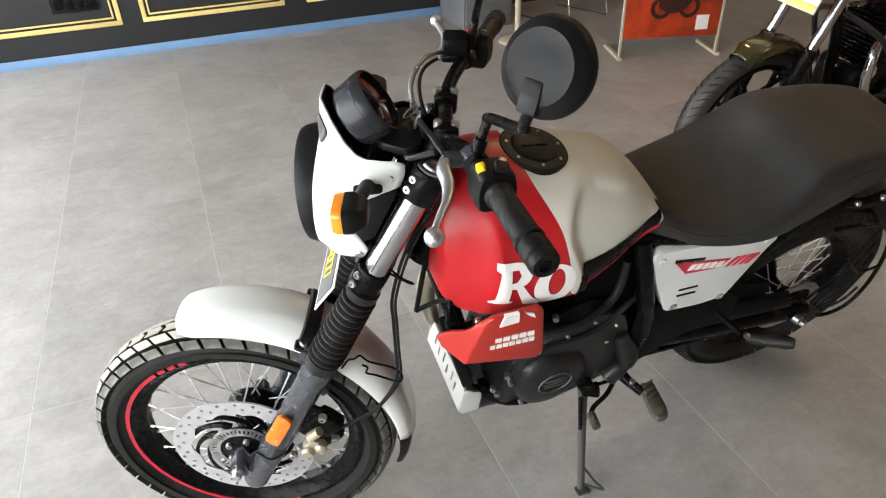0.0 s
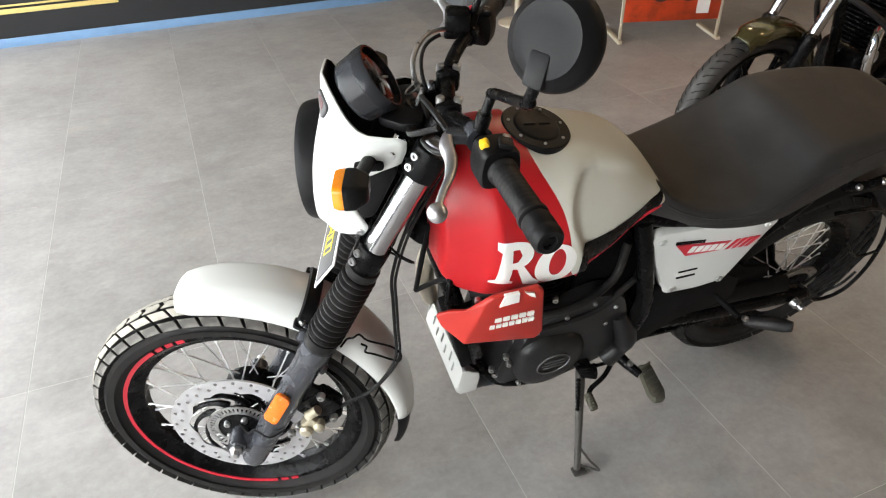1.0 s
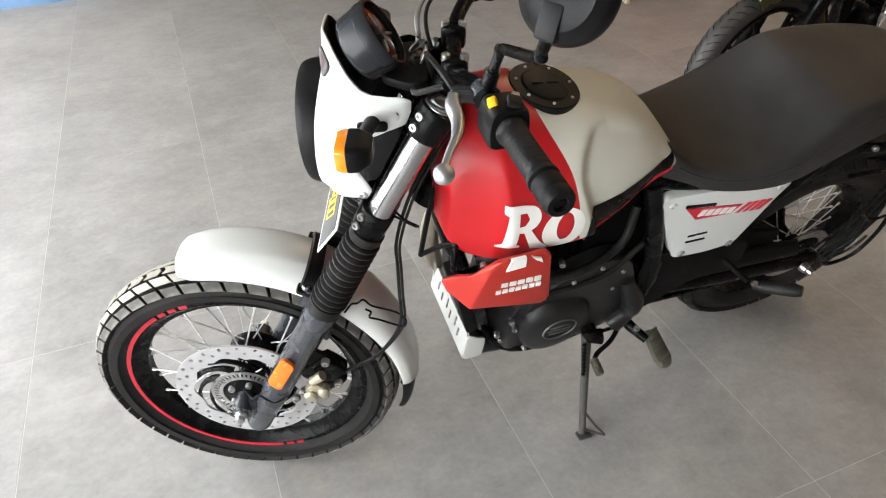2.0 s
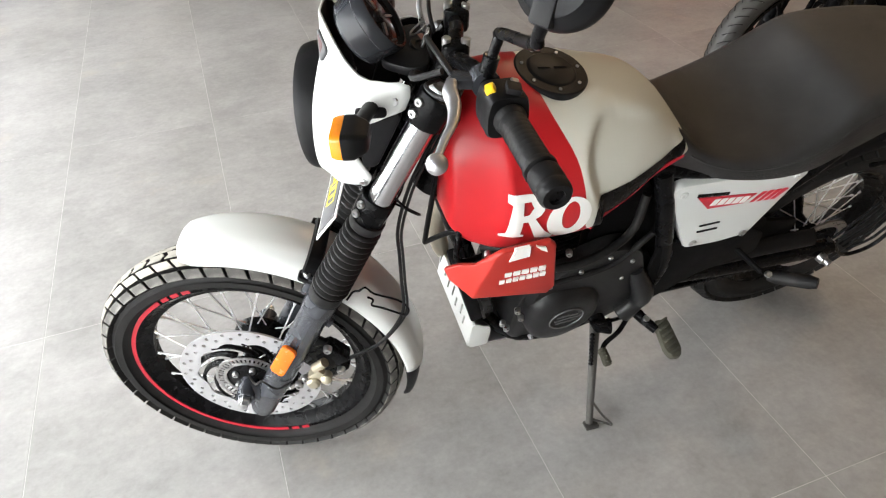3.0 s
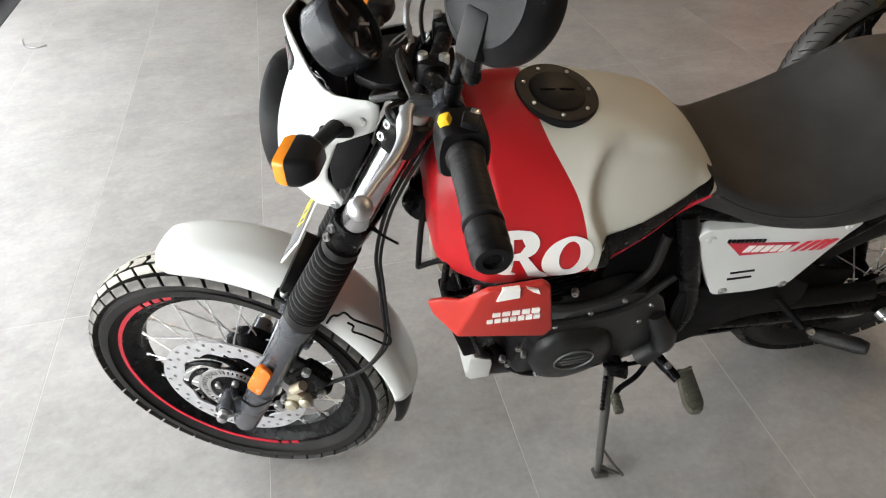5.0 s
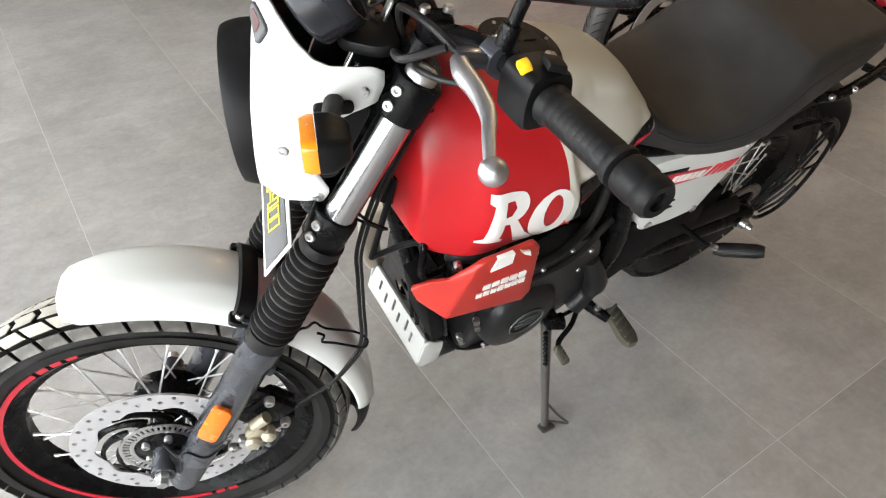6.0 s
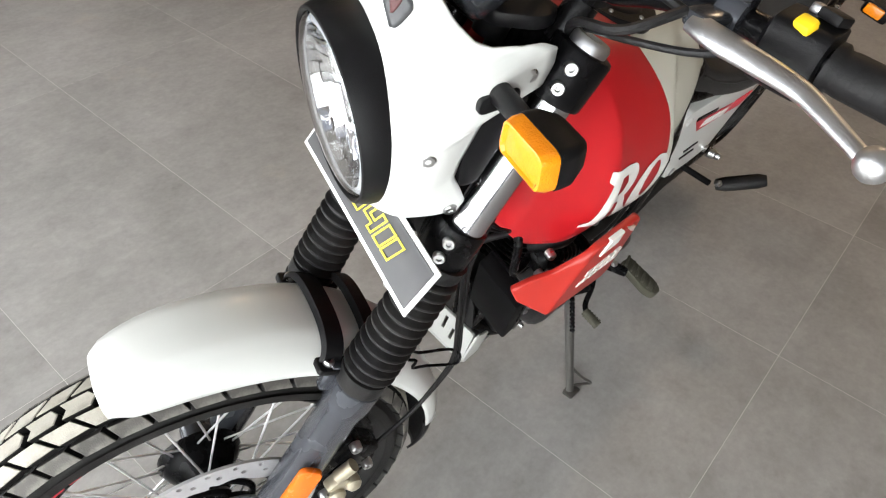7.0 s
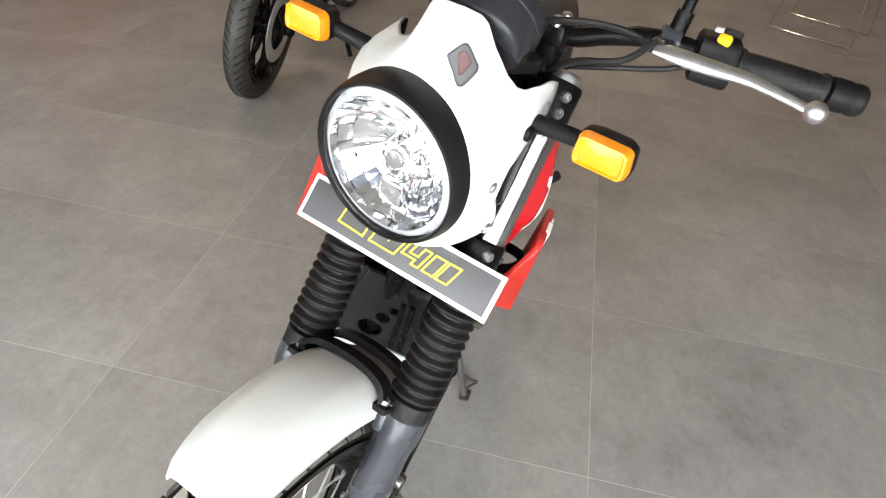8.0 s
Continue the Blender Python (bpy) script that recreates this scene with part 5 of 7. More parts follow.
# filler cap
cap_n = Vector((0.16, 0, 1)).normalized()
mc_ = axis_to((0.592, 0.002, 1.0058), cap_n)
bm = bmesh.new()
lathe(bm, [(0.062, -0.020), (0.062, 0.0005), (0.060, 0.0025), (0.042, 0.0025), (0.040, 0.0045), (0.037, 0.0058), (0.001, 0.0064)], 56, mc_)
capo = P("filler_cap", bm, M_PLAST, label="flush black fuel filler cap")
for i in range(7):
    a = 2 * math.pi * i / 7 + 0.3
    bm = bmesh.new()
    bolt(bm, mc_ @ Vector((0.050 * math.cos(a), 0.050 * math.sin(a), 0.0025)), cap_n, 0.0029, 0.0022)
    part("cap_screw", bm, M_STEEL, capo)
for dy in (-0.014, 0.016):
    bm = bmesh.new()
    box(bm, (0.022, 0.003, 0.003), mc_ @ Matrix.Translation((0.0, dy, 0.0068)) @ Matrix.Rotation(radians(90), 4, "Z"), 0.001)
    part("cap_slot", bm, M_PLAST, capo)


# ---- seat
def seat_section(x):
    xs_ = [0.805, 0.83, 0.88, 0.96, 1.05, 1.12, 1.18, 1.30, 1.42, 1.50, 1.53]
    top = [0.910, 0.892, 0.849, 0.828, 0.844, 0.884, 0.930, 0.935, 0.922, 0.905, 0.875]
    bot = [0.835, 0.812, 0.795, 0.785, 0.782, 0.785, 0.795, 0.828, 0.848, 0.850, 0.850]
    hw = [0.060, 0.085, 0.112, 0.142, 0.158, 0.158, 0.150, 0.138, 0.125, 0.10, 0.07]
    return [curve(x, xs_, v) for v in (top, bot, hw)]


rings = []
for i in range(49):
    x = 0.805 + (1.53 - 0.805) * i / 48
    zt, zb, w = seat_section(x)
    ring = []
    for q, k in ((-1.0, 0.0), (-1.02, 0.20), (-1.015, 0.46), (-0.985, 0.68), (-0.945, 0.83), (-0.895, 0.915), (-0.81, 0.962), (-0.5, 0.99), (-0.2, 1.0)):
        ring.append(Vector((x, w * q, zb + (zt - zb) * k)))
    ring.append(Vector((x, 0, zt)))
    ring += [Vector((p.x, -p.y, p.z)) for p in reversed(ring[:-1])]
    rings.append(ring)
bm = bmesh.new()
skin(bm, rings)
seat = P("seat", bm, M_SEAT, label="long black vinyl two-level seat", sharp=50)
for s in (-1, 1):
    bm = bmesh.new()
    pts = []
    for i in range(25):
        x = 0.86 + 0.64 * i / 24
        zt, zb, w = seat_section(x)
        pts.append((x, s * w * 0.992, zb + (zt - zb) * 0.60))
    tube(bm, pts, 0.0022, 6)
    part("seat_seam", bm, M_SEAT, seat)

# ---- side panels
for s in (-1, 1):
    outl = rounded([(0.838, 0.752), (0.852, 0.776), (1.116, 0.782), (1.130, 0.768), (1.120, 0.744), (1.064, 0.598), (1.0, 0.585), (0.922, 0.581)], 0.012)
    bm = bmesh.new()
    verts = []
    rings = []
    cx, cz = 0.98, 0.71
    for k, off in ((1.0, -0.020), (1.0, -0.004), (0.985, 0.0), (0.93, 0.0015), (0.4, 0.003), (0.02, 0.0035)):
        ring = []
        for x, z in outl:
            xx, zz = cx + (x - cx) * k, cz + (z - cz) * k
            ring.append(Vector((xx, s * (0.120 + 0.105 * (xx - 0.84) + 0.10 * max(0, 0.70 - zz) + off), zz)))
        rings.append(ring)
    skin(bm, rings)
    pan = P("side_panel", bm, M_WHITE, label="white side panel with red and black lettering bars", sharp=30)

    def on_panel(x, z, lift=0.0045):
        return Vector((x, s * (0.120 + 0.105 * (x - 0.84) + 0.10 * max(0, 0.70 - z) + lift), z))

    def panel_film(name, poly, material, lift=0.0045):
        bm = bmesh.new()
        ring = [on_panel(x, z, lift) for x, z in poly]
        ring2 = [on_panel(x, z, lift - 0.003) for x, z in poly]
        skin(bm, [ring2, ring])
        return part(name, bm, material, pan)

    panel_film("red_flash", [(0.899, 0.739), (1.031, 0.728), (1.012, 0.702), (0.934, 0.700)], M_RDECAL)
    for i in range(5):
        x = 0.936 + 0.0165 * i
        z = 0.7215 - 0.0012 * i
        panel_film("pale_bar", [(x + 0.004, z + 0.0075), (x + 0.0165, z + 0.0070), (x + 0.0105, z - 0.0115), (x - 0.002, z - 0.0110)], M_DECAL, 0.0055)
    for i, x in enumerate((1.044, 1.060, 1.076, 1.091)):
        panel_film("red_bar", [(x, 0.729), (x + 0.0095, 0.729), (x - 0.009, 0.701), (x - 0.0185, 0.701)], M_RDECAL)
    for i in range(9):
        x = 0.897 + 0.0078 * i
        z = 0.745 - 0.0006 * i
        panel_film("dark_bar", [(x, z + 0.0042), (x + 0.0056, z + 0.0040), (x + 0.0056, z - 0.0042), (x, z - 0.0040)], M_BLACK)
    for z in (0.652, 0.634):
        panel_film("vent_slot", [(0.934 , z), (0.978, z + 0.004), (0.979, z), (0.935, z - 0.004)], M_BLACK)
    for x, z in ((0.866, 0.752), (1.104, 0.764), (0.938, 0.596), (1.050, 0.604)):
        bm = bmesh.new()
        bolt(bm, on_panel(x, z, 0.002), (0, s, 0), 0.0085, 0.003)
        part("panel_screw", bm, M_WHITE if z > 0.7 else M_STEEL, pan)

# ---- engine guards
for s in (-1, 1):
    pt = {k: Vector((x, s * y, z)) for k, (x, y, z) in dict(A=(0.377, 0.137, 0.727), A2=(0.385, 0.150, 0.706), B=(0.398, 0.150, 0.746), C=(0.424, 0.162, 0.752), D=(0.450, 0.183, 0.797), D2=(0.462, 0.187, 0.806), E=(0.545, 0.191, 0.813), E2=(0.557, 0.193, 0.800), K=(0.578, 0.197, 0.672), K2=(0.566, 0.197, 0.652), G=(0.418, 0.187, 0.684)).items()}
    bm = bmesh.new()
    vv = {k: bm.verts.new(p) for k, p in pt.items()}
    bm.faces.new([vv[k] for k in "A B C D G A2".split()])
    bm.faces.new([vv[k] for k in "D D2 E E2 K K2 G".split()])
    if s < 0:
        bmesh.ops.reverse_faces(bm, faces=bm.faces)
    gd_ = part("engine_guard", bm, M_REDP, bike, "red plastic engine guard with white lettering bars", 20, recalc=False)
    sol = gd_.modifiers.new("thickness", "SOLIDIFY")
    sol.thickness, sol.offset = 0.012, -1
    bev = gd_.modifiers.new("edges", "BEVEL")
    bev.width, bev.segments = 0.004, 3
    g_n = (pt["E"] - pt["D"]).cross(pt["K"] - pt["D"]).normalized()
    g_n = g_n if g_n.y * s > 0 else -g_n

    def gp(x, z):
        q = Vector((x - 0.012, 0, z + 0.014))
        q.y = pt["D"].y - (g_n.x * (q.x - pt["D"].x) + g_n.z * (q.z - pt["D"].z)) / g_n.y
        return q + Vector((0, s * 0.0030, 0))

    for poly in ([(0.487, 0.766), (0.522, 0.772), (0.520, 0.797), (0.494, 0.795)], [(0.530, 0.796), (0.548, 0.790), (0.553, 0.776), (0.540, 0.785)]):
        bm = bmesh.new()
        skin(bm, [[gp(x, z) - Vector((0, s * 0.006, 0)) for x, z in poly], [gp(x, z) + Vector((0, s * 0.001, 0)) for x, z in poly]])
        part("pale_mark", bm, M_DECAL, gd_)
    for row, (z, n, x0) in enumerate(((0.727, 5, 0.484), (0.708, 7, 0.476))):
        for i in range(n):
            x = x0 + i * (0.0155 if row == 0 else 0.0125)
            w = 0.0120 if row == 0 else 0.0095
            poly = [(x, z - 0.006 + i * 0.0006), (x + w, z - 0.006 + i * 0.0006), (x + w, z + 0.005 + i * 0.0006), (x, z + 0.005 + i * 0.0006)]
            bm = bmesh.new()
            skin(bm, [[gp(a, b) - Vector((0, s * 0.006, 0)) for a, b in poly], [gp(a, b) + Vector((0, s * 0.001, 0)) for a, b in poly]])
            part("letter_bar", bm, M_DECAL, gd_)
    bm = bmesh.new()
    tube(bm, [(0.47, s * 0.13, 0.70), (0.49, s * 0.172, 0.715), (0.52, s * 0.175, 0.72), (0.56, s * 0.10, 0.70)], 0.009, 10, smooth=5)
    part("guard_tube", bm, M_BLACK, gd_)

# ---- frame
for nm, pts, r in (("main_tube", [(0.40, 0, 0.90), (0.52, 0, 0.86), (0.75, 0, 0.80), (0.86, 0, 0.72), (0.90, 0, 0.50), (0.92, 0, 0.36)], 0.022),
                   ("down_tube", [(0.395, 0, 0.86), (0.44, 0, 0.70), (0.50, 0, 0.50), (0.535, 0, 0.36)], 0.019)):
    bm = bmesh.new()
    tube(bm, pts, r, 14, smooth=6)
    P(nm, bm, M_BLACK)
bm = bmesh.new()
tube(bm, [(0.395, 0, 0.80), (0.448, 0, 0.93)], 0.034, 20)
P("head_tube", bm, M_BLACK)
for s in (-1, 1):
    for nm, pts, r in (("seat_rail", [(0.80, s * 0.085, 0.800), (0.95, s * 0.118, 0.790), (1.15, s * 0.125, 0.792), (1.35, s * 0.112, 0.835), (1.50, s * 0.095, 0.850)], 0.013),
                       ("rear_stay", [(0.90, s * 0.105, 0.52), (1.02, s * 0.118, 0.60), (1.16, s * 0.122, 0.70), (1.27, s * 0.115, 0.81)], 0.012),
                       ("frame_leg", [(0.820, s * 0.095, 0.80), (0.848, s * 0.115, 0.70), (0.895, s * 0.122, 0.55), (0.905, s * 0.118, 0.45), (0.885, s * 0.115, 0.36)], 0.019),
                       ("swing_arm", [(0.93, s * 0.095, 0.40), (1.15, s * 0.10, 0.365), (1.40, s * 0.105, 0.335), (1.49, s * 0.105, 0.325)], 0.023),
                       ("lower_rail", [(0.53, s * 0.05, 0.36), (0.60, s * 0.10, 0.31), (0.75, s * 0.11, 0.31), (0.90, s * 0.10, 0.36)], 0.014)):
        bm = bmesh.new()
        tube(bm, pts, r, 12, smooth=5)
        P(nm, bm, M_BLACK)
    # exposed casting behind the engine
    bm = bmesh.new()
    tube(bm, [(0.835, s * 0.125, 0.52), (0.865, s * 0.145, 0.45), (0.870, s * 0.14, 0.40), (0.845, s * 0.135, 0.355)], [0.018, 0.026, 0.021, 0.028], 12, smooth=5)
    P("peg_bracket", bm, M_SATIN)
    # rider pegs
    bm = bmesh.new()
    tube(bm, [(0.872, s * 0.12, 0.350), (0.892, s * 0.160, 0.340), (0.910, s * 0.200, 0.338)], [0.015, 0.013, 0.011], 12)
    peg = P("foot_peg", bm, M_BLACK, label="folding foot peg with worn rubber top")
    bm = bmesh.new()
    mpg = Matrix.Translation((0.924, s * 0.226, 0.338)) @ Matrix.Rotation(radians(s * 8), 4, "Z")
    plate(bm, rounded([(-0.017, -0.046), (0.017, -0.046), (0.021, 0.03), (0.012, 0.052), (-0.012, 0.052), (-0.021, 0.03)] if s > 0 else [(-0.017, 0.046), (0.017, 0.046), (0.021, -0.03), (0.012, -0.052), (-0.012, -0.052), (-0.021, -0.03)], 0.008), 0.020, mpg, 0.004)
    part("peg_rubber", bm, M_TAN, peg, "worn tan peg rubber")
    for i in range(6):
        bm = bmesh.new()
        box(bm, (0.032, 0.006, 0.006), mpg @ Matrix.Translation((0, -0.04 + 0.016 * i, 0.0115)) @ Matrix.Rotation(radians(25), 4, "Z"), 0.002)
        part("peg_rib", bm, M_TAN, peg)
    bm = bmesh.new()
    bolt(bm, (0.895, s * 0.170, 0.350), (0, s * 0.3, 1), 0.008, 0.006)
    part("peg_bolt", bm, M_STEEL, peg)
    # passenger pegs; the wide plate is added to fill the dark space behind
    bm = bmesh.new()
    plate(bm, rounded([(0.86, 0.60), (1.06, 0.605), (1.15, 0.545), (1.165, 0.470), (1.12, 0.455), (1.02, 0.440), (0.91, 0.37), (0.87, 0.45)], 0.02), 0.010, Matrix.Translation((0, s * 0.130, 0)) @ Matrix.Rotation(radians(90), 4, "X"), 0.002)
    tube(bm, [(1.10, s * 0.132, 0.500), (1.128, s * 0.200, 0.488)], [0.007, 0.007], 10)
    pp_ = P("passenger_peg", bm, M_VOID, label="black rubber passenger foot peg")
    bm = bmesh.new()
    tube(bm, [(1.135, s * 0.212, 0.490), (1.146, s * 0.226, 0.498), (1.180, s * 0.272, 0.530), (1.188, s * 0.284, 0.538)], [0.012, 0.016, 0.016, 0.012], 12, flat=0.75)
    part("peg_rubber", bm, M_RUBBER, pp_)
    bm = bmesh.new()
    bolt(bm, (1.130, s * 0.214, 0.500), (-0.3, s * 0.6, 0.7), 0.0075, 0.006)
    part("peg_bolt", bm, M_STEEL, pp_)

# ---- engine
bm = bmesh.new()
out = [(0.56, 0.34), (0.60, 0.29), (0.80, 0.28), (0.90, 0.34), (0.92, 0.46), (0.86, 0.56), (0.70, 0.56), (0.58, 0.50)]
plate(bm, rounded(out, 0.03), 0.22, Matrix.Rotation(radians(90), 4, "X"), 0.012)
eng = P("crankcase", bm, M_SATIN, label="black painted engine crankcase")
for s in (-1, 1):
    bm = bmesh.new()
    out = rounded([(0.582, 0.43), (0.604, 0.365), (0.66, 0.340), (0.735, 0.362), (0.768, 0.44), (0.735, 0.515), (0.64, 0.532), (0.592, 0.50)], 0.045, 6)
    cx, cz = 0.672, 0.425
    rings = []
    for k, yo in ((1.02, 0.105), (1.0, 0.128), (0.96, 0.142), (0.86, 0.152), (0.70, 0.158), (0.4, 0.161), (0.02, 0.162)):
        rings.append([Vector((cx + (x - cx) * k, s * yo, cz + (z - cz) * k)) for x, z in out])
    skin(bm, rings)
    cov = part("crankcase_cover", bm, M_SATIN, eng, "smooth black engine side cover", sharp=50)
    bm = bmesh.new()
    out2 = rounded([(0.585, 0.47), (0.605, 0.555), (0.67, 0.600), (0.75, 0.630), (0.825, 0.605), (0.855, 0.53), (0.880, 0.45), (0.868, 0.36), (0.79, 0.325), (0.66, 0.335), (0.595, 0.39)], 0.03, 5)
    rings = []
    for k, yo in ((1.02, 0.09), (1.0, 0.122), (0.975, 0.129), (0.90, 0.131), (0.5, 0.134), (0.02, 0.135)):
        rings.append([Vector((0.735 + (x - 0.735) * k, s * yo, 0.46 + (z - 0.46) * k)) for x, z in out2])
    skin(bm, rings)
    part("sprocket_cover", bm, M_SATIN, eng)
    # logo disc: oval rim with plain bars
    ml = axis_to((0.668, s * 0.1625, 0.452), (0, s, 0.05))
    bm = bmesh.new()
    tube(bm, [ml @ Vector((0.040 * math.cos(a), 0.033 * math.sin(a), 0.0)) for a in np.linspace(0, 2 * math.pi, 33)[:-1]], 0.0022, 6, closed=True)
    part("cover_emblem", bm, M_EMBLEM, cov, "oval metal emblem ring")
    for i, (w, oy) in enumerate(((0.05, 0.011), (0.058, 0.0), (0.048, -0.011))):
        bm = bmesh.new()
        box(bm, (w, 0.0045, 0.003), ml @ Matrix.Translation((0, oy, 0)), 0.001)
        part("emblem_bar", bm, M_EMBLEM, cov)
    for x, z in ((0.747, 0.606), (0.799, 0.512), (0.808, 0.571), (0.686, 0.581), (0.622, 0.552), (0.849, 0.371), (0.862, 0.45), (0.615, 0.345), (0.70, 0.325)):
        bm = bmesh.new()
        bolt(bm, (x, s * 0.130, z), (0, s, 0), 0.0056, 0.006)
        part("engine_bolt", bm, M_STEEL, eng)
# cylinder with fins, forward-leaning a little
cyl = Vector((0.615, 0, 0.56))
cd = Vector((-0.12, 0, 1)).normalized()
bm = bmesh.new()
tube(bm, [cyl - cd * 0.03, cyl + cd * 0.17], 0.062, 28)
cyb = P("cylinder", bm, M_BLACK, label="finned black air-cooled cylinder")
for i in range(10):
    bm = bmesh.new()
    q = axis_to(cyl + cd * (0.005 + 0.0145 * i), cd)
    plate(bm, rounded([(-0.098, -0.092), (0.098, -0.092), (0.098, 0.092), (-0.098, 0.092)], 0.035), 0.0042, q, 0.001)
    part("cooling_fin", bm, M_BLACK, cyb)
bm = bmesh.new()
plate(bm, rounded([(-0.085, -0.10), (0.085, -0.10), (0.085, 0.10), (-0.085, 0.10)], 0.03), 0.055, axis_to(cyl + cd * 0.178, cd), 0.012)
part("rocker_cover", bm, M_BLACK, cyb)
M_MESH = mat("dark_grey_mesh_wire", (0.045, 0.045, 0.047), 0.4, vary=0.1, scale=60)
# oil cooler with mesh face on the left front
oc_y = Vector((0.004, -0.079, -0.026))
oc_z = Vector((-0.033, 0.0, 0.132))
oc_x = oc_y.cross(oc_z).normalized()
moc = Matrix((oc_x, oc_y.normalized(), oc_z.normalized())).transposed().to_4x4()
moc.translation = Vector((0.4535, -0.1095, 0.610)) - oc_x * 0.0
if oc_x.x > 0:
    moc = moc @ Matrix.Rotation(radians(180), 4, "Z")
bm = bmesh.new()
box(bm, (0.026, 0.084, 0.136), moc @ Matrix.Translation((0.014, 0, 0)), 0.004)
oc = P("oil_cooler", bm, M_VOID, label="black oil cooler with diamond mesh guard")
bm = bmesh.new()
for sy in (-1, 1):
    box(bm, (0.006, 0.005, 0.138), moc @ Matrix.Translation((-0.001, sy * 0.041, 0)), 0.001)
    box(bm, (0.006, 0.077, 0.005), moc @ Matrix.Translation((-0.001, 0, sy * 0.0665)), 0.001)
part("mesh_frame", bm, M_BLACK, oc)
for lean_ in (-1, 1):
    for i in range(22):
        c0_ = -0.115 + 0.0110 * i
        # clip each slanted wire to the frame
        t0 = max(-0.038, (-0.063 - c0_) / (lean_ * 0.62) if lean_ > 0 else (0.063 - c0_) / (lean_ * 0.62))
        t1 = min(0.038, (0.063 - c0_) / (lean_ * 0.62) if lean_ > 0 else (-0.063 - c0_) / (lean_ * 0.62))
        if t1 - t0 < 0.006:
            continue
        bm = bmesh.new()
        tube(bm, [(-0.002, t0, c0_ + lean_ * 0.62 * t0), (-0.002, t1, c0_ + lean_ * 0.62 * t1)], 0.0012, 5, moc)
        part("mesh_wire", bm, M_MESH, oc)
# coils and hoses near the head on the left
for pts, r in (([(0.47, -0.10, 0.71), (0.50, -0.13, 0.735), (0.55, -0.12, 0.74)], 0.013), ([(0.44, -0.07, 0.76), (0.50, -0.10, 0.70), (0.58, -0.11, 0.69)], 0.009), ([(0.56, -0.11, 0.60), (0.68, -0.135, 0.62), (0.78, -0.12, 0.66), (0.80, -0.10, 0.75)], 0.009), ([(0.60, -0.13, 0.56), (0.75, -0.135, 0.58), (0.84, -0.12, 0.64)], 0.007)):
    bm = bmesh.new()
    tube(bm, pts, r, 10, smooth=5)
    P("hose", bm, M_RUBBER)
bm = bmesh.new()
prof = []
for i in range(9):
    prof += [(0.011, 0.011 * i), (0.017, 0.011 * i + 0.004), (0.017, 0.011 * i + 0.007), (0.011, 0.011 * i + 0.0105)]
lathe(bm, prof, 16, axis_to((0.46, -0.125, 0.705), (0.75, -0.1, -0.25)))
P("damper_spring", bm, M_BLACK)
for q in ((0.445, -0.135, 0.665), (0.452, -0.14, 0.70), (0.462, -0.135, 0.735), (0.475, -0.14, 0.62), (0.561, -0.130, 0.486), (0.533, -0.128, 0.445), (0.548, -0.124, 0.41), (0.578, -0.124, 0.44), (0.645, -0.125, 0.655)):
    bm = bmesh.new()
    bolt(bm, q, (-0.4, -0.9, 0.1), 0.0070, 0.008)
    P("engine_bolt", bm, M_STEEL)
# bent black rod hanging in front of the tank
bm = bmesh.new()
tube(bm, [(0.396, -0.036, 0.86), (0.389, -0.030, 0.78), (0.386, -0.018, 0.665), (0.3866, -0.0154, 0.6466), (0.391, -0.022, 0.658), (0.4148, -0.058, 0.719), (0.440, -0.080, 0.740)], 0.0052, 10, smooth=3)
P("wire_bracket", bm, M_PLAST)
# intake body
bm = bmesh.new()
tube(bm, [(0.68, -0.02, 0.70), (0.76, -0.02, 0.72), (0.84, 0, 0.72)], [0.03, 0.035, 0.05], 16)
box(bm, (0.06, 0.10, 0.07), Matrix.Translation((0.735, -0.02, 0.70)), 0.01)
P("throttle_body", bm, M_BLACK)
bm = bmesh.new()
box(bm, (0.20, 0.20, 0.20), Matrix.Translation((0.97, 0, 0.68)), 0.02)
P("air_box", bm, M_PLAST)

# skid plate: white front with slots, rolled under, metal underside
bm = bmesh.new()
sk_out = rounded([(-0.104, 0.0), (-0.098, 0.074), (0.098, 0.074), (0.104, 0.0)], 0.006)
holes = []
for cx_, cy_, hl in ((-0.062, 0.034, 0.014), (-0.040, 0.046, 0.016), (-0.012, 0.034, 0.014), (0.012, 0.046, 0.016), (0.040, 0.034, 0.014), (0.066, 0.044, 0.014)):
    holes.append([(cx_ - 0.004, cy_ - hl), (cx_ + 0.003, cy_ - hl), (cx_ + 0.005, cy_ + hl), (cx_ - 0.002, cy_ + hl)])
MSK = Matrix.Translation((0.470, 0, 0.346)) @ Matrix(((0, 0.15, -0.989, 0), (1, 0, 0, 0), (0, 0.989, 0.15, 0), (0, 0, 0, 1)))
plate(bm, sk_out, 0.005, MSK, 0, holes=holes)
skid = P("skid_plate", bm, M_WHITE, label="white bash plate with slots under the engine")
bm = bmesh.new()
prof = [(0.4675, 0.347), (0.470, 0.334), (0.478, 0.325), (0.492, 0.320), (0.515, 0.318)]
skin(bm, [[Vector((x, -0.104, z)), Vector((x, 0.104, z)), Vector((x + 0.004, 0.104, z + 0.004)), Vector((x + 0.004, -0.104, z + 0.004))] for x, z in prof])
part("rolled_edge", bm, M_WHITE, skid)
for s in (-1, 1):
    bm = bmesh.new()
    poly = [(0.474, 0.420), (0.486, 0.424), (0.500, 0.410), (0.518, 0.402), (0.522, 0.380), (0.520, 0.322), (0.478, 0.324), (0.470, 0.345)]
    plate(bm, rounded(poly, 0.006), 0.005, Matrix.Translation((0, s * 0.1045, 0)) @ Matrix.Rotation(radians(90), 4, "X"), 0.001)
    part("skid_side", bm, M_WHITE, skid)
bm = bmesh.new()
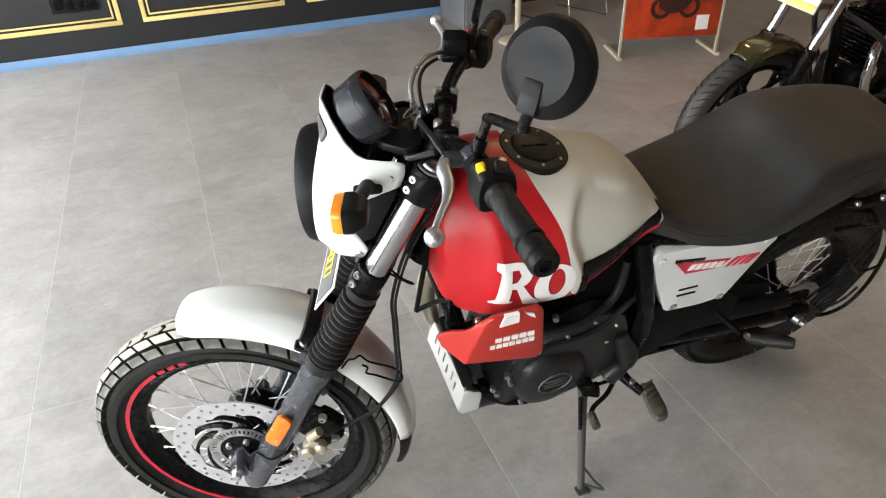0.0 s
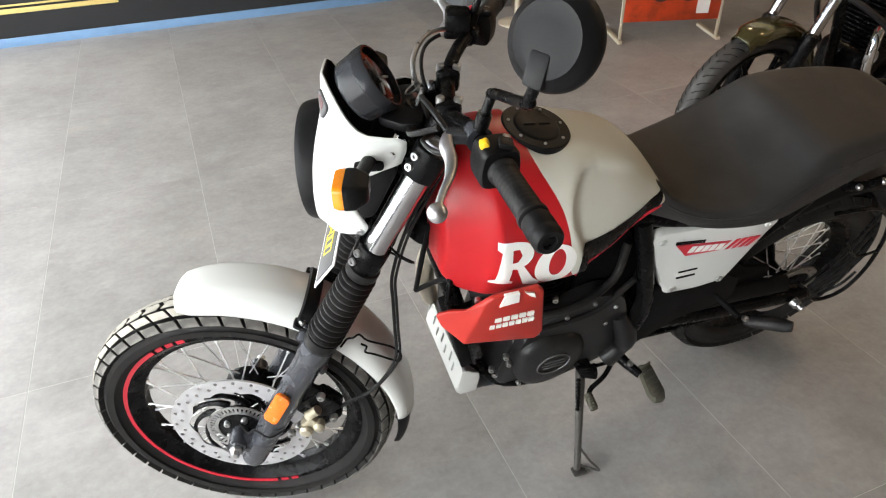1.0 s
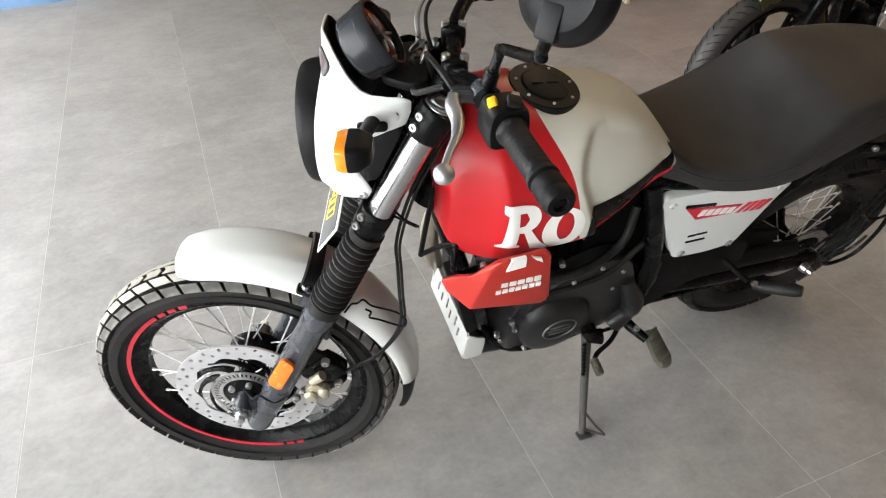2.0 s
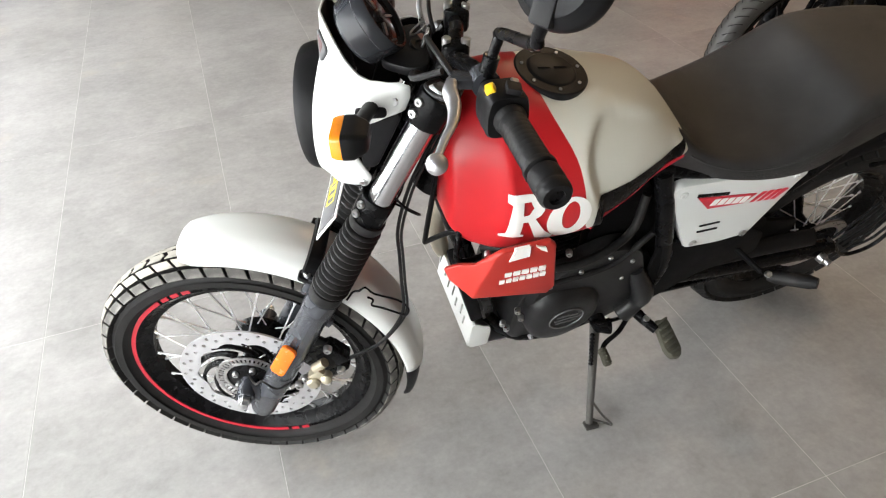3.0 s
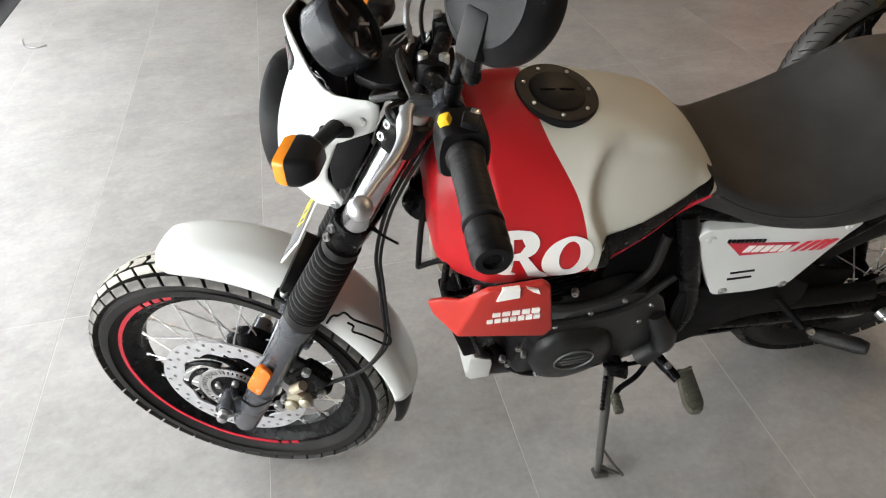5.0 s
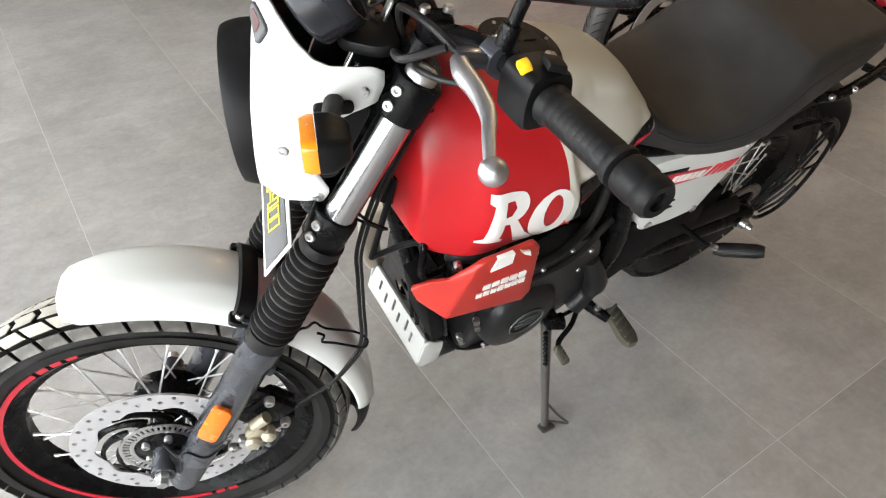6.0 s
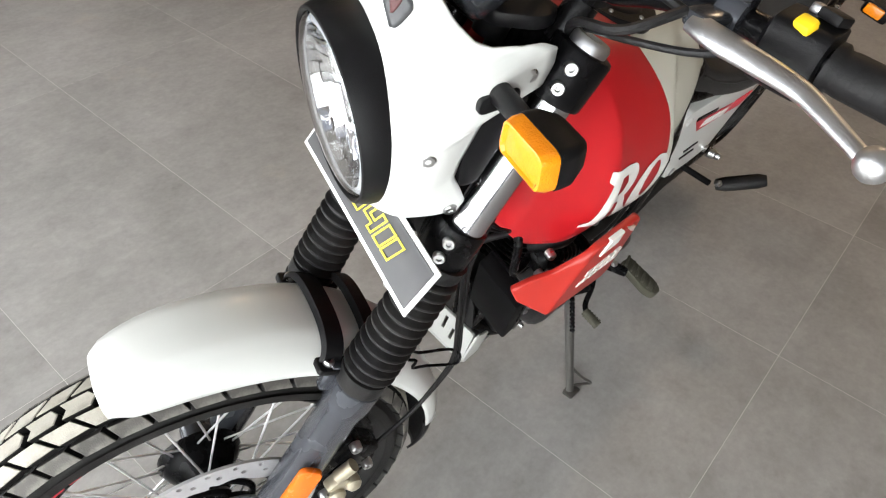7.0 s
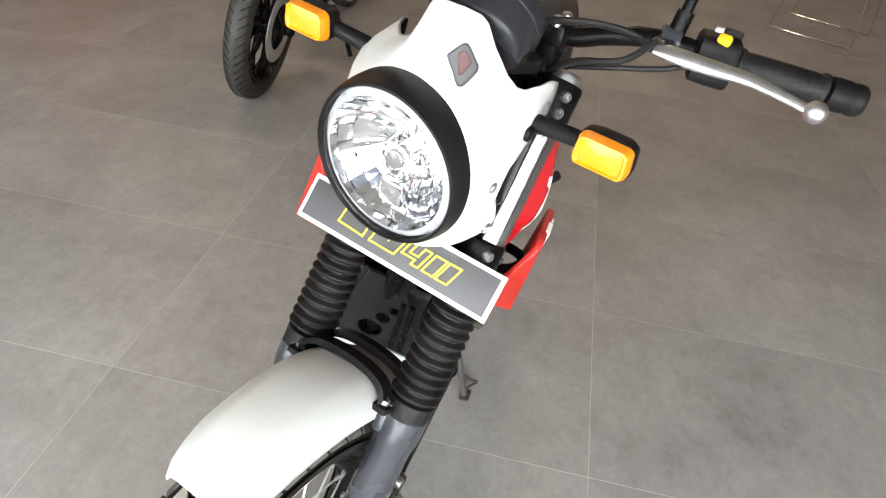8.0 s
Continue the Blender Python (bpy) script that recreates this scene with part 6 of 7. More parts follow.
box(bm, (0.17, 0.200, 0.004), Matrix.Translation((0.598, 0, 0.302)) @ Matrix.Rotation(radians(10), 4, "Y"), 0.001)
part("skid_underside", bm, M_ALU, skid)
# black perforated bracket rising from the skid plate to the frame
bm = bmesh.new()
MBK = Matrix.Translation((0.486, 0, 0.422)) @ Matrix(((0, -0.14, -0.990, 0), (1, 0, 0, 0), (0, 0.990, -0.14, 0), (0, 0, 0, 1)))
plate(bm, [(-0.088, 0.0), (-0.030, -0.004), (0.030, -0.004), (0.088, 0.0), (0.066, 0.07), (0.046, 0.185), (-0.020, 0.185), (-0.074, 0.07)], 0.004, MBK, 0, holes=[circle(0.006, 0.034, 0.024, 20), circle(-0.0085, 0.077, 0.0145, 16), circle(-0.022, 0.107, 0.010, 16)])
pb = P("perforated_bracket", bm, M_SATIN, label="black perforated steel bracket")
for x0_ in (-0.044, -0.062):
    bm = bmesh.new()
    tube(bm, [MBK @ Vector((x0_, 0.01, 0.004)), MBK @ Vector((x0_ + 0.012, 0.14, 0.004))], 0.005, 8)
    part("rib", bm, M_BLACK, pb)
bm = bmesh.new()
plate(bm, rounded([(0.484, 0.426), (0.462, 0.600), (0.485, 0.610), (0.530, 0.430)], 0.008), 0.004, Matrix.Translation((0, -0.086, 0)) @ Matrix.Rotation(radians(90), 4, "X"), 0.001)
part("bracket_side", bm, M_BLACK, pb)
# exhaust header, seen on the right
bm = bmesh.new()
tube(bm, [(0.56, 0.03, 0.68), (0.47, 0.07, 0.665), (0.452, 0.095, 0.60), (0.458, 0.105, 0.50), (0.50, 0.125, 0.38), (0.60, 0.13, 0.30), (0.85, 0.14, 0.30), (1.05, 0.17, 0.36)], 0.021, 14, smooth=6)
ex = P("exhaust_pipe", bm, mat("heat_tinted_steel", (0.46, 0.41, 0.32), 0.42, 0.45, vary=0.25, scale=18), label="heat-tinted steel exhaust pipe")
bm = bmesh.new()
tube(bm, [(1.02, 0.17, 0.35), (1.10, 0.185, 0.39), (1.30, 0.20, 0.45), (1.55, 0.215, 0.52), (1.60, 0.217, 0.535)], [0.025, 0.05, 0.055, 0.052, 0.035], 20)
part("silencer", bm, M_BLACK, ex, "matt black silencer")
bm = bmesh.new()
tube(bm, [(0.43, -0.07, 0.80), (0.415, -0.105, 0.76), (0.415, -0.118, 0.71), (0.47, -0.11, 0.70), (0.50, -0.09, 0.73)], 0.006, 10, smooth=5)
P("crash_bar", bm, M_BLACK)

# near-black panels, added to fill the dark space round the swing arm
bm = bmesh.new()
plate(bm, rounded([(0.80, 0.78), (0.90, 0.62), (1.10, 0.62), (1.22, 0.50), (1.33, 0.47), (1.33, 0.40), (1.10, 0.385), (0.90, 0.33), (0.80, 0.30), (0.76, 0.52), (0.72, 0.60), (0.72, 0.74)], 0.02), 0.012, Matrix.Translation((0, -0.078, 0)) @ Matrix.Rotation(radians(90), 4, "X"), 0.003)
P("dark_fill_panel", bm, M_VOID, label="near-black filler panel added round the swing arm")
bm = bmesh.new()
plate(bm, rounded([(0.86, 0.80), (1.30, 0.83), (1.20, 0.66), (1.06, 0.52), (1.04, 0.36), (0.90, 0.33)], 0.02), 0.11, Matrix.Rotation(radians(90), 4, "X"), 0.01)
P("dark_fill_block", bm, M_VOID, label="near-black filler block added ahead of the rear wheel")

# chain, rear mudguard, tail
bm = bmesh.new()
for i in range(60):
    t = i / 59
    box(bm, (0.011, 0.014, 0.012), Matrix.Translation((0.88 + 0.575 * t, -0.085, 0.395 - 0.015 * t + 0.006 * math.sin(math.pi * t))), 0.002, 1)
P("drive_chain", bm, M_BLACK, label="black drive chain")
bm = bmesh.new()
for i in range(60):
    t = i / 59
    box(bm, (0.011, 0.014, 0.012), Matrix.Translation((0.88 + 0.575 * t, -0.085, 0.315 - 0.035 * t - 0.010 * math.sin(math.pi * t))), 0.002, 1)
P("drive_chain", bm, M_BLACK, label="black drive chain")
bm = bmesh.new()
lathe(bm, [(0.07, -0.003), (0.094, -0.003), (0.094, 0.003), (0.07, 0.003)], 40, MWR @ Matrix.Translation((0, 0, -0.085)), loop=True)
P("rear_sprocket", bm, M_STEEL)
bm = bmesh.new()
tube(bm, [(0.98, -0.10, 0.435), (1.20, -0.105, 0.425), (1.40, -0.105, 0.40)], 0.022, 10, flat=0.35)
P("chain_guard", bm, M_PLAST)
shell("rear_mudguard", [[Vector((WB + 0.375 * math.sin(radians(a)) , 0.085 * math.sin(q * math.pi / 2), R_R + 0.01 + 0.385 * math.cos(radians(a)) - 0.03 * q * q)) for q in np.linspace(-1, 1, 11)] for a in np.linspace(-55, 75, 24)], M_PLAST, bike, "black plastic rear mudguard", 0.003)
bm = bmesh.new()
box(bm, (0.12, 0.11, 0.05), Matrix.Translation((1.58, 0, 0.825)) @ Matrix.Rotation(radians(-10), 4, "Y"), 0.015)
tail = P("tail_section", bm, M_PLAST, label="black tail with red rear lamp")
bm = bmesh.new()
lathe(bm, [(0.045, 0), (0.045, 0.012), (0.03, 0.020), (0.001, 0.022)], 28, axis_to((1.64, 0, 0.82), (1, 0, 0.1)))
part("rear_lamp", bm, M_RDECAL, tail)
for s in (-1, 1):
    bm = bmesh.new()
    tube(bm, [(1.30, s * 0.13, 0.80), (1.36, s * 0.145, 0.805), (1.50, s * 0.135, 0.830), (1.62, s * 0.09, 0.850), (1.65, 0, 0.855)], 0.011, 12, smooth=5)
    P("grab_rail", bm, M_BLACK)
    for q in ((1.32, 0.147, 0.808), (1.38, 0.153, 0.814)):
        bm = bmesh.new()
        bolt(bm, (q[0], s * q[1], q[2]), (0, s, 0.3), 0.007, 0.005)
        P("rail_bolt", bm, M_STEEL)
    bm = bmesh.new()
    tube(bm, [(1.50, s * 0.10, 0.80), (1.52, s * 0.16, 0.805), (1.53, s * 0.19, 0.808)], 0.009, 10)
    ri = P("rear_indicator", bm, M_PLAST, label="amber rear turn indicator")
    bm = bmesh.new()
    box(bm, (0.050, 0.062, 0.034), Matrix.Translation((1.525, s * 0.212, 0.800)), 0.01)
    part("housing", bm, M_PLAST, ri)
    bm = bmesh.new()
    box(bm, (0.010, 0.040, 0.022), Matrix.Translation((1.498, s * 0.208, 0.802)), 0.004)
    part("lens", bm, M_ORANGE, ri)
# wire guard over the rear wheel, left side
bm = bmesh.new()
tube(bm, [(1.40, -0.10, 0.655), (1.46, -0.115, 0.668), (1.53, -0.12, 0.652), (1.60, -0.12, 0.590), (1.65, -0.12, 0.49), (1.675, -0.12, 0.37), (1.65, -0.12, 0.285), (1.57, -0.115, 0.268), (1.50, -0.108, 0.335), (1.46, -0.10, 0.37)], 0.0055, 8, smooth=5)
guard_w = P("wire_wheel_guard", bm, M_BLACK, label="black wire guard beside the rear wheel")
for i in range(5):
    bm = bmesh.new()
    a0 = Vector((1.475 + 0.026 * i, -0.108, 0.368 - 0.022 * i))
    a1 = Vector((1.535 + 0.026 * i, -0.121, 0.650 - 0.052 * i - 0.004 * i * i))
    tube(bm, [a0, a0.lerp(a1, 0.5) + Vector((0.008, -0.006, 0)), a1], 0.0036, 6, smooth=4)
    part("bar", bm, M_BLACK, guard_w)
bm = bmesh.new()
tube(bm, [(1.49, -0.118, 0.55), (1.57, -0.124, 0.47), (1.655, -0.121, 0.46)], 0.004, 6, smooth=4)
part("bar", bm, M_BLACK, guard_w)
bm = bmesh.new()
lathe(bm, [(0.006, 0), (0.014, 0.002), (0.014, 0.018), (0.010, 0.022), (0.010, 0.034), (0.006, 0.036)], 14, axis_to((WB - 0.02, -0.128, R_R + 0.012), (0.3, -1, 0)))
P("rear_axle_nut", bm, M_STEEL)

# side stand
foot = Vector((0.7575, -0.287, 0.0775))
top_ = Vector((0.780, -0.140, 0.330))
bm = bmesh.new()
tube(bm, [top_, top_.lerp(foot, 0.55), foot + Vector((0, 0.004, 0.008))], [0.0125, 0.0100, 0.0090], 12)
st = P("side_stand", bm, M_STAND, label="dark steel side stand with wire foot loop")
bm = bmesh.new()
tube(bm, [foot + Vector((0.006, 0.036, 0.070)), foot + Vector((0.030, 0.004, 0.034)), foot + Vector((0.046, -0.016, 0.020)), foot + Vector((0.050, -0.020, 0.012)), foot + Vector((0.040, -0.012, 0.010)), foot + Vector((0.004, 0.008, 0.018))], 0.0032, 8, smooth=4)
part("foot_loop", bm, M_STAND, st)
bm = bmesh.new()
plate(bm, rounded([(-0.016, -0.013), (0.020, -0.015), (0.020, 0.015), (-0.016, 0.013)], 0.005), 0.006, Matrix.Translation(foot + Vector((0.002, 0, 0.001))) @ Matrix.Rotation(radians(-LEAN_A), 4, "X"), 0.001)
part("stand_foot", bm, M_STAND, st)
bm = bmesh.new()
prof = []
for i in range(9):
    prof += [(0.004, 0.010 * i), (0.0062, 0.010 * i + 0.004), (0.004, 0.010 * i + 0.008)]
lathe(bm, prof, 10, axis_to(top_ + Vector((-0.016, -0.02, 0.0)), (foot - top_)))
part("stand_spring", bm, M_BLACK, st)
bm = bmesh.new()
tube(bm, [(0.775, -0.115, 0.36), (0.79, -0.15, 0.335), (0.81, -0.155, 0.335)], 0.02, 12)
part("stand_bracket", bm, M_BLACK, st)
# gear lever
bm = bmesh.new()
tube(bm, [(0.865, -0.145, 0.335), (0.83, -0.17, 0.325), (0.79, -0.185, 0.315), (0.775, -0.20, 0.31)], 0.006, 10, smooth=4)
tube(bm, [(0.86, -0.145, 0.34), (0.80, -0.15, 0.35), (0.755, -0.15, 0.37)], 0.005, 8)
gl = P("gear_lever", bm, M_BLACK)
bm = bmesh.new()
tube(bm, [(0.776, -0.195, 0.31), (0.772, -0.235, 0.308)], 0.0095, 12)
for i in range(5):
    tube(bm, [(0.7755 - 0.0007 * i, -0.200 - 0.007 * i, 0.3098), (0.7752 - 0.0007 * i, -0.203 - 0.007 * i, 0.3097)], 0.0112, 12)
part("lever_rubber", bm, M_TAN, gl)

# ---------------------------------------------------------------- second motorcycle
second = thing("motorcycle", "black cruiser motorcycle with olive mudguard and alloy wheels", "motorcycle", pose(2.89, 2.90, 0.0, 9, 0, 2))


M_ROADTYRE = mat("dusty_road_tyre", (0.030, 0.0285, 0.026), 0.6, vary=0.2, scale=30, bump=0.1, bump_scale=400)


def Q(name, bm, material, parent=None, label=""):
    return part(name, bm, material, parent or second, label)


r2 = radians(20)
M2 = Matrix.Translation((0, 0, 0.335)) @ Matrix.Rotation(radians(6), 4, "Z") @ Matrix.Rotation(r2, 4, "Y")
for nm, c, R, w, rim in (("front", Vector((0, 0, 0.335)), 0.325, 0.10, 0.245), ("rear", Vector((1.40, 0, 0.315)), 0.315, 0.14, 0.222)):
    mw2 = Matrix.Translation(c) @ ALONG_Y
    bm = bmesh.new()
    lathe(bm, tyre_profile(R, w, rim), 80, mw2, loop=True)
    ty = Q(nm + "_tyre", bm, M_ROADTYRE, label="black road tyre with curved grooves")
    for i in range(56):
        for s in (-1, 1):
            a = 2 * math.pi * (i + (0.5 if s > 0 else 0)) / 56
            pts = []
            for k in range(6):
                t = k / 5
                aa = a + 0.10 * t
                h = s * w * (0.10 + 0.33 * t)
                r = R - 0.0015 - 0.022 * t ** 2.4
                pts.append(Vector((r * math.cos(aa), r * math.sin(aa), h)))
            bm = bmesh.new()
            tube(bm, pts, 0.0014, 5, mw2)
            part("tyre_groove", bm, M_BLACK, ty)
    bm = bmesh.new()
    f = w * 0.36
    lathe(bm, [(rim + 0.006, -f), (rim + 0.006, -f - 0.004), (rim - 0.006, -f - 0.004), (rim - 0.020, -f * 0.5), (rim - 0.026, 0), (rim - 0.020, f * 0.5), (rim - 0.006, f + 0.004), (rim + 0.006, f + 0.004), (rim + 0.006, f), (rim - 0.008, 0)], 64, mw2, loop=True)
    rm = Q(nm + "_rim", bm, M_BLACK, label="black alloy wheel")
    for i in range(7):
        a = 2 * math.pi * i / 7
        for d in (-0.09, 0.09):
            bm = bmesh.new()
            tube(bm, [(0.04 * math.cos(a), 0.04 * math.sin(a), 0.02 * (1 if d > 0 else -1)), (0.14 * math.cos(a + d), 0.14 * math.sin(a + d), 0.018 * (1 if d > 0 else -1)), ((rim - 0.02) * math.cos(a + d * 1.4), (rim - 0.02) * math.sin(a + d * 1.4), 0)], 0.011, 8, mw2)
            part("wheel_spoke", bm, M_BLACK, rm)
    bm = bmesh.new()
    lathe(bm, [(0.012, -0.07), (0.045, -0.05), (0.045, 0.05), (0.012, 0.07)], 28, mw2)
    part("hub", bm, M_BLACK, rm)
    bm = bmesh.new()
    lathe(bm, [(0.095, -0.002), (0.148, -0.002), (0.148, 0.002), (0.095, 0.002)], 56, mw2 @ Matrix.Translation((0, 0, -0.068)), loop=True)
    part("brake_disc", bm, M_DISC, rm)
shell("front_mudguard", fender_rings(-46, 62, 34, lambda t: 0.066 if t > 0.06 else 0.05, lambda t: 0.362 - (0.012 if t < 0.04 else 0), lambda t: 0.05), M_OLIVE, second, "glossy olive metallic front mudguard", 0.003, M2)
for s in (-1, 1):
    bm = bmesh.new()
    lathe(bm, [(0.0215, 0.0), (0.0215, 0.48)], 24, M2 @ Matrix.Translation((0.030, s * 0.10, 0.30)))
    Q("fork_tube", bm, M_FORKTUBE, label="polished chrome fork tube")
    bm = bmesh.new()
    lathe(bm, [(0.02, -0.03), (0.027, -0.02), (0.029, 0.27), (0.033, 0.28), (0.033, 0.34), (0.024, 0.35)], 24, M2 @ Matrix.Translation((0.030, s * 0.10, 0.0)))
    Q("fork_leg", bm, M_BLACK, label="black fork lower leg")
bm = bmesh.new()
box(bm, (0.012, 0.36, 0.16), M2 @ Matrix.Translation((-0.09, 0.085, 0.545)), 0.003)
nb = Q("display_board", bm, M_CARD, label="white display board with yellow edge and dark bars")
bm = bmesh.new()
box(bm, (0.004, 0.35, 0.028), M2 @ Matrix.Translation((-0.0985, 0.085, 0.482)), 0.001)
part("yellow_edge", bm, M_BOARDY, nb)
for i in range(8):
    bm = bmesh.new()
    box(bm, (0.003, 0.014 if i != 4 else 0.004, 0.030), M2 @ Matrix.Translation((-0.0975, 0.185 - 0.026 * i, 0.520)), 0)
    part("dark_bar", bm, M_BLACK, nb)
bm = bmesh.new()
plate(bm, rounded([(0.02, -0.12), (0.09, -0.12), (0.10, 0.0), (0.09, 0.12), (0.02, 0.12)], 0.02), 0.04, M2 @ Matrix.Translation((0, 0, 0.64)), 0.004)
Q("triple_clamp", bm, M_BLACK)
bm = bmesh.new()
lathe(bm, [(0.085, -0.05), (0.10, 0.0), (0.095, 0.02), (0.06, 0.035), (0.001, 0.04)], 36, M2 @ axis_to((0.0, 0, 0.76), (-0.9, 0, -0.42)))
Q("headlamp", bm, M_BLACK, label="round black headlamp")
bm = bmesh.new()
box(bm, (0.36, 0.24, 0.26), Matrix.Translation((0.66, 0, 0.40)), 0.05, 3)
en2 = Q("engine", bm, M_BLACK, label="black engine with round steel covers")
bm = bmesh.new()
tube(bm, [(0.60, 0, 0.50), (0.60, 0, 0.76)], 0.062, 24)
part("cylinder", bm, M_BLACK, en2)
for i in range(12):
    bm = bmesh.new()
    plate(bm, rounded([(-0.095, -0.095), (0.095, -0.095), (0.095, 0.095), (-0.095, 0.095)], 0.03), 0.005, Matrix.Translation((0.60, 0, 0.53 + 0.018 * i)), 0.001)
    part("cooling_fin", bm, M_BLACK, en2)
for q, r in (((0.50, -0.13, 0.52), 0.035), ((0.72, -0.13, 0.40), 0.09)):
    bm = bmesh.new()
    lathe(bm, [(r, 0), (r, 0.012), (r * 0.8, 0.018), (r * 0.7, 0.012), (r * 0.4, 0.020), (0.001, 0.022)], 32, axis_to(q, (0, -1, 0)))
    part("engine_cover", bm, M_ALU if r < 0.05 else M_BLACK, en2)
bm = bmesh.new()
tube(bm, [(0.30, 0, 0.86), (0.40, 0, 0.62), (0.47, 0, 0.40), (0.60, 0, 0.24), (0.90, 0, 0.26)], 0.022, 12, smooth=5)
Q("frame_tube", bm, M_BLACK)
bm = bmesh.new()
tube(bm, [(0.60, -0.06, 0.66), (0.50, -0.12, 0.60), (0.52, -0.15, 0.42), (0.75, -0.17, 0.28), (1.2, -0.18, 0.28), (1.6, -0.18, 0.34)], 0.021, 12, smooth=6)
Q("exhaust_pipe", bm, M_CHROME)
for s in (-1, 1):
    bm = bmesh.new()
    tube(bm, [(0.34, s * 0.03, 0.76), (0.44, s * 0.17, 0.68), (0.56, s * 0.21, 0.52), (0.60, s * 0.16, 0.40), (0.56, s * 0.05, 0.34)], 0.013, 10, smooth=6)
    Q("crash_bar", bm, M_SATIN, label="dark steel crash bar")
rings = []
for i in range(20):
    x = 0.36 + 0.50 * i / 19
    t = i / 19
    w = 0.13 * math.sin(math.pi * min(1, 0.12 + t * 0.9)) ** 0.6
    rings.append([Vector((x, w * math.sin(a), 0.88 - 0.06 * t + (0.10 if math.cos(a) > 0 else 0.075) * math.cos(a))) for a in np.linspace(0, 2 * math.pi, 25)[:-1]])
bm = bmesh.new()
skin(bm, rings)
Q("fuel_tank", bm, M_RED, label="red fuel tank")
rings = []
for i in range(20):
    x = 0.84 + 0.75 * i / 19
    zt = 0.78 + (0.07 if i > 10 else 0) * min(1, (i - 10) / 3)
    rings.append([Vector((x, 0.14 * q, zt - 0.02 * q ** 4)) for q in np.linspace(-1, 1, 9)] + [Vector((x, 0.13 * q, zt - 0.10)) for q in np.linspace(1, -1, 9)])
bm = bmesh.new()
skin(bm, rings)
Q("seat", bm, M_SEAT)
bm = bmesh.new()
tube(bm, [(0.46, -0.38, 1.03), (0.40, -0.25, 1.06), (0.34, -0.10, 0.98), (0.34, 0.10, 0.98), (0.40, 0.25, 1.06), (0.46, 0.38, 1.03)], 0.012, 12, smooth=5)
Q("handlebar", bm, M_BLACK)
shell("rear_mudguard", [[Vector((1.40 + 0.36 * math.sin(radians(a)), 0.09 * math.sin(q * math.pi / 2), 0.315 + 0.36 * math.cos(radians(a)) - 0.03 * q * q)) for q in np.linspace(-1, 1, 9)] for a in np.linspace(-60, 85, 20)], M_BLACK, second, "black rear mudguard", 0.003)
bm = bmesh.new()
tube(bm, [(0.62, -0.12, 0.26), (0.60, -0.22, 0.12), (0.585, -0.262, 0.046)], 0.012, 10)
Q("side_stand", bm, M_BLACK)

# ---------------------------------------------------------------- background things
# poster stand
ps = thing("poster_stand", "orange printed poster on a cream steel floor stand", "poster stand", pose(3.83, 4.49, 0.0, 0, 0, -17))
bm = bmesh.new()
box(bm, (0.65, 0.012, 1.28), pose(0, 0, 0.775), 0.002)
part("poster", bm, M_POSTER, ps, "orange poster with a dark printed picture")
for sx in (-1, 1):
    bm = bmesh.new()
    box(bm, (0.018, 0.018, 1.48), pose(sx * 0.335, 0, 0.74), 0.003)
    part("post", bm, M_CREAM, ps)
    bm = bmesh.new()
    box(bm, (0.03, 0.34, 0.022), pose(sx * 0.339, 0.13, 0.011), 0.003)
    part("foot", bm, M_CREAM, ps)
for cx_ in (-0.09, 0.10):
    bm = bmesh.new()
    lathe(bm, [(0.045, -0.002), (0.070, -0.002), (0.070, 0.002), (0.045, 0.002)], 28, pose(cx_, -0.009, 0.33, 90), loop=True)
    part("printed_ring", bm, M_POSTDARK, ps)
bm = bmesh.new()
plate(bm, rounded([(-0.11, 0.38), (-0.02, 0.34), (0.07, 0.36), (0.13, 0.44), (0.02, 0.50), (-0.10, 0.47)], 0.02), 0.004, pose(0, -0.010, -0.05, 90), 0)
part("printed_shape", bm, M_POSTDARK, ps)
bm = bmesh.new()
box(bm, (0.085, 0.004, 0.095), pose(0.205, -0.009, 0.225), 0)
part("white_square", bm, M_CARD, ps)

# steel cabinet and post near the wall
cb = thing("steel_cabinet", "dark grey steel cabinet against the wall", "cabinet", pose(3.06, 5.98, 0, 0, 0, 0))
bm = bmesh.new()
box(bm, (0.42, 0.50, 0.95), pose(0, 0, 0.475), 0.006)
part("body", bm, M_CABINET, cb)
bm = bmesh.new()
box(bm, (0.38, 0.012, 0.88), pose(0, -0.256, 0.48), 0.004)
part("door", bm, M_CABINET, cb)
po = thing("barrier_post", "cream painted post on a round base", "post", pose(3.10, 5.30, 0))
bm = bmesh.new()
lathe(bm, [(0.14, 0.0), (0.14, 0.008), (0.12, 0.018), (0.03, 0.024), (0.03, 0.03)], 36)
part("base", bm, M_CREAM, po)
bm = bmesh.new()
tube(bm, [(0, 0, 0.02), (0, 0, 0.95)], 0.022, 18)
part("pole", bm, M_CREAM, po)


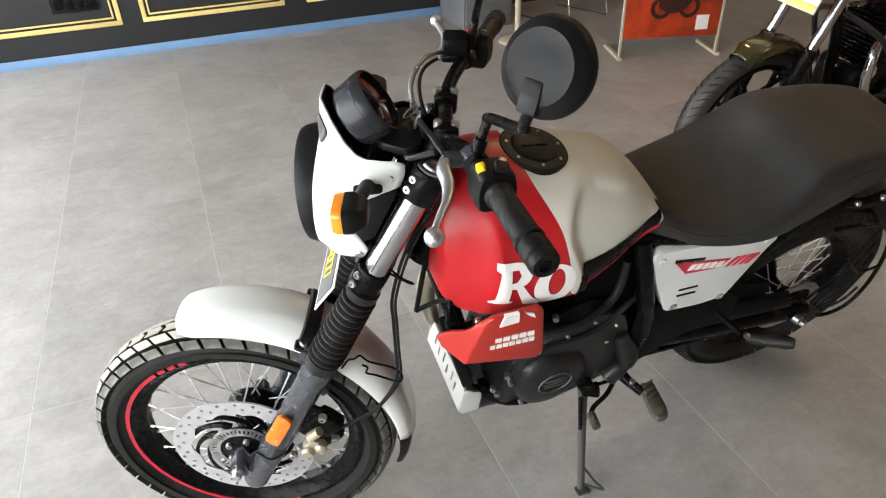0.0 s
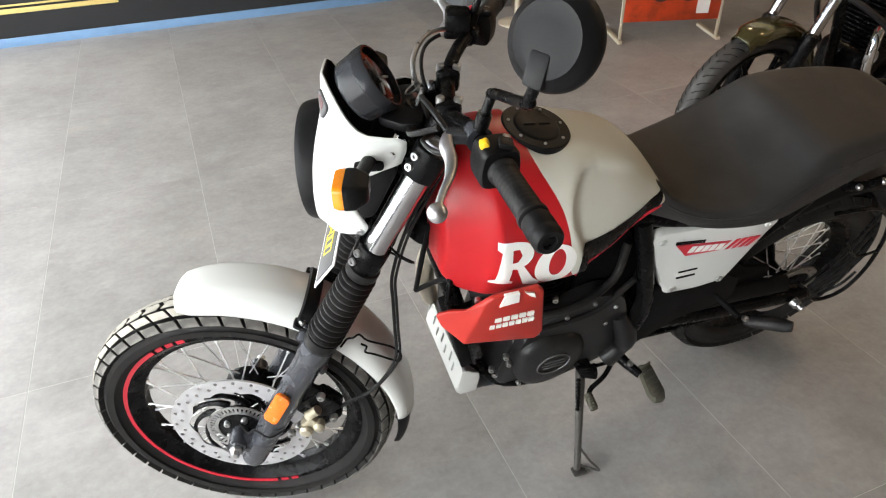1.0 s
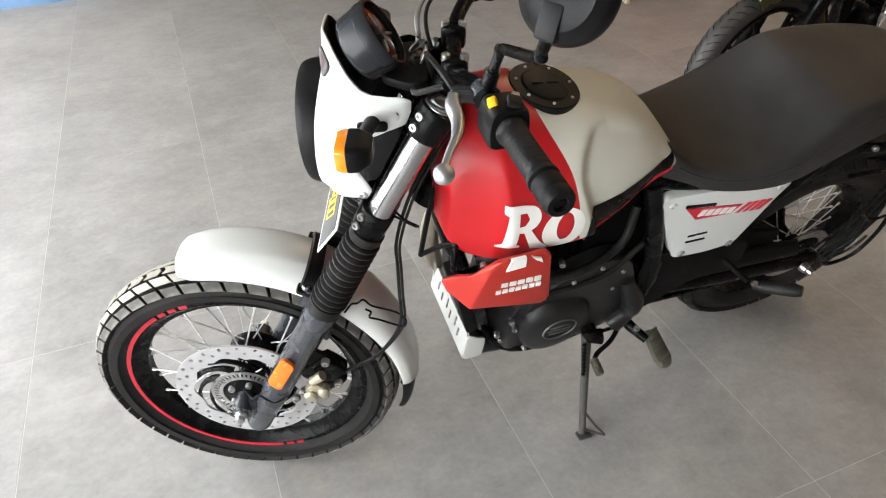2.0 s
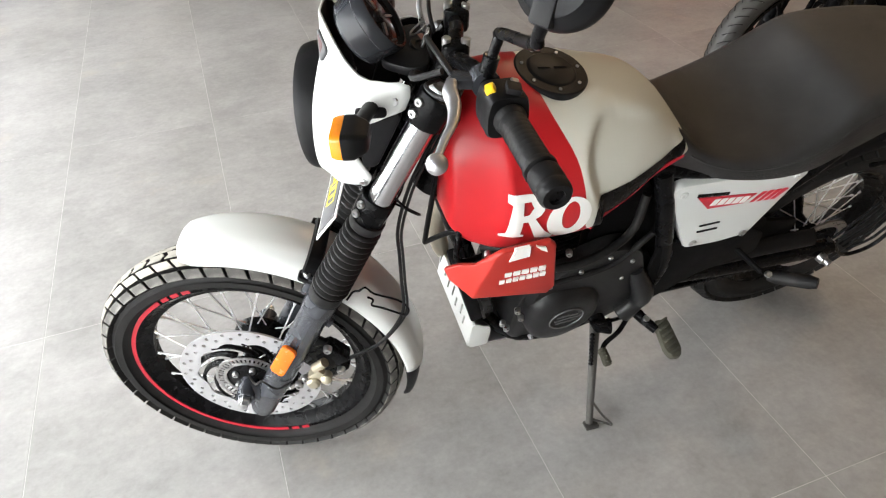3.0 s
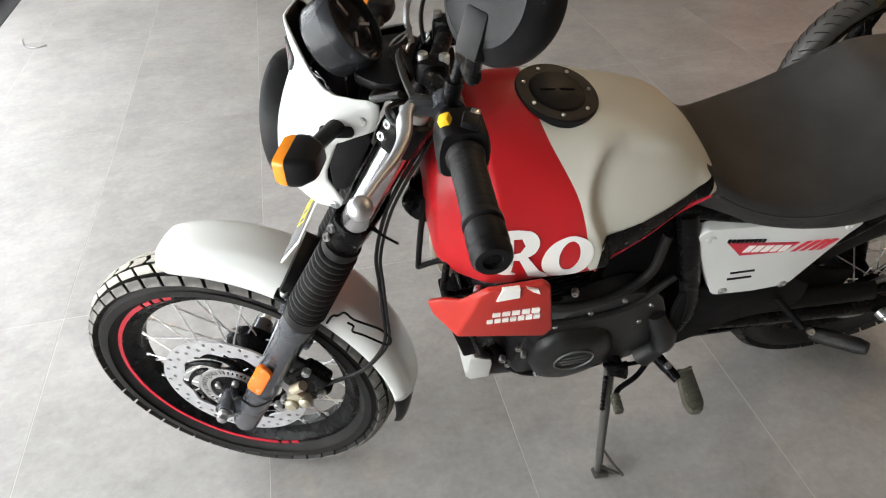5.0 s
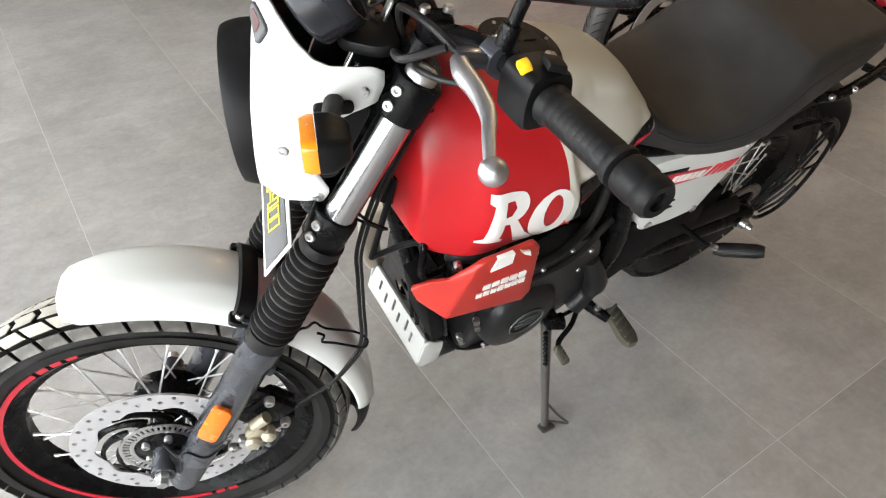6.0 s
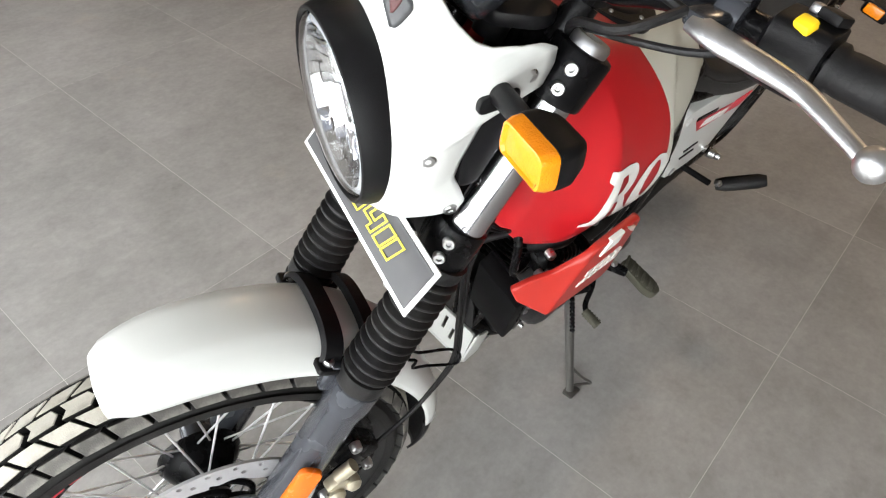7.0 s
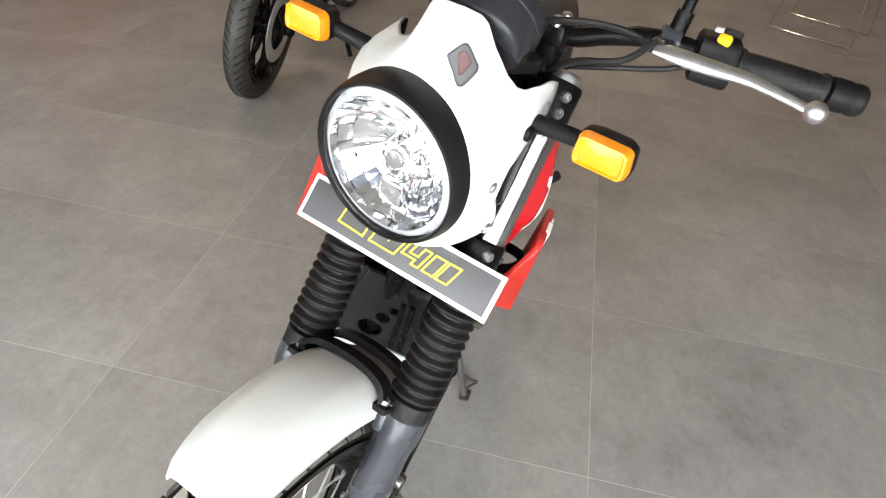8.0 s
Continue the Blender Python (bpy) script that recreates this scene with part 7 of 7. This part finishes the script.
# wire chairs far off
def wire_chair(m):
    t = thing("wire_chair", "bright steel wire chair on the tiled floor", "chair", m, group="wire chairs")
    for s in (-1, 1):
        bm = bmesh.new()
        tube(bm, [(-0.22, s * 0.22, 0.45), (-0.27, s * 0.24, 0.012), (0.27, s * 0.24, 0.012), (0.20, s * 0.22, 0.45)], 0.008, 8)
        part("leg_loop", bm, M_CHROME, t)
    for i in range(9):
        y = -0.2 + 0.05 * i
        bm = bmesh.new()
        tube(bm, [(-0.24, y, 0.46), (0.18, y, 0.43), (0.24, y, 0.52), (0.32, y, 0.85)], 0.004, 6, smooth=4)
        part("seat_wire", bm, M_CHROME, t)
    for x, z in ((-0.24, 0.46), (-0.05, 0.448), (0.16, 0.432), (0.32, 0.85)):
        bm = bmesh.new()
        tube(bm, [(x, -0.22, z), (x, 0.22, z)], 0.006, 8)
        part("cross_wire", bm, M_CHROME, t)
    return t


wire_chair(pose(5.35, -0.12, 0, 0, 0, 60))
wire_chair(pose(3.75, 5.75, 0, 0, 0, -70))

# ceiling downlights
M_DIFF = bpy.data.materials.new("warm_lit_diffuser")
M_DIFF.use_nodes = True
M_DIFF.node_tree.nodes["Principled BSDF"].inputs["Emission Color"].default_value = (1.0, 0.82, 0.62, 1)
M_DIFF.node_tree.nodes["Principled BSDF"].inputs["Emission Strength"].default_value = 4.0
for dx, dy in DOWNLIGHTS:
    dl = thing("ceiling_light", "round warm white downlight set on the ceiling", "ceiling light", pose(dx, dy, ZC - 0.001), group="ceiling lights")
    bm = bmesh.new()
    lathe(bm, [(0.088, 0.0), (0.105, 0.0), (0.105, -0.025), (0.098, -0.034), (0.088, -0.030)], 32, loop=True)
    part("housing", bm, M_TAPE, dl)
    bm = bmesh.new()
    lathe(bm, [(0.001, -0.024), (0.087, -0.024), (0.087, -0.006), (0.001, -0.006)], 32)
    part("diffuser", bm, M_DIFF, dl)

# loose cable end on the floor near the glazing
bm = bmesh.new()
tube(bm, [(-0.62, 5.04, 0.004), (-0.58, 4.93, 0.004), (-0.52, 4.88, 0.005), (-0.46, 4.90, 0.004)], 0.0028, 6, smooth=5)
tagged(part("loose_cable", bm, M_STEEL), "short loose end of grey cable on the floor", "cable")
bm = bmesh.new()
lathe(bm, [(0.022, 0.0), (0.034, 0.002), (0.034, 0.010), (0.022, 0.012)], 20, pose(-0.89, 4.17, 0.004), loop=True)
tagged(part("door_stop_ring", bm, M_STEEL), "small steel ring lying on the threshold", "ring")

# ---------------------------------------------------------------- floor tiles
def tile_mesh(depth):
    bm = bmesh.new()
    box(bm, (TX - 0.0015, depth - 0.0015, 0.008), I4, 0.0004, 1)
    me = bpy.data.meshes.new("floor_tile")
    bm.to_mesh(me)
    bm.free()
    me.materials.append(M_TILE)
    return me


whole_tile = tile_mesh(TY)
cut_y = Y0 + 4 * TY
cut_tile = tile_mesh(YN - 0.014 - cut_y)
for i in range(-2, 14):
    x = X0 + (i + 0.5) * TX
    if x - TX / 2 < XW - 0.1:
        continue
    for j in range(-5, 5):
        whole = j < 4
        y = Y0 + (j + 0.5) * TY if whole else (cut_y + YN - 0.014) / 2
        if y - TY / 2 < YS - 0.9:
            continue
        ob = new("floor_tile", whole_tile if whole else cut_tile)
        ob.parent = floor
        ob.matrix_basis = pose(x, y, -0.004)
